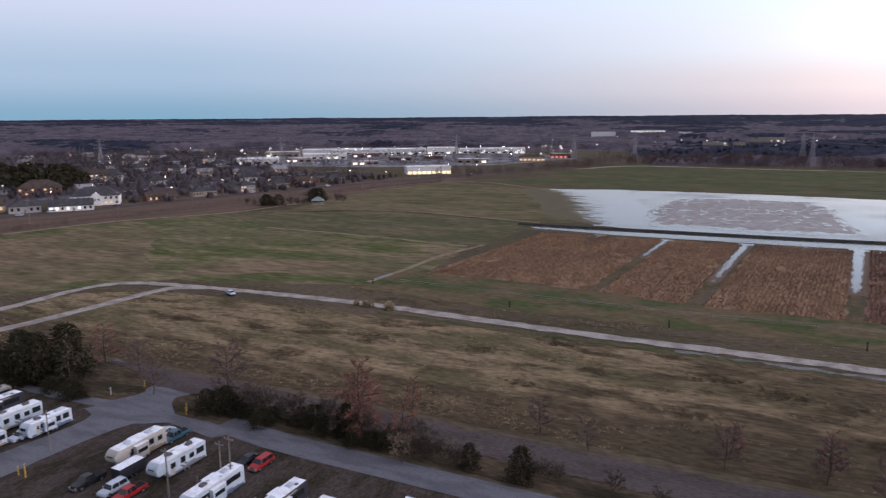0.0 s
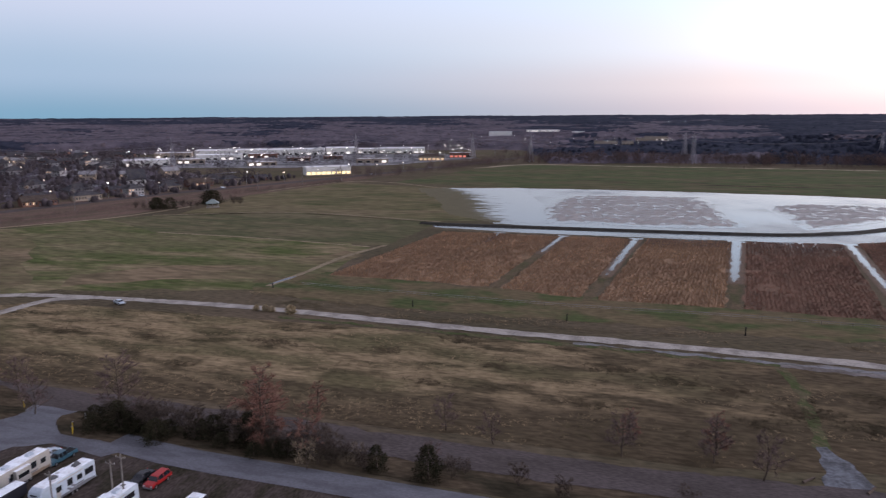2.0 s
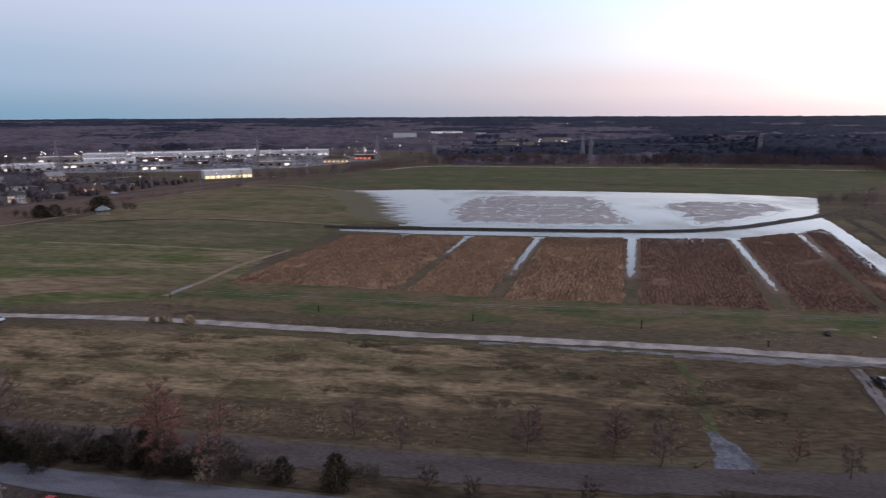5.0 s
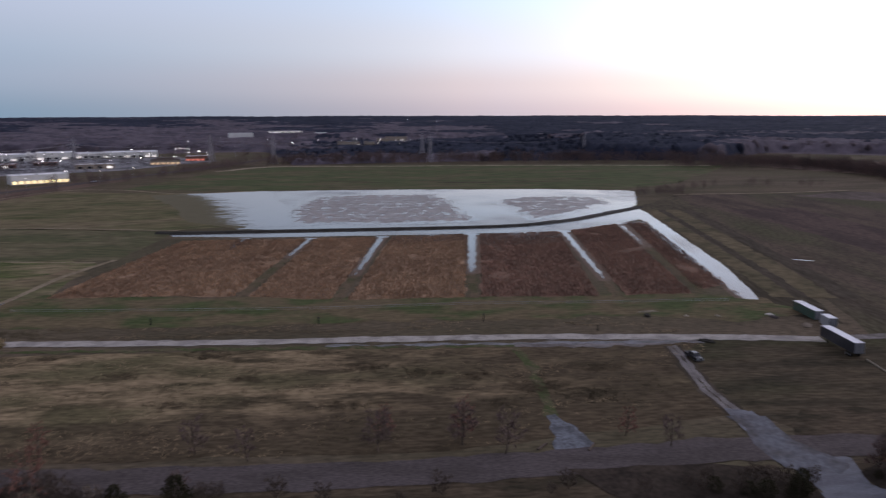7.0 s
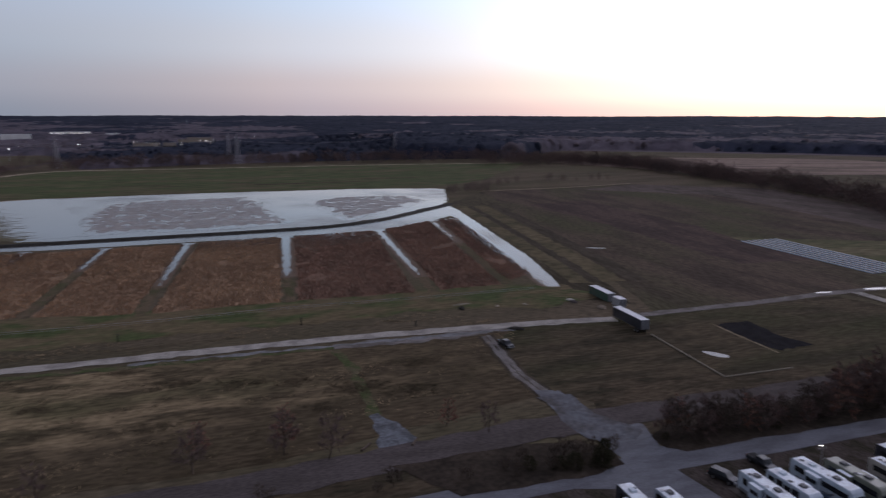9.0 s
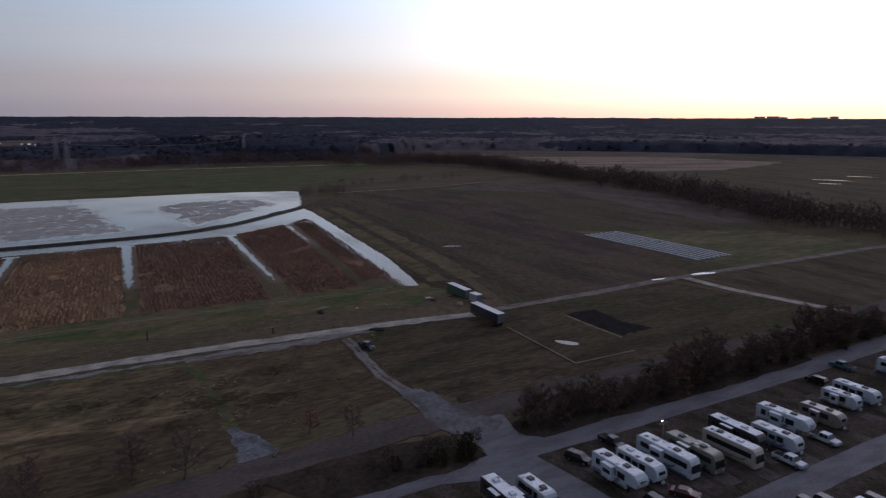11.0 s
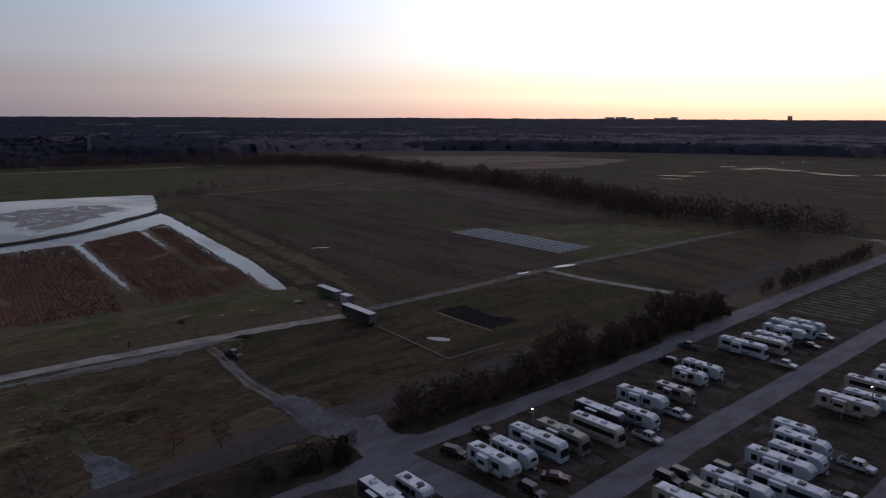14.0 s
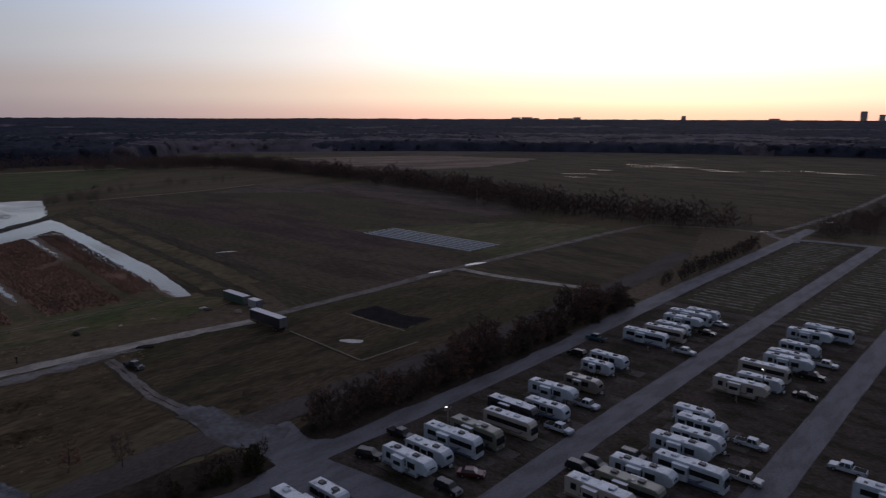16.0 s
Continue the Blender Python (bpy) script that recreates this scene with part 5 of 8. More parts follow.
def stubble():
    rng = np.random.default_rng(9)
    at = np.concatenate([fill(p, 17000, 61 + k) for k, p in enumerate(ISLANDS)])
    n = np.array([wobble(x, y, 16, 33) + 0.6 * wobble(x, y, 5, 34) for x, y, _ in at])
    verge = np.concatenate([fill(p, 700, 70 + k) for k, p in enumerate([[(275, 294), (290, 290), (245, 224), (230, 228)], [(142, 330), (185, 312), (176, 294), (140, 312)]])])
    stalks = np.concatenate([at[n + rng.normal(0, 0.5, len(n)) > 0.1], verge])
    stalks[:, 2] = 0.09
    scatter("stubble_stalks", [tuft(80 + k, 3, 0.3, 0.35, 0.06) for k in range(4)], stalks, rng.uniform(0.5, 1.0, len(stalks)), M["stubble"],
            "cut grey-brown stalks standing in flood water", "stubble", 9)


stubble()
# ---- vehicles ----
M.update({
    "cream": material("cream_gelcoat", (0.40, 0.375, 0.335), 0.4, 0.08, 0.4, spec=0.5),
    "taupe_paint": material("taupe_trailer_paint", (0.21, 0.185, 0.165), 0.4, 0.1, 0.4, spec=0.5),
    "olive_paint": material("olive_grey_coach_paint", (0.17, 0.18, 0.14), 0.35, 0.08, 0.4, spec=0.5),
    "dark_paint": material("dark_coach_paint", (0.035, 0.036, 0.045), 0.3, 0.1, 0.4, spec=0.5),
    "silver": material("silver_paint", (0.42, 0.43, 0.45), 0.35, 0.08, 0.4, metal=0.3),
    # set far paler than the flanks, so light from above is in the colour
    "membrane": material("skylit_white_roof", (0.82, 0.87, 0.91), 0.7, 0.10, 0.5, (0.66, 0.68, 0.70), 3.0),
    "glass": material("dark_vehicle_glass", (0.018, 0.020, 0.024), 0.08, 0.1, 0.5, spec=0.6),
    "rubber": material("black_rubber", (0.022, 0.022, 0.022), 0.8, 0.2, 2.0),
    "rim": material("dull_alloy", (0.35, 0.35, 0.36), 0.35, 0.1, 2.0, metal=0.8),
    "trim": material("grey_trim", (0.16, 0.165, 0.18), 0.5, 0.1, 1.0),
    "tan_stripe": material("tan_swoosh", (0.23, 0.17, 0.12), 0.45, 0.1, 1.0),
    "blue_stripe": material("blue_grey_swoosh", (0.10, 0.14, 0.22), 0.45, 0.1, 1.0),
    "unit": material("grey_roof_unit", (0.10, 0.10, 0.105), 0.6, 0.15, 1.0),
    "lamp_red": material("red_lens", (0.25, 0.015, 0.012), 0.25, 0.1, 1.0),
    "lens": material("clear_lens", (0.55, 0.56, 0.58), 0.15, 0.05, 1.0),
    "steel": material("galvanised_steel", (0.38, 0.39, 0.40), 0.45, 0.15, 1.0, metal=0.7),
    "red_paint": material("red_car_paint", (0.34, 0.018, 0.018), 0.3, 0.08, 0.6, spec=0.5),
    "black_paint": material("black_car_paint", (0.016, 0.017, 0.02), 0.25, 0.1, 0.6, spec=0.5),
    "teal_paint": material("teal_car_paint", (0.035, 0.105, 0.14), 0.3, 0.08, 0.6, spec=0.5),
    "maroon_paint": material("maroon_car_paint", (0.09, 0.016, 0.018), 0.3, 0.08, 0.6, spec=0.5),
})


def profile(points, x0, x1, bevel=0.0):
    """A solid with the given outline (y, z), from x0 to x1."""
    bm = bmesh.new()
    a = [bm.verts.new((x0, y, z)) for y, z in points]
    b = [bm.verts.new((x1, y, z)) for y, z in points]
    bm.faces.new(a); bm.faces.new(b[::-1])
    for k in range(len(points)):
        n = (k + 1) % len(points)
        bm.faces.new((a[k], b[k], b[n], a[n]))
    bmesh.ops.recalc_face_normals(bm, faces=bm.faces[:])
    if bevel:
        bmesh.ops.bevel(bm, geom=[e for e in bm.edges if abs(e.verts[0].co.x - e.verts[1].co.x) < 1e-6], offset=bevel, segments=2, affect="EDGES")
    return bm


def wheel(parent, x, y, r, width):
    bm = bmesh.new()
    bar(bm, (x - width / 2, y, r), (x + width / 2, y, r), r, sides=16)
    w = part("wheel", bm, M["rubber"], parent)
    bm = bmesh.new()
    s = 1 if x > 0 else -1
    bar(bm, (x + s * width * 0.3, y, r), (x + s * (width / 2 + 0.015), y, r), r * 0.6, sides=12)
    part("rim", bm, M["rim"], w, "dull alloy rim")


def plain(name, parent, mat, *b, bevel=0.0, label=""):
    return part(name, box(bmesh.new(), *b, bevel), mat, parent, label)


def motorhome(kind, L, paint, stripe, label, seed, roof=None):
    """A motorhome or caravan standing at its middle, facing +y."""
    rng = random.Random(seed)
    names = {"trailer": "travel_trailer", "fifth": "fifth_wheel_trailer", "coach": "motor_coach", "cabover": "cab_over_motorhome"}
    root = tagged(new(names[kind]), label, "motorhome" if kind in ("coach", "cabover") else "caravan", "parked motorhomes and caravans")
    h, w, y0, y1 = {"trailer": 3.15, "fifth": 3.75, "coach": 3.6, "cabover": 3.2}[kind], 1.25, -L / 2, L / 2
    floor = {"trailer": 0.55, "fifth": 0.65, "coach": 0.32, "cabover": 0.5}[kind]
    if kind == "trailer":
        side = [(y0, floor), (y1 - 0.7, floor), (y1 - 0.15, 1.0), (y1, 1.6), (y1 - 0.1, 2.3), (y1 - 0.45, 2.9), (y1 - 0.9, h), (y0 + 0.15, h), (y0, h - 0.2)]
    elif kind == "fifth":
        side = [(y0, floor), (y1 - 2.7, floor), (y1 - 2.4, 1.65), (y1 - 0.5, 1.65), (y1 - 0.1, 2.1), (y1, 2.7), (y1 - 0.25, 3.3), (y1 - 0.9, h), (y0 + 0.15, h), (y0, h - 0.2)]
    elif kind == "coach":
        side = [(y0, floor), (y1 - 0.05, floor), (y1, 1.2), (y1 - 0.15, 2.6), (y1 - 0.4, 3.3), (y1 - 0.8, h), (y0 + 0.2, h), (y0, h - 0.25)]
    else:
        side = [(y0, floor), (y1 - 2.2, floor), (y1 - 2.2, 1.9), (y1 - 0.9, 2.0), (y1 - 0.7, 2.5), (y1 - 1.0, h - 0.1), (y1 - 1.5, h), (y0 + 0.15, h), (y0, h - 0.2)]
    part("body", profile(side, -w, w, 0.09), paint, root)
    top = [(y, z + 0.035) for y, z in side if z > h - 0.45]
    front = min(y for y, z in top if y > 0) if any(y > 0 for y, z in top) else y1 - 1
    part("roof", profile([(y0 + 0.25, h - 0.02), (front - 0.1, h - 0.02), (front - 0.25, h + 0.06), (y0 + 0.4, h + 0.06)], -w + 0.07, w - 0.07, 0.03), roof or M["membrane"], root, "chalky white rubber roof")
    for k in range(2):
        y = y0 + L * (0.26 if k == 0 else 0.66) + rng.uniform(-0.3, 0.3)
        u = part("roof_unit", profile([(y - 0.6, h + 0.05), (y + 0.6, h + 0.05), (y + 0.4, h + 0.38), (y - 0.55, h + 0.38)], -0.48, 0.48, 0.06), M["unit"] if rng.random() < 0.7 else M["white"], root, "roof air conditioner")
    for k in range(3):
        y, x = y0 + L * rng.uniform(0.12, 0.85), rng.choice((-0.65, 0.7, 0.3))
        plain("roof_vent", root, M["unit"] if k == 0 else M["lens"], x - 0.28, x + 0.28, y - 0.28, y + 0.28, h + 0.05, h + 0.17, bevel=0.03)
    step = (y1 - y0 - 3.2) / 4
    for s in (-1, 1):
        skirt_ = y1 - (2.9 if kind in ("fifth", "cabover") else 0.9)
        plain("skirt", root, stripe, *sorted((s * (w - 0.02), s * (w + 0.012))), y0 + 0.3, skirt_, floor + 0.02, floor + 0.42, label="darker painted skirt")
        if kind == "coach":
            plain("window_band", root, M["glass"], *sorted((s * (w - 0.02), s * (w + 0.02))), y0 + 1.0, y1 - 0.9, h * 0.53, h * 0.53 + 0.95, label="long dark window band")
        for k in range(0 if kind == "coach" else 4):
            y, wide = y0 + 0.9 + step * (k + 0.3) + rng.uniform(-0.2, 0.2), rng.choice((1.0, 1.3, 1.7))
            zb, zt = h * 0.53, h * 0.53 + rng.choice((0.8, 1.0))
            fr = plain("window", root, M["trim"], *sorted((s * (w - 0.02), s * (w + 0.02))), y - wide / 2 - 0.06, y + wide / 2 + 0.06, zb - 0.06, zt + 0.06)
            plain("pane", fr, M["glass"], *sorted((s * (w + 0.0), s * (w + 0.032))), y - wide / 2, y + wide / 2, zb, zt)
        # sweeping stripes along the flank
        for k in range(2):
            zc = floor + 0.35 + 0.28 * k
            a, b = y0 + L * rng.uniform(0.05, 0.3), y1 - L * rng.uniform(0.12, 0.4) - (2.4 if kind in ("fifth", "cabover") else 0.6)
            pts = [(a, zc), (b, zc), (b + 0.7, zc + 0.62), (b + 0.35, zc + 0.70), (b - 0.4, zc + 0.22), (a, zc + 0.22)]
            part("stripe", profile(pts, *sorted((s * (w - 0.01), s * (w + 0.006)))), stripe if k != 1 else M["trim"], root, "painted stripe")
    # slide-out room on each flank
    for s, (f0, f1) in ((1, (0.30, 0.52)), (-1, (0.42, 0.66))):
        if kind == "cabover" or rng.random() < 0.25:
            continue
        ya, yb = y0 + L * f0, y0 + L * f1
        box_ = plain("slide_out", root, paint, *sorted((s * (w - 0.1), s * (w + 0.75))), ya, yb, floor + 0.35, h - 0.35, bevel=0.05, label="extended slide-out room")
        plain("window", box_, M["glass"], *sorted((s * (w + 0.74), s * (w + 0.77))), ya + 0.35, yb - 0.35, h * 0.52, h * 0.52 + 0.7)
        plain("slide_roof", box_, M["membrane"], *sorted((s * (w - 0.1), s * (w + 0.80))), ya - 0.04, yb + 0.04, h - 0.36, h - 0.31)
    d = y1 - (3.4 if kind != "trailer" else 2.2)
    door = plain("door", root, M["cream"] if paint is M["white"] else M["trim"], -w - 0.025, -w + 0.02, d - 0.38, d + 0.38, floor + 0.1, floor + 2.05)
    plain("pane", door, M["glass"], -w - 0.035, -w, d - 0.2, d + 0.2, floor + 1.2, floor + 1.8)
    part("awning", _tube((-w - 0.08, y0 + L * 0.25, h - 0.3), (-w - 0.08, y0 + L * 0.7, h - 0.3), 0.08), M["cream"], root, "rolled-up awning")
    for s in (-1, 1):
        plain("tail_lamp", root, M["lamp_red"], *sorted((s * (w - 0.3), s * (w - 0.12))), y0 - 0.02, y0 + 0.02, floor + 0.35, floor + 0.75)
    plain("rear_window", root, M["glass"], -0.6, 0.6, y0 - 0.022, y0 + 0.02, h * 0.55, h * 0.55 + 0.6)
    plain("bumper", root, M["steel"], -w + 0.1, w - 0.1, y0 - 0.18, y0 - 0.02, floor - 0.1, floor + 0.1, bevel=0.03)
    part("ladder", _ladder(y0 - 0.1, floor + 0.4, h), M["steel"], root, "rear ladder")
    if kind in ("trailer", "fifth"):
        for s in (-1, 1):
            for k in range(2):
                wheel(root, s * (w - 0.12), -L * 0.08 + 0.85 * k - 0.5, 0.36, 0.24)
        if kind == "trailer":
            bm = bmesh.new()
            bar(bm, (-0.7, y1 - 0.7, 0.5), (0, y1 + 1.1, 0.5), 0.06); bar(bm, (0.7, y1 - 0.7, 0.5), (0, y1 + 1.1, 0.5), 0.06); bar(bm, (0, y1 + 1.0, 0.0), (0, y1 + 1.0, 0.75), 0.04)
            part("hitch", bm, M["rubber"], root, "drawbar with jack")
            for x in (-0.18, 0.18):
                part("gas_bottle", _tube((x, y1 + 0.25, 0.55), (x, y1 + 0.25, 1.05), 0.15), M["white"], root)
        else:
            for x in (-0.7, 0.7):
                plain("landing_leg", root, M["rubber"], x - 0.06, x + 0.06, y1 - 2.6, y1 - 2.48, 0.0, 1.7)
        plain("front_window", root, M["glass"], -0.7, 0.7, y1 - 0.25, y1 - 0.02, 2.0 if kind == "trailer" else 2.55, 2.5 if kind == "trailer" else 2.95)
    else:
        for y in (y0 + L * 0.26, y1 - 1.6):
            for s in (-1, 1):
                wheel(root, s * (w - 0.16), y, 0.48 if kind == "coach" else 0.38, 0.28)
        if kind == "coach":
            part("windscreen", profile([(y1 - 0.05, 1.35), (y1 + 0.03, 1.35), (y1 - 0.14, 2.62), (y1 - 0.36, 3.0), (y1 - 0.46, 3.0), (y1 - 0.22, 2.6)], -w + 0.12, w - 0.12), M["glass"], root, "wide dark windscreen")
            for s in (-1, 1):
                plain("headlamp", root, M["lens"], *sorted((s * 0.75, s * 1.1)), y1 - 0.02, y1 + 0.02, 0.7, 0.95)
                plain("mirror", root, M["trim"], *sorted((s * (w + 0.1), s * (w + 0.28))), y1 - 0.15, y1 - 0.05, 1.8, 2.3, bevel=0.03)
        else:
            part("cab", profile([(y1 - 2.25, 0.5), (y1 - 0.1, 0.5), (y1, 0.7), (y1 - 0.05, 1.15), (y1 - 0.95, 1.3), (y1 - 1.45, 1.95), (y1 - 2.25, 1.95)], -0.95, 0.95, 0.08), paint, root, "van cab")
            part("windscreen", profile([(y1 - 0.93, 1.33), (y1 - 0.88, 1.33), (y1 - 1.38, 1.96), (y1 - 1.43, 1.96)], -0.8, 0.8), M["glass"], root)
            for s in (-1, 1):
                plain("headlamp", root, M["lens"], *sorted((s * 0.6, s * 0.88)), y1 - 0.06, y1 + 0.01, 0.8, 1.02)
    return root


def _tube(p, q, r):
    bm = bmesh.new()
    bar(bm, p, q, r, sides=10)
    return bm


def _ladder(y, z0, z1):
    bm = bmesh.new()
    for x in (0.75, 1.1):
        bar(bm, (x, y, z0), (x, y, z1), 0.02)
    for k in range(7):
        z = z0 + (z1 - z0) * (k + 0.5) / 7
        bar(bm, (0.75, y, z), (1.1, y, z), 0.018)
    return bm


def car(kind, paint, label):
    """A parked car facing +y, standing at its middle."""
    root = tagged(new({"pickup": "pickup_truck", "suv": "suv", "sedan": "car"}[kind]), label, "truck" if kind == "pickup" else "car", "parked cars")
    L, w = {"pickup": 5.8, "suv": 4.9, "sedan": 4.7}[kind], 0.96
    y0, y1 = -L / 2, L / 2
    if kind == "pickup":
        low = [(y0, 0.45), (y1 - 0.05, 0.42), (y1, 0.7), (y1 - 0.1, 1.02), (y1 - 1.4, 1.12), (y0 + 2.1, 1.15), (y0 + 2.1, 1.12), (y0, 1.12)]
        cab, top = (y0 + 2.05, y1 - 1.35), 1.85
    elif kind == "suv":
        low = [(y0, 0.45), (y0 - 0.02, 0.8), (y0 + 0.05, 1.12), (y1 - 1.3, 1.12), (y1 - 0.15, 0.98), (y1, 0.7), (y1 - 0.05, 0.4)]
        cab, top = (y0 + 0.1, y1 - 1.2), 1.76
    else:
        low = [(y0, 0.4), (y0, 0.85), (y0 + 0.15, 0.98), (y1 - 1.25, 0.95), (y1 - 0.15, 0.8), (y1, 0.6), (y1 - 0.05, 0.35)]
        cab, top = (y0 + 0.7, y1 - 1.25), 1.44
    part("body", profile(low, -w, w, 0.07), paint, root)
    base = low[2][1] if kind != "pickup" else 1.1
    rake = 0.55 if kind != "pickup" else 0.5
    back = 0.25 if kind != "sedan" else 0.65
    bm = bmesh.new()
    q = [(-w + 0.06, cab[0], base - 0.03), (w - 0.06, cab[0], base - 0.03), (w - 0.06, cab[1], base - 0.03), (-w + 0.06, cab[1], base - 0.03),
         (-w + 0.24, cab[0] + back, top - 0.04), (w - 0.24, cab[0] + back, top - 0.04), (w - 0.24, cab[1] - rake, top - 0.04), (-w + 0.24, cab[1] - rake, top - 0.04)]
    v = [bm.verts.new(p) for p in q]
    for f in ((3, 2, 1, 0), (4, 5, 6, 7), (0, 1, 5, 4), (1, 2, 6, 5), (2, 3, 7, 6), (3, 0, 4, 7)):
        bm.faces.new([v[k] for k in f])
    part("cabin", bm, M["glass"], root, "dark glazed cabin")
    part("roof", profile([(cab[0] + back - 0.05, top - 0.05), (cab[1] - rake + 0.05, top - 0.05), (cab[1] - rake - 0.15, top + 0.02), (cab[0] + back + 0.1, top + 0.02)], -w + 0.22, w - 0.22, 0.03), paint, root)
    mid = (cab[0] + cab[1]) / 2
    for s in (-1, 1):
        for y, dy in ((mid, 0.0), (cab[0] + 0.12, back), (cab[1] - 0.12, -rake)):
            bm = bmesh.new()
            bar(bm, (s * (w - 0.06), y, base - 0.02), (s * (w - 0.235), y + dy, top - 0.03), 0.055, sides=4)
            part("window_pillar", bm, paint, root)
        plain("headlamp", root, M["lens"], *sorted((s * 0.55, s * 0.9)), y1 - 0.08, y1 + 0.01, 0.68, 0.86)
        plain("tail_lamp", root, M["lamp_red"], *sorted((s * 0.7, s * 0.94)), y0 - 0.03, y0 + 0.05, 0.75, 1.02)
        plain("mirror", root, paint, *sorted((s * (w - 0.02), s * (w + 0.18))), cab[1] - 0.4, cab[1] - 0.25, base, base + 0.18, bevel=0.03)
        for y in (y0 + 1.05, y1 - 0.95):
            wheel(root, s * (w - 0.1), y, 0.38 if kind != "sedan" else 0.33, 0.25)
    for y, n in ((y1, "front_bumper"), (y0, "rear_bumper")):
        plain(n, root, M["trim"], -w + 0.05, w - 0.05, y - 0.1, y + 0.1, 0.38, 0.6, bevel=0.04)
    if kind == "pickup":
        plain("cargo_bed", root, M["rubber"], -w + 0.14, w - 0.14, y0 + 0.1, y0 + 1.95, 1.05, 1.127, label="dark open cargo bed")
    return root


FACE = 154.5          # the way the parked vehicles face
HOMES = {
    "tw": motorhome("trailer", 9.5, M["white"], M["blue_stripe"], "white travel trailer with grey swoosh stripes on a gravel pad", 1),
    "ts": motorhome("trailer", 7.6, M["white"], M["tan_stripe"], "short white travel trailer with tan stripes on a gravel pad", 2),
    "tb": motorhome("trailer", 8.6, M["taupe_paint"], M["tan_stripe"], "taupe travel trailer with brown stripes on a gravel pad", 3, M["cream"]),
    "fw": motorhome("fifth", 11.0, M["white"], M["trim"], "tall white fifth-wheel trailer with slide-out rooms", 4),
    "fb": motorhome("fifth", 11.5, M["cream"], M["tan_stripe"], "cream fifth-wheel trailer with slide-out rooms", 5),
    "cw": motorhome("coach", 12.2, M["white"], M["blue_stripe"], "long white motor coach with swoosh stripes", 6),
    "co": motorhome("coach", 11.2, M["olive_paint"], M["dark_paint"], "olive-grey motor coach with grey roof", 7, M["olive_paint"]),
    "cd": motorhome("coach", 11.4, M["dark_paint"], M["tan_stripe"], "dark motor coach with a chalky white roof", 8),
    "ct": motorhome("coach", 11.2, M["cream"], M["tan_stripe"], "tan and white motor coach with brown stripes", 9),
    "cc": motorhome("cabover", 8.0, M["white"], M["blue_stripe"], "white cab-over motorhome beside the cross road", 10),
}
placed = set()


def park_at(table, key, a, b, turn=FACE, z=0.05):
    src = table[key]
    m = Matrix.Translation(ab(a, b, z)) @ Matrix.Rotation(radians(turn), 4, "Z")
    if id(src) in placed or src.name in placed:
        return copy_thing(src, m)
    placed.add(src.name)
    src.matrix_basis = m
    return src


ROW_A = [("fw", 81.4, 80.7), ("tw", 86.9, 81.2), ("cw", 93.1, 81), ("co", 98.2, 79.6), ("ct", 105.6, 77.4), ("cd", 111.1, 80.7), ("tw", 116.3, 76), ("fw", 124, 79.6), ("tb", 133.2, 77.6),
         ("ts", 144.5, 80.5), ("tw", 150.9, 81), ("cw", 173.2, 82.2), ("ct", 180, 80), ("tw", 186.1, 80.4), ("fw", 193, 80.4), ("cw", 199.5, 81), ("tw", 205.5, 79.6)]
ROW_B = [("fb", 93.6, 51.4), ("co", 98.8, 49), ("fw", 104.4, 49.6), ("cw", 110.6, 44.2), ("fw", 117.2, 48.4), ("tw", 123.2, 48), ("tw", 129, 49.6), ("ts", 133.3, 52.8), ("fb", 153, 50.5),
         ("tw", 160.1, 48.8), ("ct", 167.9, 50.4), ("fw", 176.2, 47.5), ("tw", 182, 49), ("tw", 190.8, 48.9), ("fw", 202.2, 49.5), ("cw", 209.5, 46.7)]
ROW_C = [("cw", 122.3, 16.5), ("tw", 117, 15), ("fw", 150, 17), ("tw", 157, 16), ("cw", 173, 17), ("tw", 190, 16)]
WEST = [("cd", 60.3, 83.2), ("cc", 65.9, 82.6), ("fb", -99.3, 81.4), ("fw", -89.1, 80.8), ("cw", -76.8, 76.2), ("cd", -64.5, 77), ("ts", -57.6, 77), ("tw", -45.7, 81),
        ("fw", -131.9, 80.2), ("tw", -124.4, 81.9), ("cd", -140.7, 82), ("tb", -147, 85), ("ts", -126.5, 71)]
for row in (ROW_A, ROW_B, ROW_C, WEST):
    for k, (key, a, b) in enumerate(row):
        park_at(HOMES, key, a, b, FACE + ((k * 37) % 5 - 2) * 0.7)

CARS = {
    "pw": car("pickup", M["white"], "white crew-cab pickup truck parked on gravel"),
    "ps": car("pickup", M["silver"], "silver pickup truck parked beside a trailer"),
    "pt": car("pickup", M["teal_paint"], "teal pickup truck parked beside the road"),
    "pb": car("pickup", M["black_paint"], "black pickup truck parked on gravel"),
    "pr": car("pickup", M["red_paint"], "red pickup truck parked on gravel"),
    "sr": car("suv", M["red_paint"], "bright red suv parked beside a coach"),
    "sw": car("suv", M["white"], "white suv parked on gravel"),
    "sd": car("suv", M["black_paint"], "dark suv parked on gravel"),
    "cm": car("sedan", M["maroon_paint"], "maroon car parked on gravel"),
    "ck": car("sedan", M["black_paint"], "dark car parked on gravel"),
    "cw": car("sedan", M["white"], "white car parked on gravel"),
}
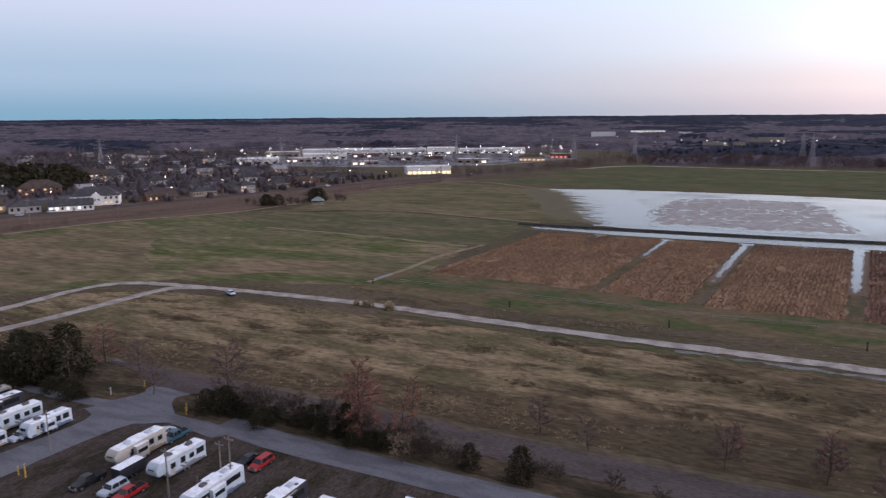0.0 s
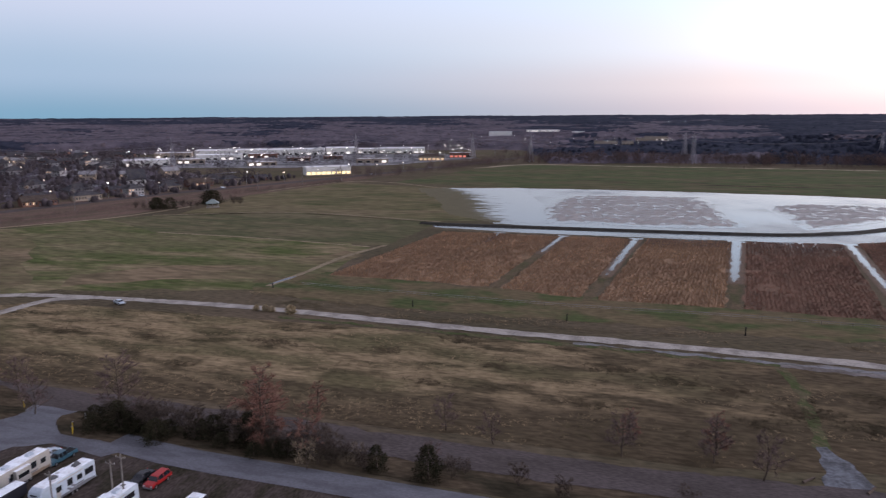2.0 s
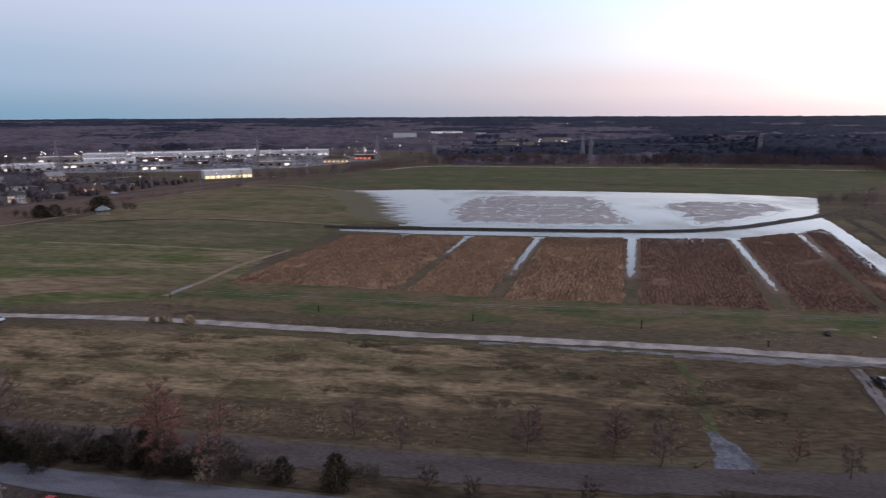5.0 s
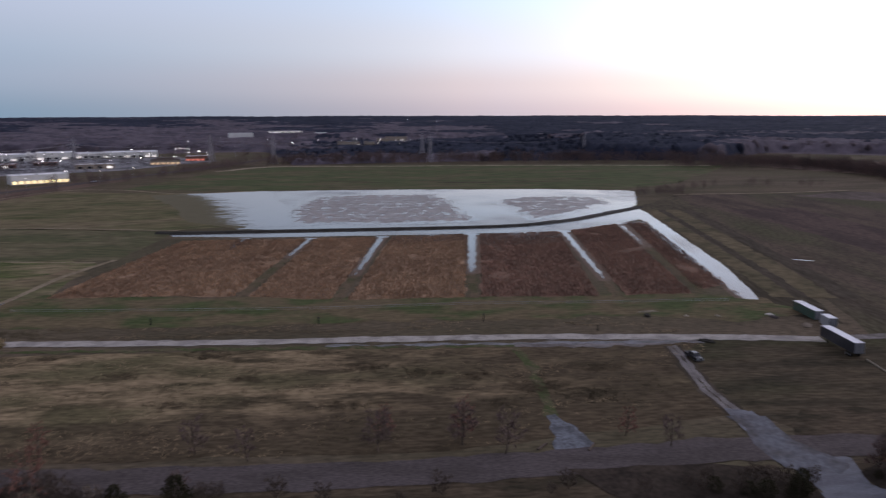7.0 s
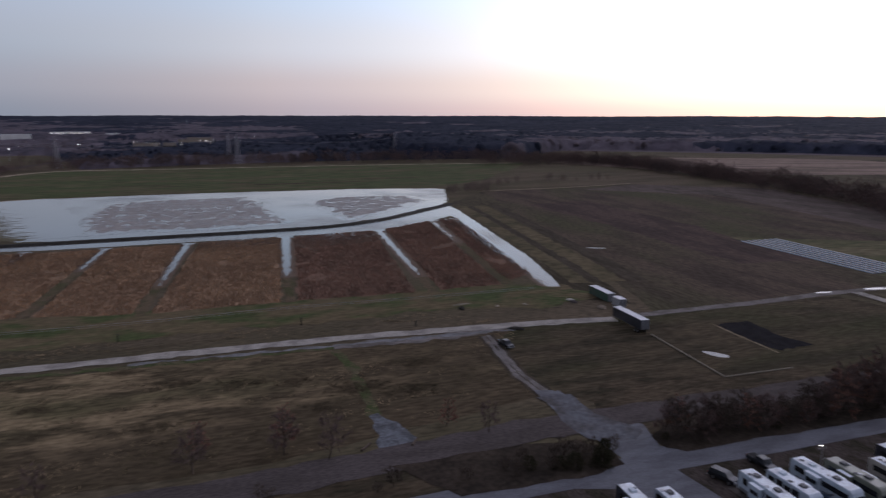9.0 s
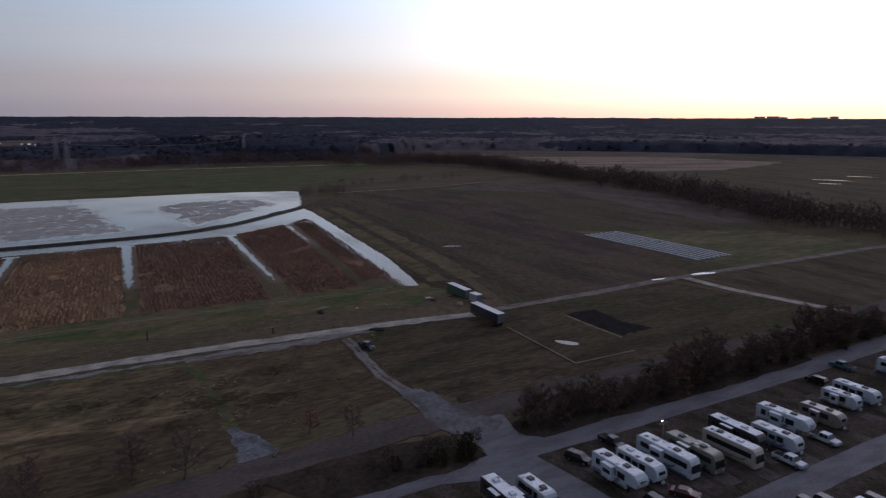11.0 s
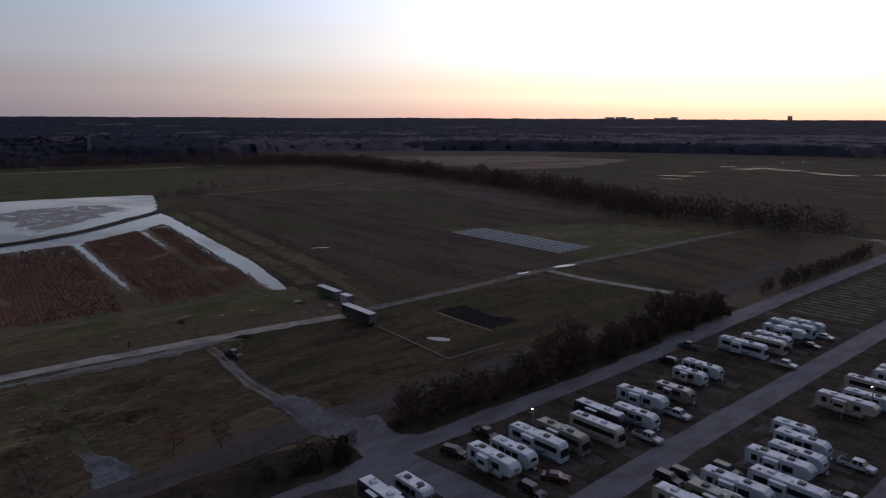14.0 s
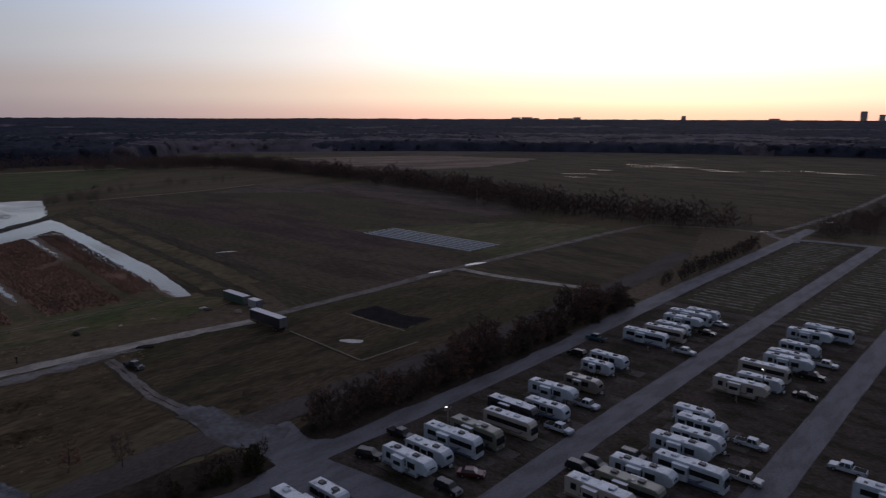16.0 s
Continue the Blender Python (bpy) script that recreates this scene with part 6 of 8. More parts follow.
LOT_EAST = [("pw", 112.2, 70.6, 0), ("pw", 125.7, 72.6, 0), ("pw", 172, 71.2, 0), ("cw", 202.7, 73.6, 0), ("ck", 192, 73, 0), ("sd", 152.6, 91, 180), ("pt", 167, 93.5, 180), ("pw", 130.1, 40.8, 0),
            ("ps", 116.5, 37.4, 0), ("ck", 161.3, 40, 0), ("pb", 174.9, 42, 0), ("pw", 185.5, 41.8, 0), ("pw", 131.6, 25.4, 180), ("cm", 87.7, 72.4, 30), ("sd", 81.4, 72, 0), ("sd", 104.3, 58.5, 0)]
LOT_WEST = [("sd", 101.3, 59.6, 0), ("sd", 111.3, 54.8, 0), ("sd", 80.6, 89.8, 20), ("pb", 90.2, 91.6, 0), ("sr", -77.1, 88.2, 0), ("ck", -80.2, 88.2, 0), ("sw", -93.5, 71.4, 0), ("pr", -90, 71.6, 0),
            ("pb", -99.4, 71.4, 0), ("pt", -98.9, 89.9, 0), ("cw", -102.1, 90, 0), ("sw", -125.6, 77.8, 0), ("cw", -165.5, 179.0, 65), ("pb", 73.4, 165, 10)]
for row in (LOT_EAST, LOT_WEST):
    for key, a, b, turn in row:
        park_at(CARS, key, a, b, FACE + turn, 0.05 if key != "cw" or b < 150 else 0.1)

# enclosed dark cargo trailer beside the beige fifth wheel
def cargo_trailer(a, b):
    root = tagged(new("cargo_trailer"), "dark enclosed cargo trailer with a pale roof", "trailer")
    plain("body", root, M["dark_paint"], -1.1, 1.1, -2.6, 2.6, 0.5, 2.4, bevel=0.06)
    plain("roof", root, M["membrane"], -1.06, 1.06, -2.56, 2.56, 2.38, 2.44)
    plain("ramp_door", root, M["trim"], -0.95, 0.95, -2.64, -2.58, 0.55, 2.25)
    for s in (-1, 1):
        for k in range(2):
            wheel(root, s * 1.0, -0.5 + 0.8 * k, 0.34, 0.22)
    root.matrix_basis = Matrix.Translation(ab(a, b, 0.05)) @ Matrix.Rotation(radians(FACE), 4, "Z")


cargo_trailer(-95.6, 76.3)

# ---- buildings and the town beyond the highway ----
M.update({
    "brick": material("red_brown_brick", (0.20, 0.11, 0.085), 0.9, 0.2, 0.3, fine=4.0),
    "siding": material("pale_siding", (0.36, 0.35, 0.345), 0.8, 0.1, 0.3, fine=3.0),
    "siding_tan": material("tan_siding", (0.34, 0.28, 0.22), 0.85, 0.12, 0.3, fine=3.0),
    "shingle": material("dark_grey_shingle", (0.055, 0.055, 0.062), 0.9, 0.25, 0.3, (0.075, 0.07, 0.07), 3.0),
    "shingle_brown": material("brown_shingle", (0.085, 0.066, 0.055), 0.9, 0.25, 0.3, fine=3.0),
    "pale_shingle": material("pale_grey_shingle", (0.24, 0.235, 0.245), 0.85, 0.2, 0.3, fine=3.0),
    "flat_roof": material("pale_flat_roof", (0.72, 0.72, 0.74), 0.85, 0.15, 0.05, (0.55, 0.55, 0.58), 0.5),
    "stucco": material("white_stucco", (0.70, 0.69, 0.66), 0.85, 0.08, 0.1, fine=1.0),
    "lit_warm": material("warm_lit_window", (0.5, 0.4, 0.25), 0.4, 0.1, 0.5, emit=((1.0, 0.66, 0.36), 0.8)),
    "lit_white": material("white_lit_window", (0.5, 0.5, 0.5), 0.4, 0.1, 0.5, emit=((1.0, 0.95, 0.85), 1.7)),
    "lit_yellow": material("yellow_lit_front", (0.6, 0.5, 0.25), 0.4, 0.1, 0.5, emit=((1.0, 0.78, 0.36), 2.2)),
    "lit_red": material("red_lit_sign", (0.5, 0.1, 0.08), 0.4, 0.1, 0.5, emit=((1.0, 0.30, 0.2), 0.9)),
    "bulb": material("street_lamp_glow", (0.8, 0.8, 0.8), 0.4, 0.05, 1.0, emit=((1.0, 0.93, 0.80), 16.0)),
    "bulb_warm": material("warm_lamp_glow", (0.8, 0.7, 0.5), 0.4, 0.05, 1.0, emit=((1.0, 0.82, 0.58), 7.0)),
    "town_twigs": material("grey_winter_twigs", (0.088, 0.072, 0.072), 0.9, 0.2, 0.02, (0.060, 0.050, 0.054), 0.3, island=0.3, leafy=0.6),
    "pole": material("weathered_pole", (0.20, 0.18, 0.165), 0.85, 0.2, 1.0),
    "lot": material("pale_parking_lot", (0.24, 0.235, 0.24), 0.9, 0.3, 0.03, (0.11, 0.11, 0.115), 0.25),
    "white_roof": material("white_metal_roof", (0.62, 0.63, 0.65), 0.5, 0.1, 0.2),
})


def gable(w, d, z, rise_, eave=0.5, thick=0.25):
    """A gable roof with its ridge along x."""
    x, y = w / 2 + eave, d / 2 + eave
    low = z - rise_ * eave / (d / 2)
    return profile([(-y, low), (0, z + rise_), (y, low), (y, low + thick), (0, z + rise_ + thick), (-y, low + thick)], -x, x)


def hip(w, d, z, rise_, eave=0.6):
    bm = bmesh.new()
    x, y, r = w / 2 + eave, d / 2 + eave, max(w / 2 - d / 2, w * 0.1)
    low = [bm.verts.new(p) for p in ((-x, -y, z), (x, -y, z), (x, y, z), (-x, y, z))]
    top = [bm.verts.new((-r, 0, z + rise_)), bm.verts.new((r, 0, z + rise_))]
    for f in ((low[0], low[1], top[1], top[0]), (low[2], low[3], top[0], top[1]), (low[1], low[2], top[1]), (low[3], low[0], top[0]), tuple(low[::-1])):
        bm.faces.new(f)
    bmesh.ops.recalc_face_normals(bm, faces=bm.faces[:])
    return bm


def building(name, label, w, d, h, roof, wall_mat, roof_mat, storeys=1, bays=5, lit=0.3, lit_mat=None, seed=0, front_door=True, category="house", shop=False, chimney=False, rise_=None):
    """A building whose front looks to -y: walls, roof, windows with frames, door."""
    rng = random.Random(seed)
    root = tagged(new(name), label, category, "buildings beyond the highway")
    bm = box(bmesh.new(), -w / 2, w / 2, -d / 2, d / 2, -0.3, h)
    part("wall", bm, wall_mat, root)
    rise_ = rise_ or d * 0.28
    if roof == "gable":
        part("roof", gable(w, d, h, rise_), roof_mat, root)
        for s in (-1, 1):
            part("gable_end", profile([(-d / 2, h), (d / 2, h), (0, h + rise_)], *sorted((s * (w / 2 - 0.2), s * w / 2))), wall_mat, root)
    elif roof == "hip":
        part("roof", hip(w, d, h, rise_), roof_mat, root)
    else:
        part("roof", box(bmesh.new(), -w / 2 - 0.15, w / 2 + 0.15, -d / 2 - 0.15, d / 2 + 0.15, h, h + 0.25), roof_mat, root)
        bm = bmesh.new()
        for b in ((-w / 2 - 0.2, w / 2 + 0.2, -d / 2 - 0.2, -d / 2 + 0.1), (-w / 2 - 0.2, w / 2 + 0.2, d / 2 - 0.1, d / 2 + 0.2), (-w / 2 - 0.2, -w / 2 + 0.1, -d / 2 + 0.1, d / 2 - 0.1), (w / 2 - 0.1, w / 2 + 0.2, -d / 2 + 0.1, d / 2 - 0.1)):
            box(bm, *b, h - 0.2, h + 0.7)
        part("parapet", bm, wall_mat, root)
        for k in range(max(2, int(w / 25))):
            x, y = rng.uniform(-w / 2 + 3, w / 2 - 3), rng.uniform(-d / 4, d / 4)
            plain("roof_unit", root, M["steel"], x - 1.2, x + 1.2, y - 0.9, y + 0.9, h + 0.2, h + 1.5)
    lit_mat = lit_mat or M["lit_warm"]
    tall = h / storeys
    for s in range(storeys):
        for k in range(bays):
            x = -w / 2 + w * (k + 0.5) / bays
            if front_door and s == 0 and k == bays // 2:
                door = plain("door", root, M["trim"], x - 0.6, x + 0.6, -d / 2 - 0.06, -d / 2 + 0.05, 0.0, min(2.3, tall - 0.4))
                continue
            ww, zb, zt = (min(w / bays * 0.62, 5), 0.6, min(3.0, tall - 0.8)) if shop else (min(w / bays * 0.42, 1.5), s * tall + tall * 0.33, s * tall + tall * 0.8)
            frame_ = plain("window", root, M["siding"], x - ww / 2 - 0.1, x + ww / 2 + 0.1, -d / 2 - 0.05, -d / 2 + 0.05, zb - 0.1, zt + 0.1)
            plain("pane", frame_, lit_mat if rng.random() < lit else M["glass"], x - ww / 2, x + ww / 2, -d / 2 - 0.08, -d / 2, zb, zt)
    if chimney:
        plain("chimney", root, M["brick"], w * 0.22, w * 0.22 + 0.9, -0.4, 0.4, h, h + rise_ + 1.0)
    return root


def stand(root, x, y, turn, scale=1.0):
    root.matrix_basis = Matrix.Translation((x, y, rise(x, y))) @ Matrix.Rotation(radians(turn), 4, "Z") @ Matrix.Scale(scale, 4)
    return root


HWY = 47.0
# along the highway
stand(building("hall", "white two-storey hall with a dark hipped roof and gabled entrance", 31, 18, 6.4, "hip", M["stucco"], M["shingle"], 2, 9, 0.15, seed=3, category="building", rise_=6), -243, 492, 20)
def entrance(x, y, turn, size=1.0):
    root = tagged(new("entrance_gable"), "white gabled entrance front with small windows", "building")
    plain("wall", root, M["stucco"], -5, 5, -1.5, 1.5, -0.2, 8.2)
    part("gable_end", _front_gable(5, 8.2, 12.5, 1.5), M["stucco"], root)
    for k in range(3):
        f = plain("window", root, M["trim"], -3.6 + 2.8 * k, -2.2 + 2.8 * k, -1.56, -1.45, 4.6, 6.6)
        plain("pane", f, M["glass"], -3.5 + 2.8 * k, -2.3 + 2.8 * k, -1.6, -1.5, 4.7, 6.5)
    stand(root, x, y, turn, size)


def _front_gable(half, z0, z1, deep):
    bm = bmesh.new()
    a = [bm.verts.new(p) for p in ((-half - 0.5, -deep, z0), (half + 0.5, -deep, z0), (0, -deep, z1))]
    b = [bm.verts.new(p) for p in ((-half - 0.5, deep + 6, z0), (half + 0.5, deep + 6, z0), (0, deep + 6, z1))]
    bm.faces.new(a); bm.faces.new(b[::-1])
    for k in range(3):
        n = (k + 1) % 3
        bm.faces.new((a[n], a[k], b[k], b[n]))
    bmesh.ops.recalc_face_normals(bm, faces=bm.faces[:])
    return bm


entrance(-239.0, 483.0, 20, 0.72)
stand(building("long_shop", "low white shop with a dark roof and lit front", 26, 14, 3.6, "gable", M["stucco"], M["shingle"], 1, 8, 0.3, M["lit_white"], 4, category="shop", rise_=3.5), -244, 460, 25)
stand(building("shop", "small blue-roofed shop beside the highway", 18, 14, 4.2, "hip", M["siding"], M["shingle"], 1, 5, 0.3, M["lit_white"], 5, category="shop", rise_=4), -270, 452, 30)
stand(building("shop", "cream shop with brown roof beside the highway", 22, 16, 4.5, "gable", M["siding_tan"], M["shingle_brown"], 1, 6, 0.3, seed=6, category="shop"), -296, 452, 30)
stand(building("lodge", "dark-roofed lodge behind trees", 30, 18, 6, "hip", M["brick"], M["shingle_brown"], 2, 7, 0.2, seed=7, category="building", rise_=6), -318, 555, 25)
stand(building("inn", "pale two-storey inn with lit eaves", 46, 16, 7, "gable", M["siding_tan"], M["shingle_brown"], 2, 11, 0.35, M["lit_white"], 8, category="building", rise_=4), -338, 672, 20)
stand(building("filling_station", "brightly lit yellow-white station building", 46, 18, 7.5, "flat", M["stucco"], M["flat_roof"], 1, 9, 0.95, M["lit_yellow"], 9, category="shop", shop=True, front_door=False), -14, 733, 12)
stand(building("church", "small white church with a steep roof", 14, 20, 6, "gable", M["stucco"], M["shingle"], 1, 3, 0.1, seed=10, category="church", rise_=8), -178, 648, 20)

HOUSE = [
    building("house", "brick house with a dark gable roof and lit windows", 17, 10, 3.4, "gable", M["brick"], M["shingle"], 1, 6, 0.35, seed=11, chimney=True),
    building("house", "tan two-storey house with a pale grey gable roof", 14, 10, 5.4, "gable", M["siding_tan"], M["pale_shingle"], 2, 5, 0.25, seed=12, chimney=True),
    building("house", "pale house with a dark hipped roof", 16, 12, 3.6, "hip", M["siding"], M["shingle"], 1, 5, 0.3, seed=13, rise_=4),
    building("house", "pale two-storey house with a dark hipped roof", 15, 12, 5.8, "hip", M["siding"], M["shingle"], 2, 5, 0.3, seed=14, rise_=4.5),
    building("shop", "low brick shop row with a warm lit front", 26, 14, 4.4, "gable", M["brick"], M["shingle_brown"], 1, 11, 0.3, seed=15, category="shop"),
    building("shop", "low tan shop row with a dim lit front", 22, 13, 4.6, "hip", M["siding_tan"], M["shingle"], 1, 9, 0.25, M["lit_white"], seed=16, category="shop"),
]
first = set()


def settle(kind, x, y, turn, scale=1.0):
    src = HOUSE[kind]
    m = Matrix.Translation((x, y, rise(x, y))) @ Matrix.Rotation(radians(turn), 4, "Z") @ Matrix.Scale(scale, 4)
    if kind in first:
        ob = copy_thing(src, Matrix.Identity(4))
        ob.matrix_basis = m
    else:
        first.add(kind)
        src.matrix_basis = m


for k, (kind, x, y) in enumerate([(4, -206, 512), (5, -184, 540), (0, -222, 545), (3, -160, 572), (0, -178, 590), (5, -140, 598), (4, -122, 628), (0, -150, 640), (5, -100, 655), (2, -120, 680), (0, -76, 678)]):
    settle(kind, x, y, HWY - 12 + (k * 29) % 9, 0.82)
rng = random.Random(77)
SUBURB = [(-310, 480), (-580, 760), (-660, 1180), (-330, 1200), (-250, 900), (-150, 760), (-105, 700), (-200, 560)]
spots = []
tries = 0
while len(spots) < 57 and tries < 4000:
    tries += 1
    x, y = rng.uniform(-660, -90), rng.uniform(480, 1200)
    if inside(np.array([x]), np.array([y]), SUBURB)[0] and all(math.hypot(x - u, y - v) > 26 for u, v in spots + [(-318, 555), (-338, 672), (-178, 648), (-243, 492), (-222, 545), (-178, 590), (-150, 640), (-120, 680)]):
        spots.append((x, y))
        settle(rng.choice((0, 1, 2, 2, 3, 2)), x, y, rng.choice((HWY, HWY - 35, 10, -20)) + rng.uniform(-8, 8), rng.uniform(0.9, 1.2))

# shopping centre
for n, (x, y, w, d, h, turn, look_) in enumerate([(-236, 912, 52, 40, 8, 12, 0), (-190, 940, 34, 26, 6, 10, 1), (-165, 1010, 60, 34, 8, 6, 0), (-110, 1040, 40, 30, 7, 3, 2), (-66, 1115, 84, 46, 10, 0, 0), (2, 1128, 48, 46, 11, 0, 0), (44, 1135, 32, 40, 8, -4, 0),
                                             (98, 1128, 72, 44, 9, -6, 0), (-165, 1125, 104, 50, 9, 4, 0), (-240, 1075, 50, 36, 8, 8, 1), (-95, 880, 34, 20, 5, 10, 1), (-55, 960, 30, 20, 5, 0, 2), (40, 900, 40, 20, 6, -4, 1), (-10, 985, 26, 18, 5, 0, 2)]):
    wall = (M["stucco"], M["siding_tan"], M["brick"])[look_]
    words = ("white store with pale flat roof and lit front", "tan store with pale flat roof and lit front", "brick store with pale flat roof and lit front")[look_]
    stand(building("store", words, w, d, h * 0.8, "flat", wall, M["flat_roof"], 1, max(4, int(w / 9)), 0.22, M["lit_white"], 21 + n, category="shop", shop=True, front_door=False), x, y, turn)
stand(building("restaurant", "small restaurant with warm red lit front", 30, 18, 6, "flat", M["brick"], M["flat_roof"], 1, 5, 0.9, M["lit_red"], 30, category="shop", shop=True, front_door=False), 168, 985, -10)
stand(building("restaurant", "low restaurant with warm lit windows", 34, 18, 5.5, "hip", M["siding_tan"], M["shingle_brown"], 1, 6, 0.9, M["lit_warm"], 31, category="shop", shop=True, front_door=False, rise_=3), 120, 930, -8)
entrance(-30, 1088, 0)
patch("parking_lot", [(-270, 870), (-60, 830), (60, 850), (190, 960), (150, 1090), (-300, 1090)], 0.05, M["lot"], "grey parking lot of the shopping centre", "parking lot", 20, 2)
# the town farther off
for n, (x, y, w, h, m) in enumerate([(579, 1985, 92, 11, "lit_white"), (409, 1784, 84, 17, "lit_white"), (607, 1757, 44, 16, "lit_white"), (505, 1300, 60, 9, "lit_white"), (545, 1290, 30, 9, "lit_red"), (640, 1420, 60, 10, "lit_warm"), (700, 1500, 70, 10, "lit_white")]):
    stand(building("warehouse", ("wide pale warehouse with a lit front among woods" if n < 3 else "wide drab warehouse among woods"), w * (1.0 if n == 0 else 0.7), 30, h * (1.0 if n == 0 else 0.8), "flat", M["stucco"] if n < 3 else M["siding_tan"], M["flat_roof"] if n < 3 else M["shingle"], 2 if n == 0 else 1, 24 if n == 0 else int(w / 10), 0.9 if n == 0 else 0.25, M[m], 50 + n, category="building", shop=n > 0, front_door=False), x, y, -math.degrees(math.atan2(x, y)))
# towers on the skyline, their concrete lightened in place of haze
M["haze_concrete"] = material("haze_paled_concrete", (0.45, 0.40, 0.38), 0.9, 0.1, 0.02)
for n, (bearing, w, h) in enumerate([(79.7, 60, 24), (80.6, 70, 26), (81.3, 40, 22), (83.6, 90, 21), (84.5, 46, 27), (92.5, 26, 36), (98.8, 60, 21), (104.4, 34, 64), (105.5, 30, 46)]):
    x, y = 4650 * math.sin(radians(bearing)), 4650 * math.cos(radians(bearing))
    tower = building("office_tower", "distant grey office tower on the skyline", w, 30, h, "flat", M["haze_concrete"], M["flat_roof"], 3, 2, 0.0, seed=90 + n, front_door=False, category="tower")
    stand(tower, x, y, -bearing)


def street_lamp(label, tall, warm=False):
    root = tagged(new("street_lamp"), label, "lamp", "street lamps")
    bm = bmesh.new()
    bar(bm, (0, 0, 0), (0, 0, tall), 0.14, 0.08)
    part("pole", bm, M["steel"], root)
    bm = bmesh.new()
    bar(bm, (0, 0, tall), (0, -1.4, tall + 0.25), 0.06)
    part("arm", bm, M["steel"], root)
    plain("lamp_head", root, M["bulb_warm"] if warm else M["bulb"], -0.38, 0.38, -1.8, -1.2, tall + 0.1, tall + 0.4, bevel=0.08, label="glowing lamp head")
    return root


LAMPS = [street_lamp("tall steel street lamp, lit white", 11), street_lamp("steel street lamp, lit warm", 8, True)]
lamp_first = set()


def set_lamp(kind, x, y, scale=1.0):
    m = Matrix.Translation((x, y, rise(x, y))) @ Matrix.Rotation(-math.atan2(x, y), 4, "Z") @ Matrix.Scale(scale, 4)
    if kind in lamp_first:
        copy_thing(LAMPS[kind], Matrix.Identity(4)).matrix_basis = m
    else:
        lamp_first.add(kind)
        LAMPS[kind].matrix_basis = m


rng = random.Random(5)
for k in range(70):
    set_lamp(0, rng.uniform(-290, 190), rng.uniform(860, 1105), rng.uniform(0.9, 1.2))
for k in range(26):
    x, y = spots[k]
    set_lamp(1, x + 14, y - 14)
for k in range(12):
    f = k / 11
    set_lamp(1 if k % 3 else 0, -262 + 330 * f, 470 + 300 * f)
for k in range(16):
    b, r = radians(rng.uniform(9, 30)), rng.uniform(1250, 1650)
    set_lamp(0, r * math.sin(b), r * math.cos(b), 0.95)
for k in range(14):
    b, r = radians(rng.uniform(20, 26)), rng.uniform(1290, 1500)
    set_lamp(k % 2, r * math.sin(b), r * math.cos(b), 0.9)
for k in range(10):
    b, r = radians(rng.uniform(24, 31)), rng.uniform(2700, 3300)
    set_lamp(0, r * math.sin(b), r * math.cos(b), 1.3)
for x, y in ((605, 1140), (150, 1010), (230, 1040), (90, 1010), (20, 1000)):
    set_lamp(0, x, y, 1.4)


def far_cars():
    rng = np.random.default_rng(15)
    shape = bmesh.new()
    box(shape, -0.9, 0.9, -2.3, 2.3, 0.35, 0.95, 0.12)
    box(shape, -0.75, 0.75, -1.3, 0.9, 0.95, 1.5, 0.2)
    bmesh.ops.triangulate(shape, faces=shape.faces[:])
    shape.verts.index_update()
    v, f = np.array([p.co[:] for p in shape.verts]), np.array([[p.index for p in q.verts] for q in shape.faces])
    shape.free()
    rows = [(-250 + 2.9 * k, y + 0.25 * k) for y in (895, 935, 1010, 1060) for k in range(110) if rng.uniform() < 0.5]
    at = np.array([(x, y, 0.05) for x, y in rows])
    scatter("far_parked_cars", [(v, f)], at, np.ones(len(at)), material("mixed_car_paint", (0.34, 0.34, 0.36), 0.35, 0.1, 0.01, (0.10, 0.10, 0.12), island=0.85), "far parked cars of mixed colours", "car", 15)


far_cars()

for line in ([(-300, 520), (-240, 600), (-180, 690), (-110, 780)], [(-400, 600), (-330, 720), (-290, 900), (-300, 1100)], [(-330, 640), (-260, 660), (-170, 640)], [(-480, 720), (-380, 760), (-250, 760), (-150, 730)], [(-560, 900), (-430, 930), (-300, 910)]):
    road("town_street", line, 9, 0.08, M["lot"], "pale grey street among the houses", "road", 0.5, 10)
patch("town_ground", SUBURB, 0.03, M["woodfloor"], "dark leaf-strewn yards among the houses", "ground", 20, 6)


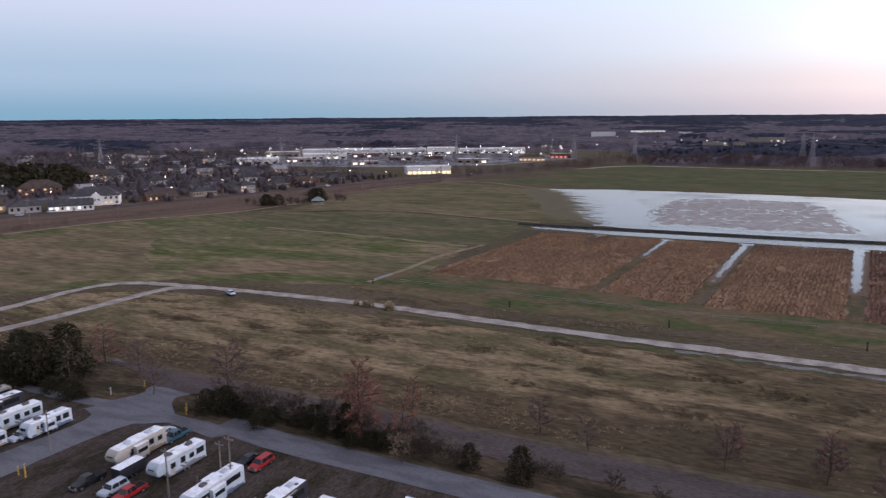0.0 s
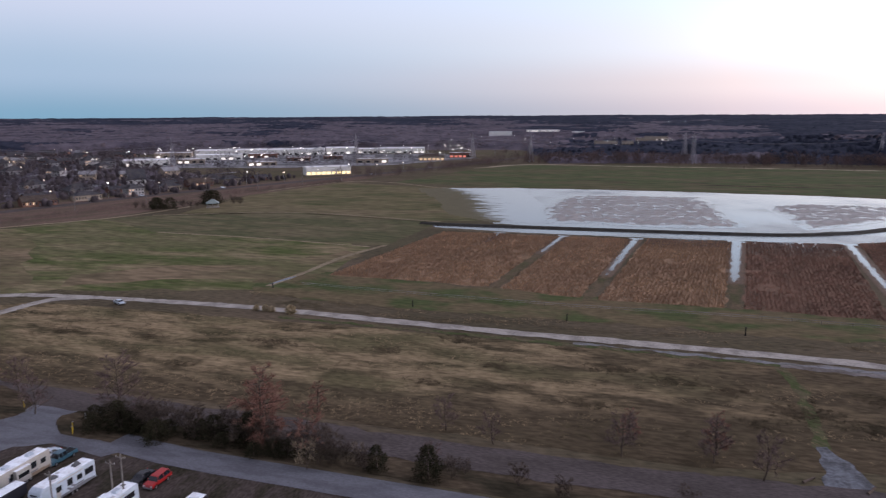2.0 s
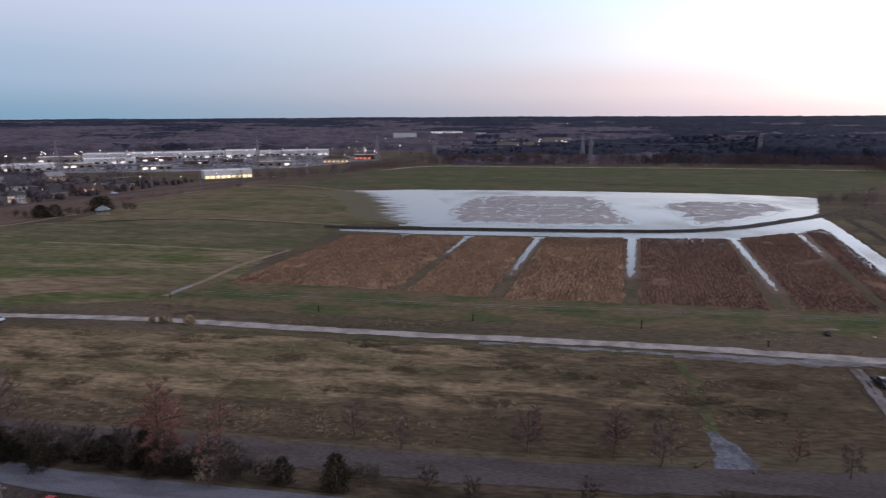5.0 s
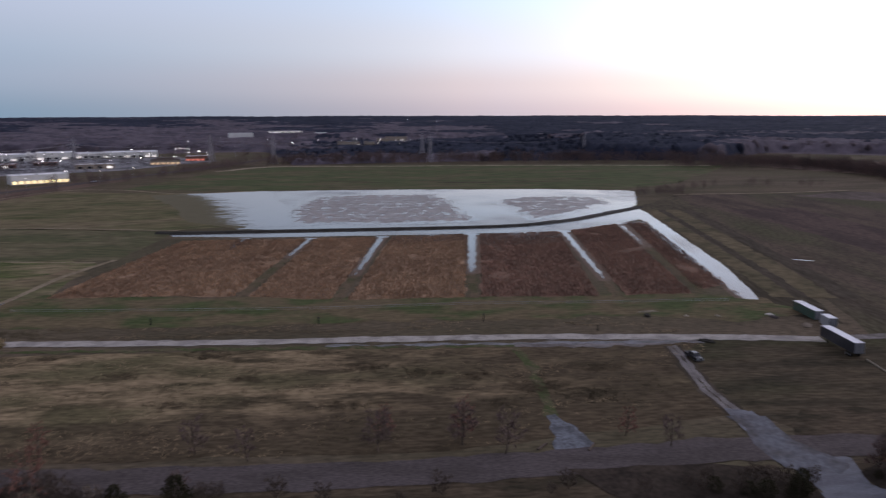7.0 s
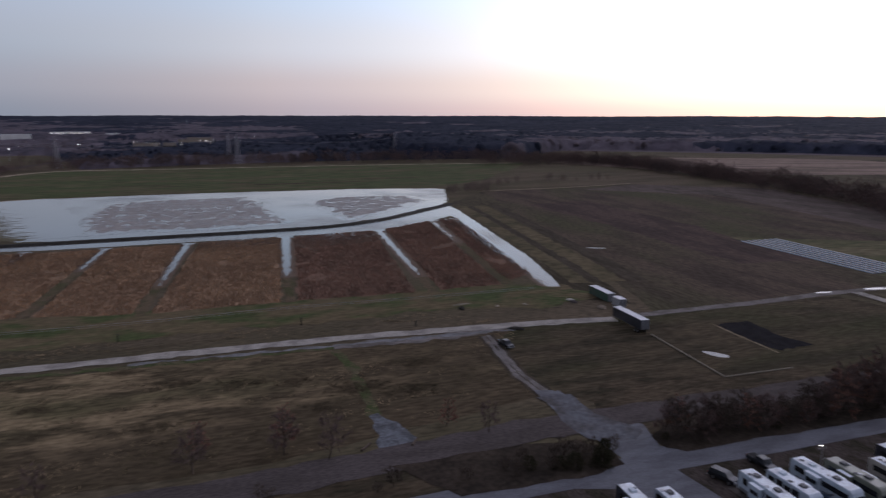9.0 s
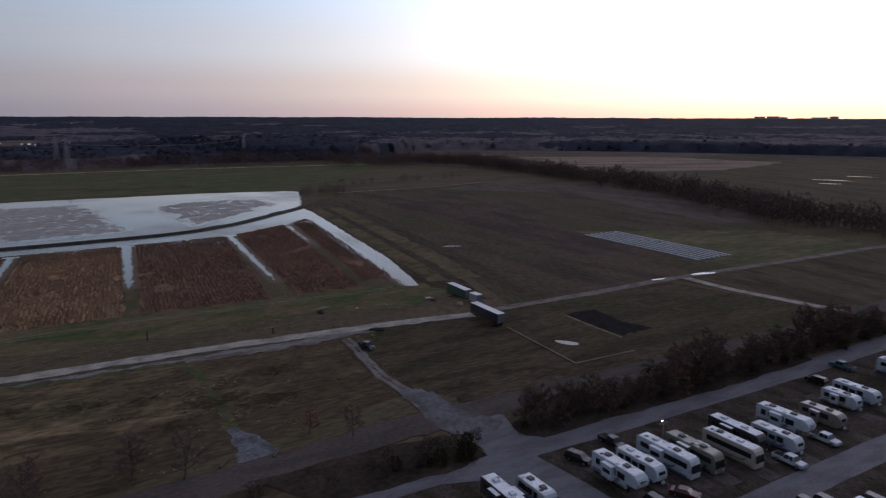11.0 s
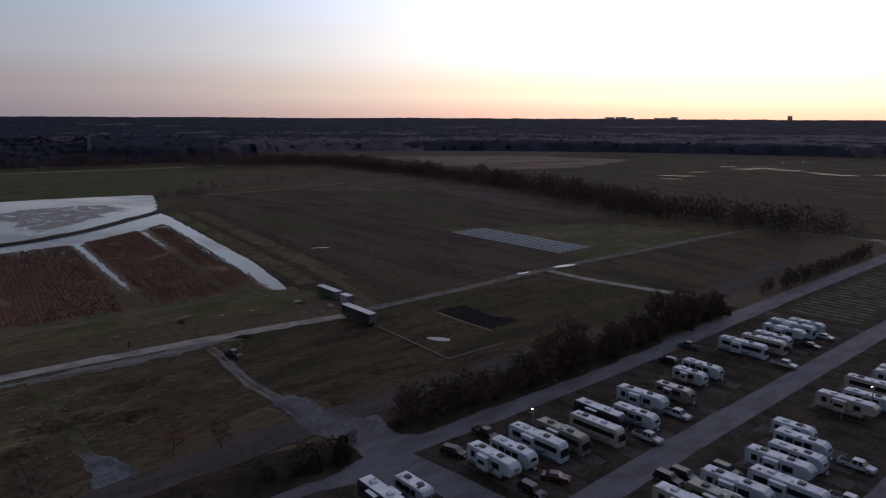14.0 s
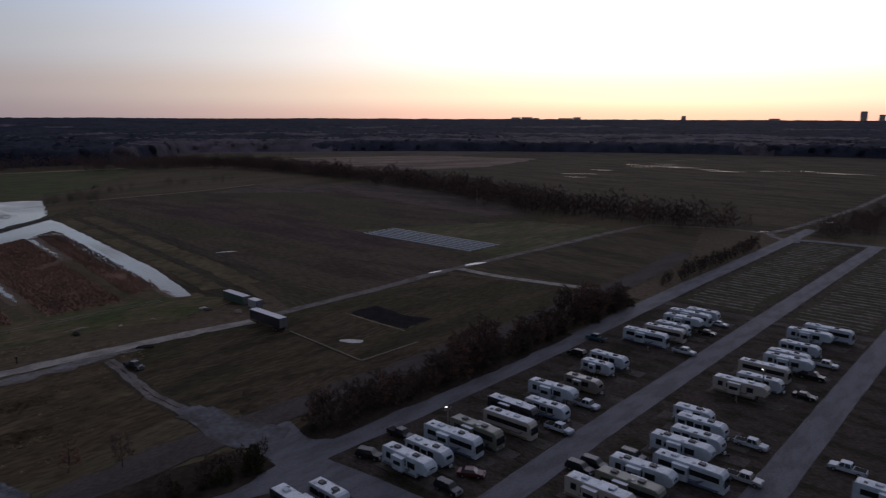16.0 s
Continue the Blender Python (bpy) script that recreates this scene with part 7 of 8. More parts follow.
# trees among the houses
def town_trees():
    rng = np.random.default_rng(19)
    kinds = [merged(bare_tree(400 + k, 0.42, 5, 0.12, 0.1, 2, 0.02, near=False, fine=0.26)) for k in range(4)]
    at = fill(SUBURB, 2600, 3)
    at = at[[min(math.hypot(x - u, y - v) for u, v in spots) > 11 for x, y, _ in at]]
    extra = fill([(-330, 1090), (250, 1160), (260, 1380), (-420, 1420)], 700, 4)
    stalls = fill([(-270, 870), (-60, 830), (60, 850), (190, 960), (150, 1080), (-300, 1080)], 330, 9)
    front = fill([(-225, 500), (-190, 520), (-75, 655), (-60, 690), (-105, 700), (-250, 545)], 330, 6)
    lot = fill([(-120, 790), (30, 800), (60, 850), (-260, 870), (-200, 830)], 90, 5)
    at = np.concatenate([at, extra, lot, front, stalls])
    scatter("town_trees", kinds, at, rng.uniform(6, 12, len(at)), M["town_twigs"], "bare winter trees among the houses", "woods", 19)
    low = np.concatenate([fill(SUBURB, 1500, 13), fill([(-230, 492), (-190, 505), (-60, 650), (-40, 700), (-105, 700), (-250, 545)], 420, 14)])
    low = low[[min(math.hypot(x - u, y - v) for u, v in spots) > 9 for x, y, _ in low]]
    scatter("town_thicket", [clump(420 + k, 16, 0.42, 1.0, 0.20, 0.05) for k in range(5)], low, rng.uniform(2.5, 6, len(low)), M["town_twigs"], "dark leafless thickets and garden trees among the houses", "woods", 21)
    green = fill([(-340, 560), (-300, 590), (-330, 660), (-430, 700), (-420, 600)], 150, 8)
    scatter("town_evergreens", [merged(evergreen(60 + k, 0.42, 260, 0.11, 0.3)) for k in range(3)], green, rng.uniform(11, 17, len(green)), M["cedar"], "dark evergreens behind the shops", "woods", 20)


town_trees()

# the highway and its bank
patch("road_bank", [(-262, 335), (-232, 365), (-192, 407), (-140, 440), (-118, 470), (-60, 560), (0, 640), (20, 665), (60, 720), (30, 735), (-60, 655), (-150, 580), (-240, 470), (-330, 385)],
      0.045, material("red_brown_bank", (0.135, 0.090, 0.070), 0.95, 0.3, 0.03, (0.10, 0.078, 0.056), 0.4, stretch=(1, 3, 1), turn=-46), "red-brown grass bank of the highway", "bank", 8, 3)
road("highway", [(-330, 370), (-236, 456), (-190, 507), (-134, 570), (-60, 634), (4, 692), (60, 748), (150, 842), (250, 960), (330, 1060)], 13, 0.12, M["dirt"], "grey highway along the shops", ragged=0.1)
for n, (x, y, key) in enumerate([(-262, 432, "cw"), (-250, 446, "sw"), (-150, 556, "cw"), (-176, 527, "ck"), (-98, 604, "sw"), (30, 716, "cw"), (-222, 476, "ck"), (100, 790, "sw")]):
    copy_thing(CARS[key], Matrix.Translation((x, y, 0.14)) @ Matrix.Rotation(radians(HWY - 90 + (180 if n % 2 else 0)), 4, "Z"))


# wooden poles along the highway bank
for k in range(9):
    f = k / 8
    pole_root = tagged(new("highway_pole"), "tall wooden utility pole beside the highway", "pole", "highway poles")
    bm = bmesh.new()
    bar(bm, (0, 0, 0), (0, 0, 15), 0.22, 0.14, 8)
    part("post", bm, M["pole"], pole_root)
    plain("cross_bar", pole_root, M["pole"], -1.3, 1.3, -0.08, 0.08, 13.6, 13.85)
    pole_root.matrix_basis = pose(-236 + 270 * f, 398 + 300 * f, 0, 0, 0, HWY)

# power lines
M["lattice"] = material("weathered_grey_lattice", (0.30, 0.29, 0.31), 0.7, 0.2, 0.3)
def pylon():
    root = tagged(new("pylon"), "grey lattice power pylon among bare trees", "pylon", "power pylons")
    tall, base, waist = 36.0, 3.4, 0.8
    def corner(k, z):
        w = base + (waist - base) * min(z / 26.0, 1)
        return (w * (1, 1, -1, -1)[k], w * (1, -1, -1, 1)[k], z)
    for k in range(4):
        bm = bmesh.new()
        bar(bm, corner(k, 0), corner(k, 26), 0.24, 0.2, 4); bar(bm, corner(k, 26), (0, 0, tall), 0.2, 0.15, 4)
        part("leg", bm, M["lattice"], root)
    levels = [0, 5, 10, 14.5, 18.5, 22, 26]
    for z0, z1 in zip(levels, levels[1:]):
        bm = bmesh.new()
        for k in range(4):
            n = (k + 1) % 4
            bar(bm, corner(k, z0), corner(n, z1), 0.14, sides=4); bar(bm, corner(n, z0), corner(k, z1), 0.14, sides=4); bar(bm, corner(k, z1), corner(n, z1), 0.14, sides=4)
        tagged(part("bracing", bm, M["lattice"], root), kind="stuff")
    for z, reach in ((24, 7), (28, 6), (32, 5)):
        bm = bmesh.new()
        bar(bm, (-reach, 0, z), (reach, 0, z), 0.14, sides=4); bar(bm, (-reach, 0, z), (0, 0, z + 2), 0.09, sides=4); bar(bm, (reach, 0, z), (0, 0, z + 2), 0.09, sides=4)
        tagged(part("cross_arm", bm, M["lattice"], root), kind="stuff")
    return root


TOWERS = [(-398, 826), (-182, 807), (20, 905), (178, 944), (238, 868), (432, 842), (420, 797), (640, 760)]
tower = pylon()
tower.matrix_basis = Matrix.Translation((*TOWERS[0], 0)) @ Matrix.Rotation(radians(20), 4, "Z")
for x, y in TOWERS[1:]:
    copy_thing(tower, Matrix.Translation((x, y, 0)) @ Matrix.Rotation(radians(20), 4, "Z"))
line_root = tagged(new("power_line"), "thin sagging power cables between pylons", "cable")
chain = [TOWERS[k] for k in (0, 1, 2, 3, 5, 7)]
for (xa, ya), (xb, yb) in zip(chain, chain[1:]):
    for side in (-6, 6):
        bm = bmesh.new()
        pts = [Vector((xa + (xb - xa) * k / 8, ya + (yb - ya) * k / 8 + side, 27.5 - 5.5 * (1 - (k / 4 - 1) ** 2))) for k in range(9)]
        for p, q in zip(pts, pts[1:]):
            bar(bm, p, q, 0.07, sides=4)
        part("cable", bm, M["lattice"], line_root)

# ---- farm yard, tunnels, fences, posts, small things ----
M["lane_green"] = material("worn_green_lane", (0.060, 0.072, 0.030), 0.95, 0.3, 0.12, (0.105, 0.088, 0.054), 0.8, stretch=(1, 2, 1), turn=60)
M["blue_gravel"] = material("damp_blue_grey_gravel", (0.138, 0.146, 0.160), 0.9, 0.3, 0.3, (0.082, 0.084, 0.088), 1.5)
M["dry_margin"] = material("pale_dry_grass", (0.31, 0.25, 0.185), 0.95, 0.3, 0.03, (0.19, 0.155, 0.11), 0.2)
M["ditch_end"] = material("damp_ditch_grass", (0.115, 0.085, 0.055), 0.95, 0.3, 0.12, (0.070, 0.066, 0.034), 0.8)
M.update({
    "green_steel": material("green_container_paint", (0.055, 0.10, 0.075), 0.6, 0.2, 0.4, (0.08, 0.09, 0.07), 3.0),
    "plastic": material("blue_grey_film", (0.20, 0.30, 0.38), 0.45, 0.15, 0.4, (0.13, 0.20, 0.27), 3.0, spec=0.3),
    "pvc": material("white_pipe", (0.50, 0.46, 0.40), 0.5, 0.1, 1.0),
    "old_pipe": material("dusty_pipe", (0.30, 0.26, 0.20), 0.7, 0.2, 1.0),
    "yellow": material("yellow_marker_paint", (0.55, 0.36, 0.04), 0.5, 0.1, 1.0),
    "wood": material("weathered_board", (0.20, 0.16, 0.12), 0.85, 0.25, 0.6),
    "teal_roof": material("teal_metal_roof", (0.19, 0.235, 0.225), 0.5, 0.15, 0.4),
})
YARD = math.degrees(math.atan2(14, 7))      # way of the yard's boxes


def box_body(name, label, L, w, h, z0, side, top, category):
    root = tagged(new(name), label, category)
    plain("body", root, side, -w / 2, w / 2, -L / 2, L / 2, z0, z0 + h, bevel=0.04)
    plain("roof", root, top, -w / 2 + 0.03, w / 2 - 0.03, -L / 2 + 0.03, L / 2 - 0.03, z0 + h - 0.01, z0 + h + 0.05)
    for k in range(int(L / 1.2)):
        y = -L / 2 + 0.6 + 1.2 * k
        for s in (-1, 1):
            plain("rib", root, side, *sorted((s * (w / 2 - 0.01), s * (w / 2 + 0.05))), y - 0.08, y + 0.08, z0 + 0.1, z0 + h - 0.1)
    for x in (-w / 4, w / 4):
        plain("rear_door", root, M["trim"], x - w / 4 + 0.06, x + w / 4 - 0.06, -L / 2 - 0.05, -L / 2 + 0.02, z0 + 0.12, z0 + h - 0.12)
    return root


semi = box_body("semi_trailer", "dark-sided semi trailer with a white roof", 15.0, 2.6, 2.8, 1.2, M["dark_paint"], M["white_roof"], "trailer")
for s in (-1, 1):
    for k in range(2):
        wheel(semi, s * 1.1, -5.8 + 1.2 * k, 0.5, 0.4)
    plain("landing_leg", semi, M["rubber"], s * 0.9 - 0.08, s * 0.9 + 0.08, 4.4, 4.6, 0.0, 1.25)
semi.matrix_basis = pose(176.8, 104, 0.03, 0, 0, YARD - 90)
box_body("container", "green steel container with a pale roof", 12.2, 2.6, 2.7, 0.12, M["green_steel"], M["white_roof"], "container").matrix_basis = pose(198.5, 128, 0.03, 0, 0, YARD - 90)
box_body("box_truck_body", "small pale box body beside the container", 4.5, 2.5, 2.6, 0.6, M["silver"], M["white_roof"], "container").matrix_basis = pose(194, 118.5, -0.55, 0, 0, YARD - 90)


def heap(name, label, x, y, w, d, h, mat, seed):
    """A low irregular heap."""
    bm = bmesh.new()
    bmesh.ops.create_icosphere(bm, subdivisions=3, radius=1.0)
    for v in bm.verts:
        n = 1 + 0.35 * noise.noise(v.co * 2.2 + Vector((seed, 0, 0)))
        v.co = Vector((v.co.x * w * n, v.co.y * d * n, max(v.co.z, 0.0) * h * n))
    ob = tagged(link_mesh(name, bm, mat), label, "heap")
    ob.matrix_basis = pose(x, y, 0.02, 0, 0, seed * 40)


heap("rubble_heap", "pale heap of boards and rubble in the yard", 188, 121, 2.2, 1.3, 0.7, M["wood"], 1)
heap("soil_heap", "tan soil heap at the yard edge", 187, 131, 1.6, 1.0, 0.6, M["dirt"], 2)
heap("mound", "dark earth mound beside the track", 151, 125, 2.4, 1.0, 0.7, M["mud"], 3)
heap("debris_heap", "long pale scrap heap in green grass", 158, 154, 3.2, 0.35, 0.5, M["old_pipe"], 4)
heap("debris_heap", "small pale scrap heap in green grass", 165, 145, 0.9, 0.5, 0.4, M["old_pipe"], 5)
heap("debris_heap", "small pale scrap heap in green grass", 173.3, 140.3, 0.9, 0.5, 0.4, M["old_pipe"], 7)
heap("debris_heap", "white scrap heap beside the yard", 188.1, 133.4, 1.3, 0.6, 0.6, M["pvc"], 8)
heap("brush_heap", "dark brush heap in green grass", 154.8, 150.8, 1.8, 0.9, 0.8, M["mud"], 6)
def pool(name, x, y, long, wide, turn, z, mat, label):
    """A small sheet of water with an uneven rim."""
    c, s = math.cos(radians(turn)), math.sin(radians(turn))
    ring = []
    for k in range(26):
        a = 2 * math.pi * k / 26
        f = 1 + 0.28 * noise.noise(Vector((math.cos(a) * 1.3, math.sin(a) * 1.3, x * 0.37)))
        u, v = long * f * math.cos(a), wide * f * math.sin(a)
        ring.append((x + u * c - v * s, y + u * s + v * c))
    return patch(name, ring, z, mat, label, "water", 50, 0.0)


patch("dark_bed", [(196, 87), (206, 83), (197, 61), (185, 66)], 0.09, M["black"], "black covered planting bed", "bed", 1.5, 1.6)
road("bed_edge", [(196, 88), (190, 77), (184, 65)], 0.7, 0.095, M["straw"], "pale straw edge of the dark bed", "bed", 0.4, 1.2)
pool("puddle", 171.3, 75.6, 3.3, 1.5, 100, 0.08, M["water"], "small pale puddle in the meadow")
pool("puddle", 279, 67.5, 5.0, 1.4, -38, 0.13, M["water"], "long pale puddle at the lane fork")
pool("puddle", 259.5, 78.8, 3.4, 0.9, -30, 0.13, M["water"], "pale puddle in the dirt lane")
pool("puddle", 272, 179.5, 4.2, 0.6, -52, 0.09, M["water"], "pale puddle in the fallow field")
patch("puddle", [(-27, 252), (-24, 254), (-17, 264), (-21, 262)], 0.13, M["water"], "grey puddle beside the farm path", "water", 1.5, 0.3)
patch("gravel_patch", [(84, 108), (86, 107.5), (86, 101), (84.5, 93), (80.5, 91), (76.5, 93.5), (80.5, 101)], 0.09, M["blue_gravel"], "pale gravel pull-in off the old road", "gravel", 0.45, 0.9)
for x, y, turn_ in ((75.4, 97.2, 22), (83.2, 92.6, 32)):
    log = tagged(new("log"), "dark log laid at the mouth of the gravel pull-in", "log", "barrier logs")
    bm = bmesh.new()
    bar(bm, (-1.6, 0, 0.2), (1.6, 0, 0.2), 0.24, 0.19, 9)
    part("trunk", bm, M["bark"], log)
    log.matrix_basis = pose(x, y, 0.03, 0, 0, turn_)
road("grass_lane", [(103, 146), (99, 134), (95, 126), (88, 112), (85, 107)], 2.4, 0.06, M["lane_green"], "green wheel-worn lane across the grass strip", "lane", 1.1, 1.5)
for shift in (-0.85, 0.85):
    road("wheel_rut", [(140 + shift, 127), (134 + shift, 117), (124.5 + shift, 102), (119 + shift, 89)], 1.25, 0.075, M["lane"], "worn pale wheel rut across the meadow", "lane", 0.5, 1.2)
road("grass_lane", [(140, 127), (134, 117), (124.5, 102), (119, 89)], 4.6, 0.06, M["drain"], "dark worn grass along the wheel ruts", "lane", 0.9, 1.5)
road("gravel_spill", [(60, 172), (100, 151), (130, 136), (150, 125)], 1.6, 0.085, M["pale_pitch"], "loose gravel shoulder beside the track", "gravel", 1.5, 1.5)
road("gravel_spill", [(104, 148), (124, 137.5), (140, 131), (158, 126), (172, 116)], 4.2, 0.08, M["lane"], "loose grey gravel spread beside the track", "gravel", 1.9, 1.2)
road("grass_lane", [(-20, 210), (30, 185), (80, 159.5), (128, 135)], 2.2, 0.07, M["lane_green"], "green grass edge below the gravel track", "lane", 1.8, 1.5)
road("field_path", [(-96, 380), (-44, 354), (12, 320)], 1.8, 0.08, M["straw"], "pale grass path between fields", "path", 0.4)
road("field_path", [(-115, 447), (-30, 444), (55, 390)], 2.2, 0.08, M["straw"], "pale grass path between fields", "path", 0.4)
road("field_path", [(-27, 250), (-14, 272), (0, 298), (20, 323)], 2.6, 0.085, M["straw"], "pale grass path beside the crop plots", "path", 0.4)
road("field_path", [(-230, 363), (-190, 407), (-136, 440), (-100, 486)], 3.4, 0.08, M["straw"], "pale grass path below the bank", "path", 0.5)
road("field_path", [(-60, 575), (0, 642), (45, 628), (84, 575), (145, 563)], 3.0, 0.09, M["straw"], "pale farm lane round the pasture", "path", 0.5)
road("field_path", [(150, 778), (226, 819), (334, 766), (506, 682), (680, 576)], 9.0, 0.09, M["dry_margin"], "pale dry grass margin below the far woods", "path", 2.0)
road("field_path", [(410, 381), (480, 352), (552, 333)], 3.0, 0.09, M["straw"], "pale farm lane along the brown field", "path", 0.5)
road("grass_lane", [(52, 235), (83, 288)], 3.4, 0.075, M["ditch_end"], "dull grassy strip between crop plots", "lane", 0.4)
for x0, y0, x1, y1 in ((98, 247, 78, 213), (139, 228, 120, 195), (176, 194, 163, 172), (238, 236, 192, 162)):
    road("dry_ditch", [(x0, y0), (x1, y1)], 3.2, 0.073, M["ditch_end"], "damp dry end of a ditch between crop plots", "ditch", 1.4, 1.2)

# pools on the wet pasture, and far ponds
FLOOD = [(766, 69, 22, 2.6), (724, 70, 12, 2.2), (828, 52, 18, 2.0), (896, 8, 16, 2.6), (918, -13, 26, 3.0), (900, -38, 24, 2.4), (872, -68, 14, 2.2), (850, -86, 24, 3.4), (866, -128, 10, 2.0), (880, -150, 9, 1.8), (880, -172, 9, 2.0), (855, -200, 25, 3.4), (1056, -44, 8, 2.4), (1080, -72, 12, 2.4), (842, -222, 9, 1.6), (935, 20, 14, 2.0), (960, -20, 18, 1.6), (404, -61, 4.5, 0.9), (452, -104, 6.5, 0.9), (471, -131, 5, 0.9)]
for x, y, half, wide in FLOOD:
    pool("flood_pool", x, y, half * 0.85, wide * 0.42, -math.degrees(math.atan2(x, y)) + 6 * wobble(x, y, 40, 2), 0.10, M["water"], "shallow flood pool on the pasture")

# plastic tunnels over the beds
def tunnel():
    bm = bmesh.new()
    n, L = 24, 73.0
    rows = []
    for k in range(n + 1):
        y = -L / 2 + L * k / n
        sag = 0.06 if k % 2 else 0.0
        rows.append([bm.verts.new((0.72 * math.cos(a) * (1 - sag), y, 0.30 * math.sin(a) * (1 - sag))) for a in [math.pi * i / 6 for i in range(7)]])
    for r0, r1 in zip(rows, rows[1:]):
        for i in range(6):
            bm.faces.new((r0[i], r0[i + 1], r1[i + 1], r1[i]))
    root = tagged(new("row_cover"), "long low plastic tunnel over a planted bed", "row cover", "plastic tunnels")
    part("film", bm, M["plastic"], root)
    plain("ridge_strip", root, M["pvc"], -0.24, 0.24, -L / 2, L / 2, 0.27, 0.33, label="pale weighted ridge strip")
    for k in range(0, n + 1, 4):
        bm = bmesh.new()
        y = -L / 2 + L * k / n
        pts = [(0.70 * math.cos(a), y, 0.29 * math.sin(a)) for a in [math.pi * i / 6 for i in range(7)]]
        for p, q in zip(pts, pts[1:]):
            bar(bm, p, q, 0.02, sides=4)
        part("hoop", bm, M["steel"], root)
    return root


turn = math.degrees(math.atan2(-66, -33)) - 90
cover = tunnel()
patch("tunnel_bed", [(338, 143), (357, 132), (326, 66), (304, 75)], 0.066, M["mud"], "dark soil between the plastic tunnels", "bed", 4, 0.5)
for k in range(7):
    f = k / 6
    m = pose(321.5 + 18.5 * f, 108 - 8.5 * f, 0.06, 0, 0, turn)
    if k:
        copy_thing(cover, m)
    else:
        cover.matrix_basis = m


# L-shaped pipe on the meadow
def pipe(points, label):
    root = tagged(new("pipe"), label, "pipe")
    for p, q in zip(points, points[1:]):
        n = int((Vector(q) - Vector(p)).length / 6)
        for k in range(n):
            a, b = Vector(p).lerp(Vector(q), k / n), Vector(p).lerp(Vector(q), (k + 0.985) / n)
            bm = bmesh.new()
            bar(bm, a, b, 0.19, sides=8)
            part("pipe_length", bm, M["old_pipe"], root)


pipe([(174, 95.5, 0.2), (157.3, 67, 0.2), (175, 58.3, 0.2)], "pale irrigation pipe laid in a corner")


# wire fence below the crop plots
def fence():
    root = tagged(new("fence"), "thin wire fence on wooden posts across the verge", "fence")
    line = smooth_line([(-15, 249), (21, 230), (71, 205), (114, 187), (150, 169), (190, 150)], 8)
    for p in line:
        bm = bmesh.new()
        bar(bm, p, p + Vector((0, 0, 1.3)), 0.07, 0.06, 6)
        part("post", bm, M["pole"], root)
    for p, q in zip(line, line[1:]):
        for z in (0.6, 1.15):
            bm = bmesh.new()
            bar(bm, p + Vector((0, 0, z)), q + Vector((0, 0, z)), 0.03 if z < 1 else 0.05, sides=4)
            part("wire", bm, M["steel"] if z < 1 else M["siding"], root)


fence()


def stub(x, y, tall):
    """A dark riser with a valve wheel."""
    root = tagged(new("riser"), "dark upright irrigation riser in the grass", "riser", "irrigation risers")
    bm = bmesh.new()
    bar(bm, (0, 0, 0), (0, 0, tall), 0.2, 0.14, 8)
    part("stem", bm, M["rubber"], root)
    plain("cap", root, M["mud"], -0.28, 0.28, -0.28, 0.28, tall, tall + 0.2, bevel=0.08)
    root.matrix_basis = pose(x, y, 0.03)


for x, y, h in ((108.5, 170.5, 2.2), (64.7, 191.8, 1.9), (21.4, 214.6, 1.8), (-25, 247, 1.6), (132, 147, 1.4)):
    stub(x, y, h)


def shelter(x, y):
    root = tagged(new("pavilion"), "open garden pavilion with a hipped pale teal roof and white posts", "pavilion")
    part("roof", hip(7.5, 6.5, 2.8, 2.6, 0.6), M["teal_roof"], root)
    for px in (-3.4, 0, 3.4):
        for py in (-2.9, 2.9):
            bm = bmesh.new()
            bar(bm, (px, py, 0), (px, py, 2.85), 0.14, sides=6)
            part("post", bm, M["siding"], root)
    plain("floor_slab", root, M["gravel"], -4, 4, -3.5, 3.5, -0.1, 0.15)
    bm = bmesh.new()
    for b in ((-3.4, 3.4, -2.95, -2.85), (-3.4, 3.4, 2.85, 2.95)):
        box(bm, *b, 0.7, 0.95)
    part("railing", bm, M["siding"], root)
    root.matrix_basis = pose(x, y, 0.05, 0, 0, 10)


shelter(-85, 480)


# poles and lamps in the park
def utility_pole(a, b, tall, lamp=False):
    root = tagged(new("utility_pole"), "wooden utility pole with a cross bar" + (" and lit lamp" if lamp else ""), "pole", "park poles")
    bm = bmesh.new()
    bar(bm, (0, 0, 0), (0, 0, tall), 0.15, 0.10, 8)
    part("post", bm, M["pole"], root)
    plain("cross_bar", root, M["pole"], -0.9, 0.9, -0.06, 0.06, tall - 0.7, tall - 0.55)
    for x in (-0.8, 0.8):
        bm = bmesh.new()
        bar(bm, (x, 0, tall - 0.55), (x, 0, tall - 0.35), 0.05, 0.04, 6)
        part("insulator", bm, M["siding"], root)
    if lamp:
        plain("lamp_head", root, M["bulb"], -0.12, 0.12, -0.45, -0.22, tall - 0.3, tall - 0.22, bevel=0.03, label="glowing lamp head")
    root.matrix_basis = Matrix.Translation(ab(a, b, 0.05)) @ Matrix.Rotation(radians(FACE), 4, "Z")


utility_pole(-84, 74, 8.5)
utility_pole(-76.4, 80.0, 9.5)
utility_pole(-78, 79.5, 8.5)
utility_pole(-115.9, 76.5, 8)
utility_pole(95.6, 84.5, 6.5, True)
utility_pole(157.5, 47.5, 6.0, True)


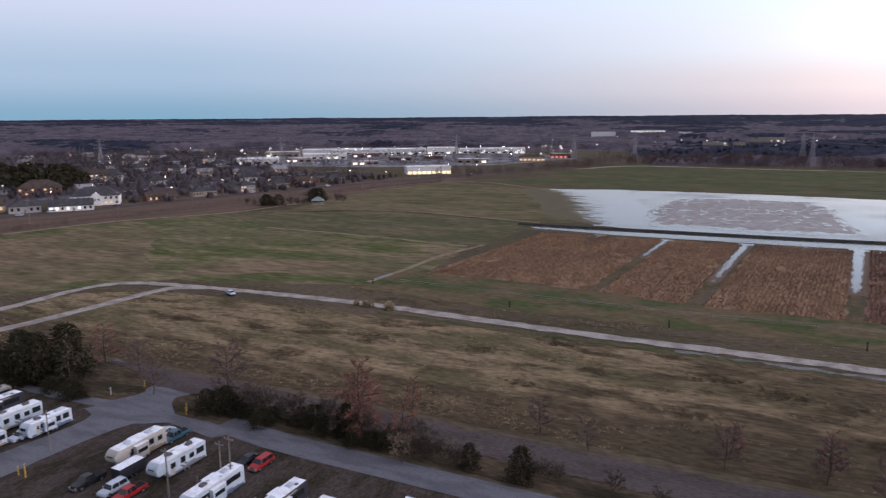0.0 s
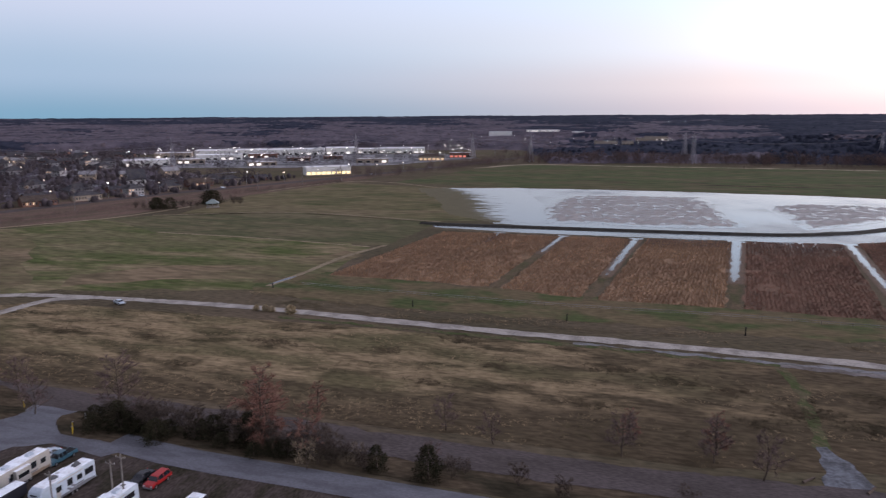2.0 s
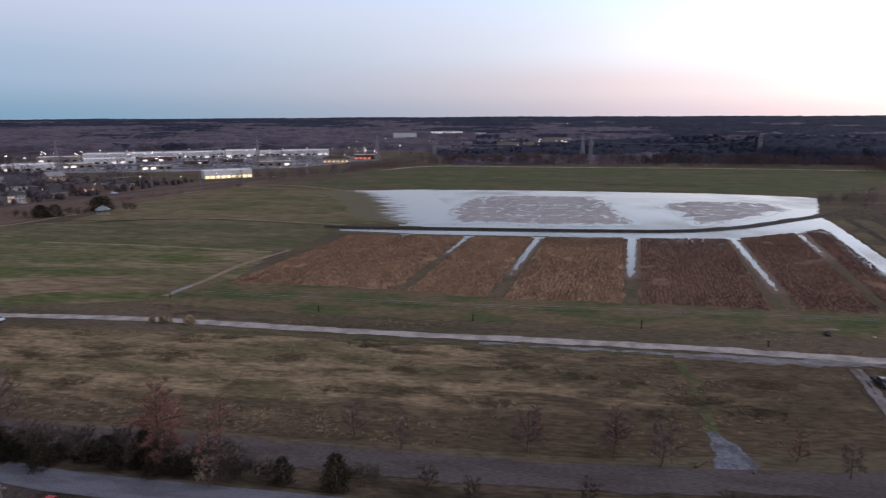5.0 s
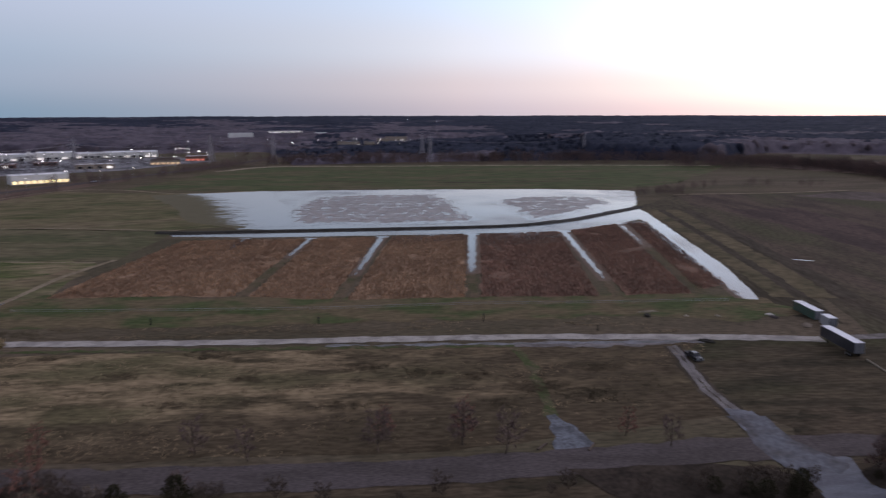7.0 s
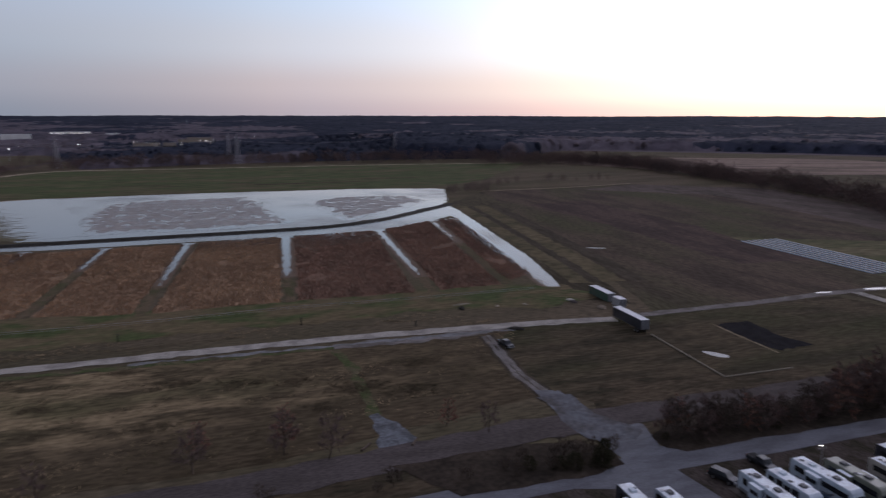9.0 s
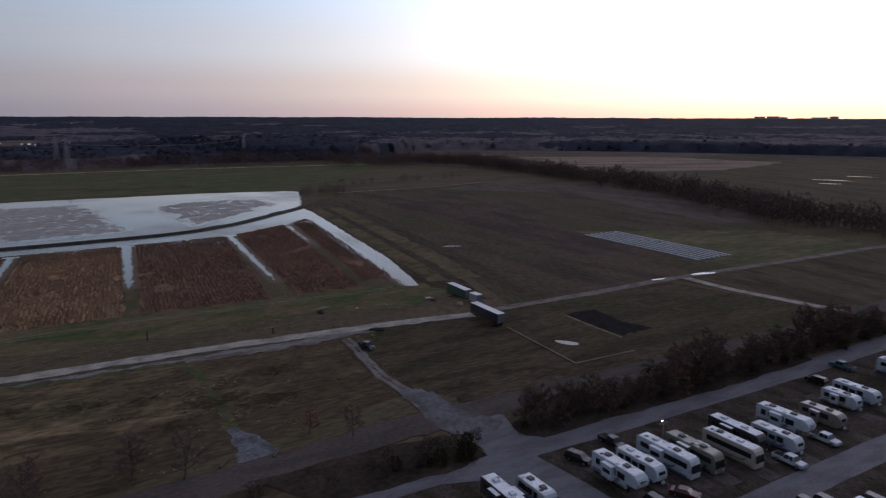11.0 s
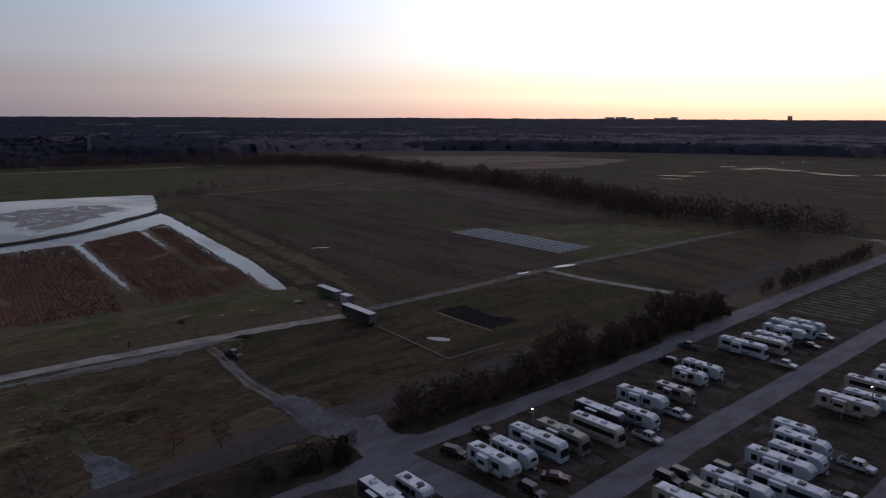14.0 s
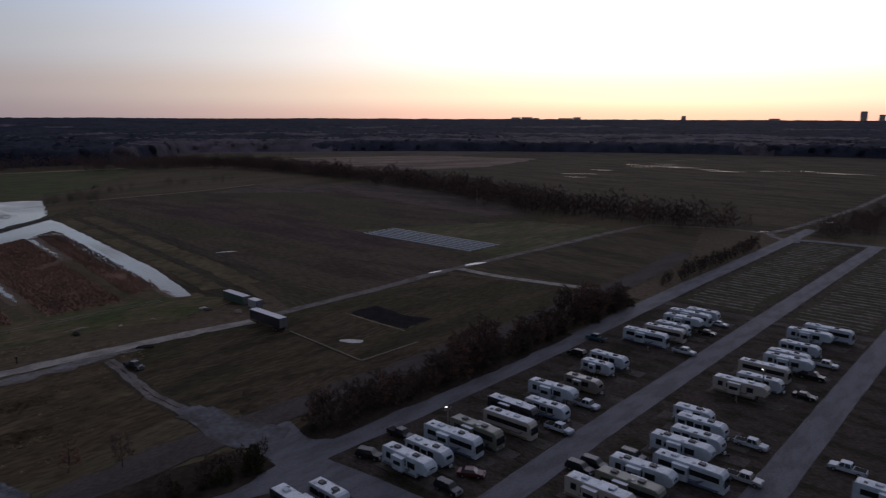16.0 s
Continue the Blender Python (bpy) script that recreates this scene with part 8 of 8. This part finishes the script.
def marker(a, b, tall, mat, label):
    root = tagged(new("marker_post"), label, "post", "marker posts")
    bm = bmesh.new()
    bar(bm, (0, 0, 0), (0, 0, tall), 0.11, sides=8)
    part("post", bm, mat, root)
    plain("cap", root, M["siding"], -0.13, 0.13, -0.13, 0.13, tall, tall + 0.08, bevel=0.03)
    root.matrix_basis = Matrix.Translation(ab(a, b, 0.05))


for a, b, h, m in ((-106.5, 100.2, 1.7, "yellow"), (-105.2, 98.8, 1.6, "yellow"), (-107, 104, 1.8, "siding"), (-128, 99.6, 1.8, "siding"), (-125, 106, 1.5, "yellow"), (-112, 69, 2.0, "yellow"), (-111, 68.4, 1.8, "yellow"), (-113, 68.5, 1.6, "yellow")):
    marker(a, b, h, M[m], "yellow marker post beside the park road" if m == "yellow" else "pale marker post beside the park road")


def pedestal(a, b):
    root = tagged(new("power_pedestal"), "small grey power pedestal beside a pitch", "pedestal", "power pedestals")
    plain("post", root, M["wood"], -0.07, 0.07, -0.07, 0.07, 0, 1.3)
    plain("meter_box", root, M["steel"], -0.18, 0.18, -0.2, -0.07, 0.6, 1.25, bevel=0.02)
    root.matrix_basis = Matrix.Translation(ab(a, b, 0.05)) @ Matrix.Rotation(radians(FACE), 4, "Z")
    return root


post = pedestal(84.2, 79)
for a, b in [(90, 79), (95.8, 78.4), (102, 78), (108.5, 78), (114, 79), (120, 78), (129, 78), (140, 78), (155, 79), (168, 79), (183, 79), (96, 50), (107.5, 49), (120, 48), (136, 50), (149, 50), (164, 49), (179, 48), (197, 48), (-94, 79), (-83, 79), (-70, 78)]:
    copy_thing(post, Matrix.Translation(ab(a, b, 0.05)) @ Matrix.Rotation(radians(FACE), 4, "Z"))

M["pitch_line"] = material("thin_worn_gravel", (0.155, 0.150, 0.135), 0.95, 0.35, 0.3, (0.085, 0.082, 0.055), 1.2)
# gravel pitches: under the vehicles, and the empty ones beyond the cross lane
c = [ab(222, 95.5), ab(376, 97), ab(376, 72), ab(222, 70)]
patch("empty_lawn", [(p.x, p.y) for p in c], 0.075, M["thin_lawn"], "dark thin turf between empty pitches", "field", 4, 0.6)
c = [ab(222, 61.5), ab(376, 63), ab(376, 38), ab(222, 37)]
patch("empty_lawn", [(p.x, p.y) for p in c], 0.075, M["thin_lawn"], "dark thin turf between empty pitches", "field", 4, 0.6)
for k in range(37):
    for b0, b1 in ((72, 94), (39, 60)):
        jit = 1.4 * wobble(k, b0, 1.7, 3)
        p, q = ab(226 + 3.95 * k + jit, b0 + 1 + 2.5 * wobble(k, b0, 1.3, 5)), ab(226 + 3.95 * k + jit, b1 - 1 + 3 * wobble(k, b1, 1.3, 6))
        road("gravel_pitch", [(p.x, p.y), (q.x, q.y)], 1.3, 0.10, M["pitch_line"], "empty gravel pitch in the park", "pitch", 0.8, 1.5)
for row in (ROW_A, ROW_B):
    for _, a, b in row:
        p, q = ab(a, b - 9), ab(a, b + 7)
        road("gravel_pitch", [(p.x, p.y), (q.x, q.y)], 3.6, 0.085, M["pitch"], "worn gravel pitch under a parked motorhome", "pitch", 0.3, 3)
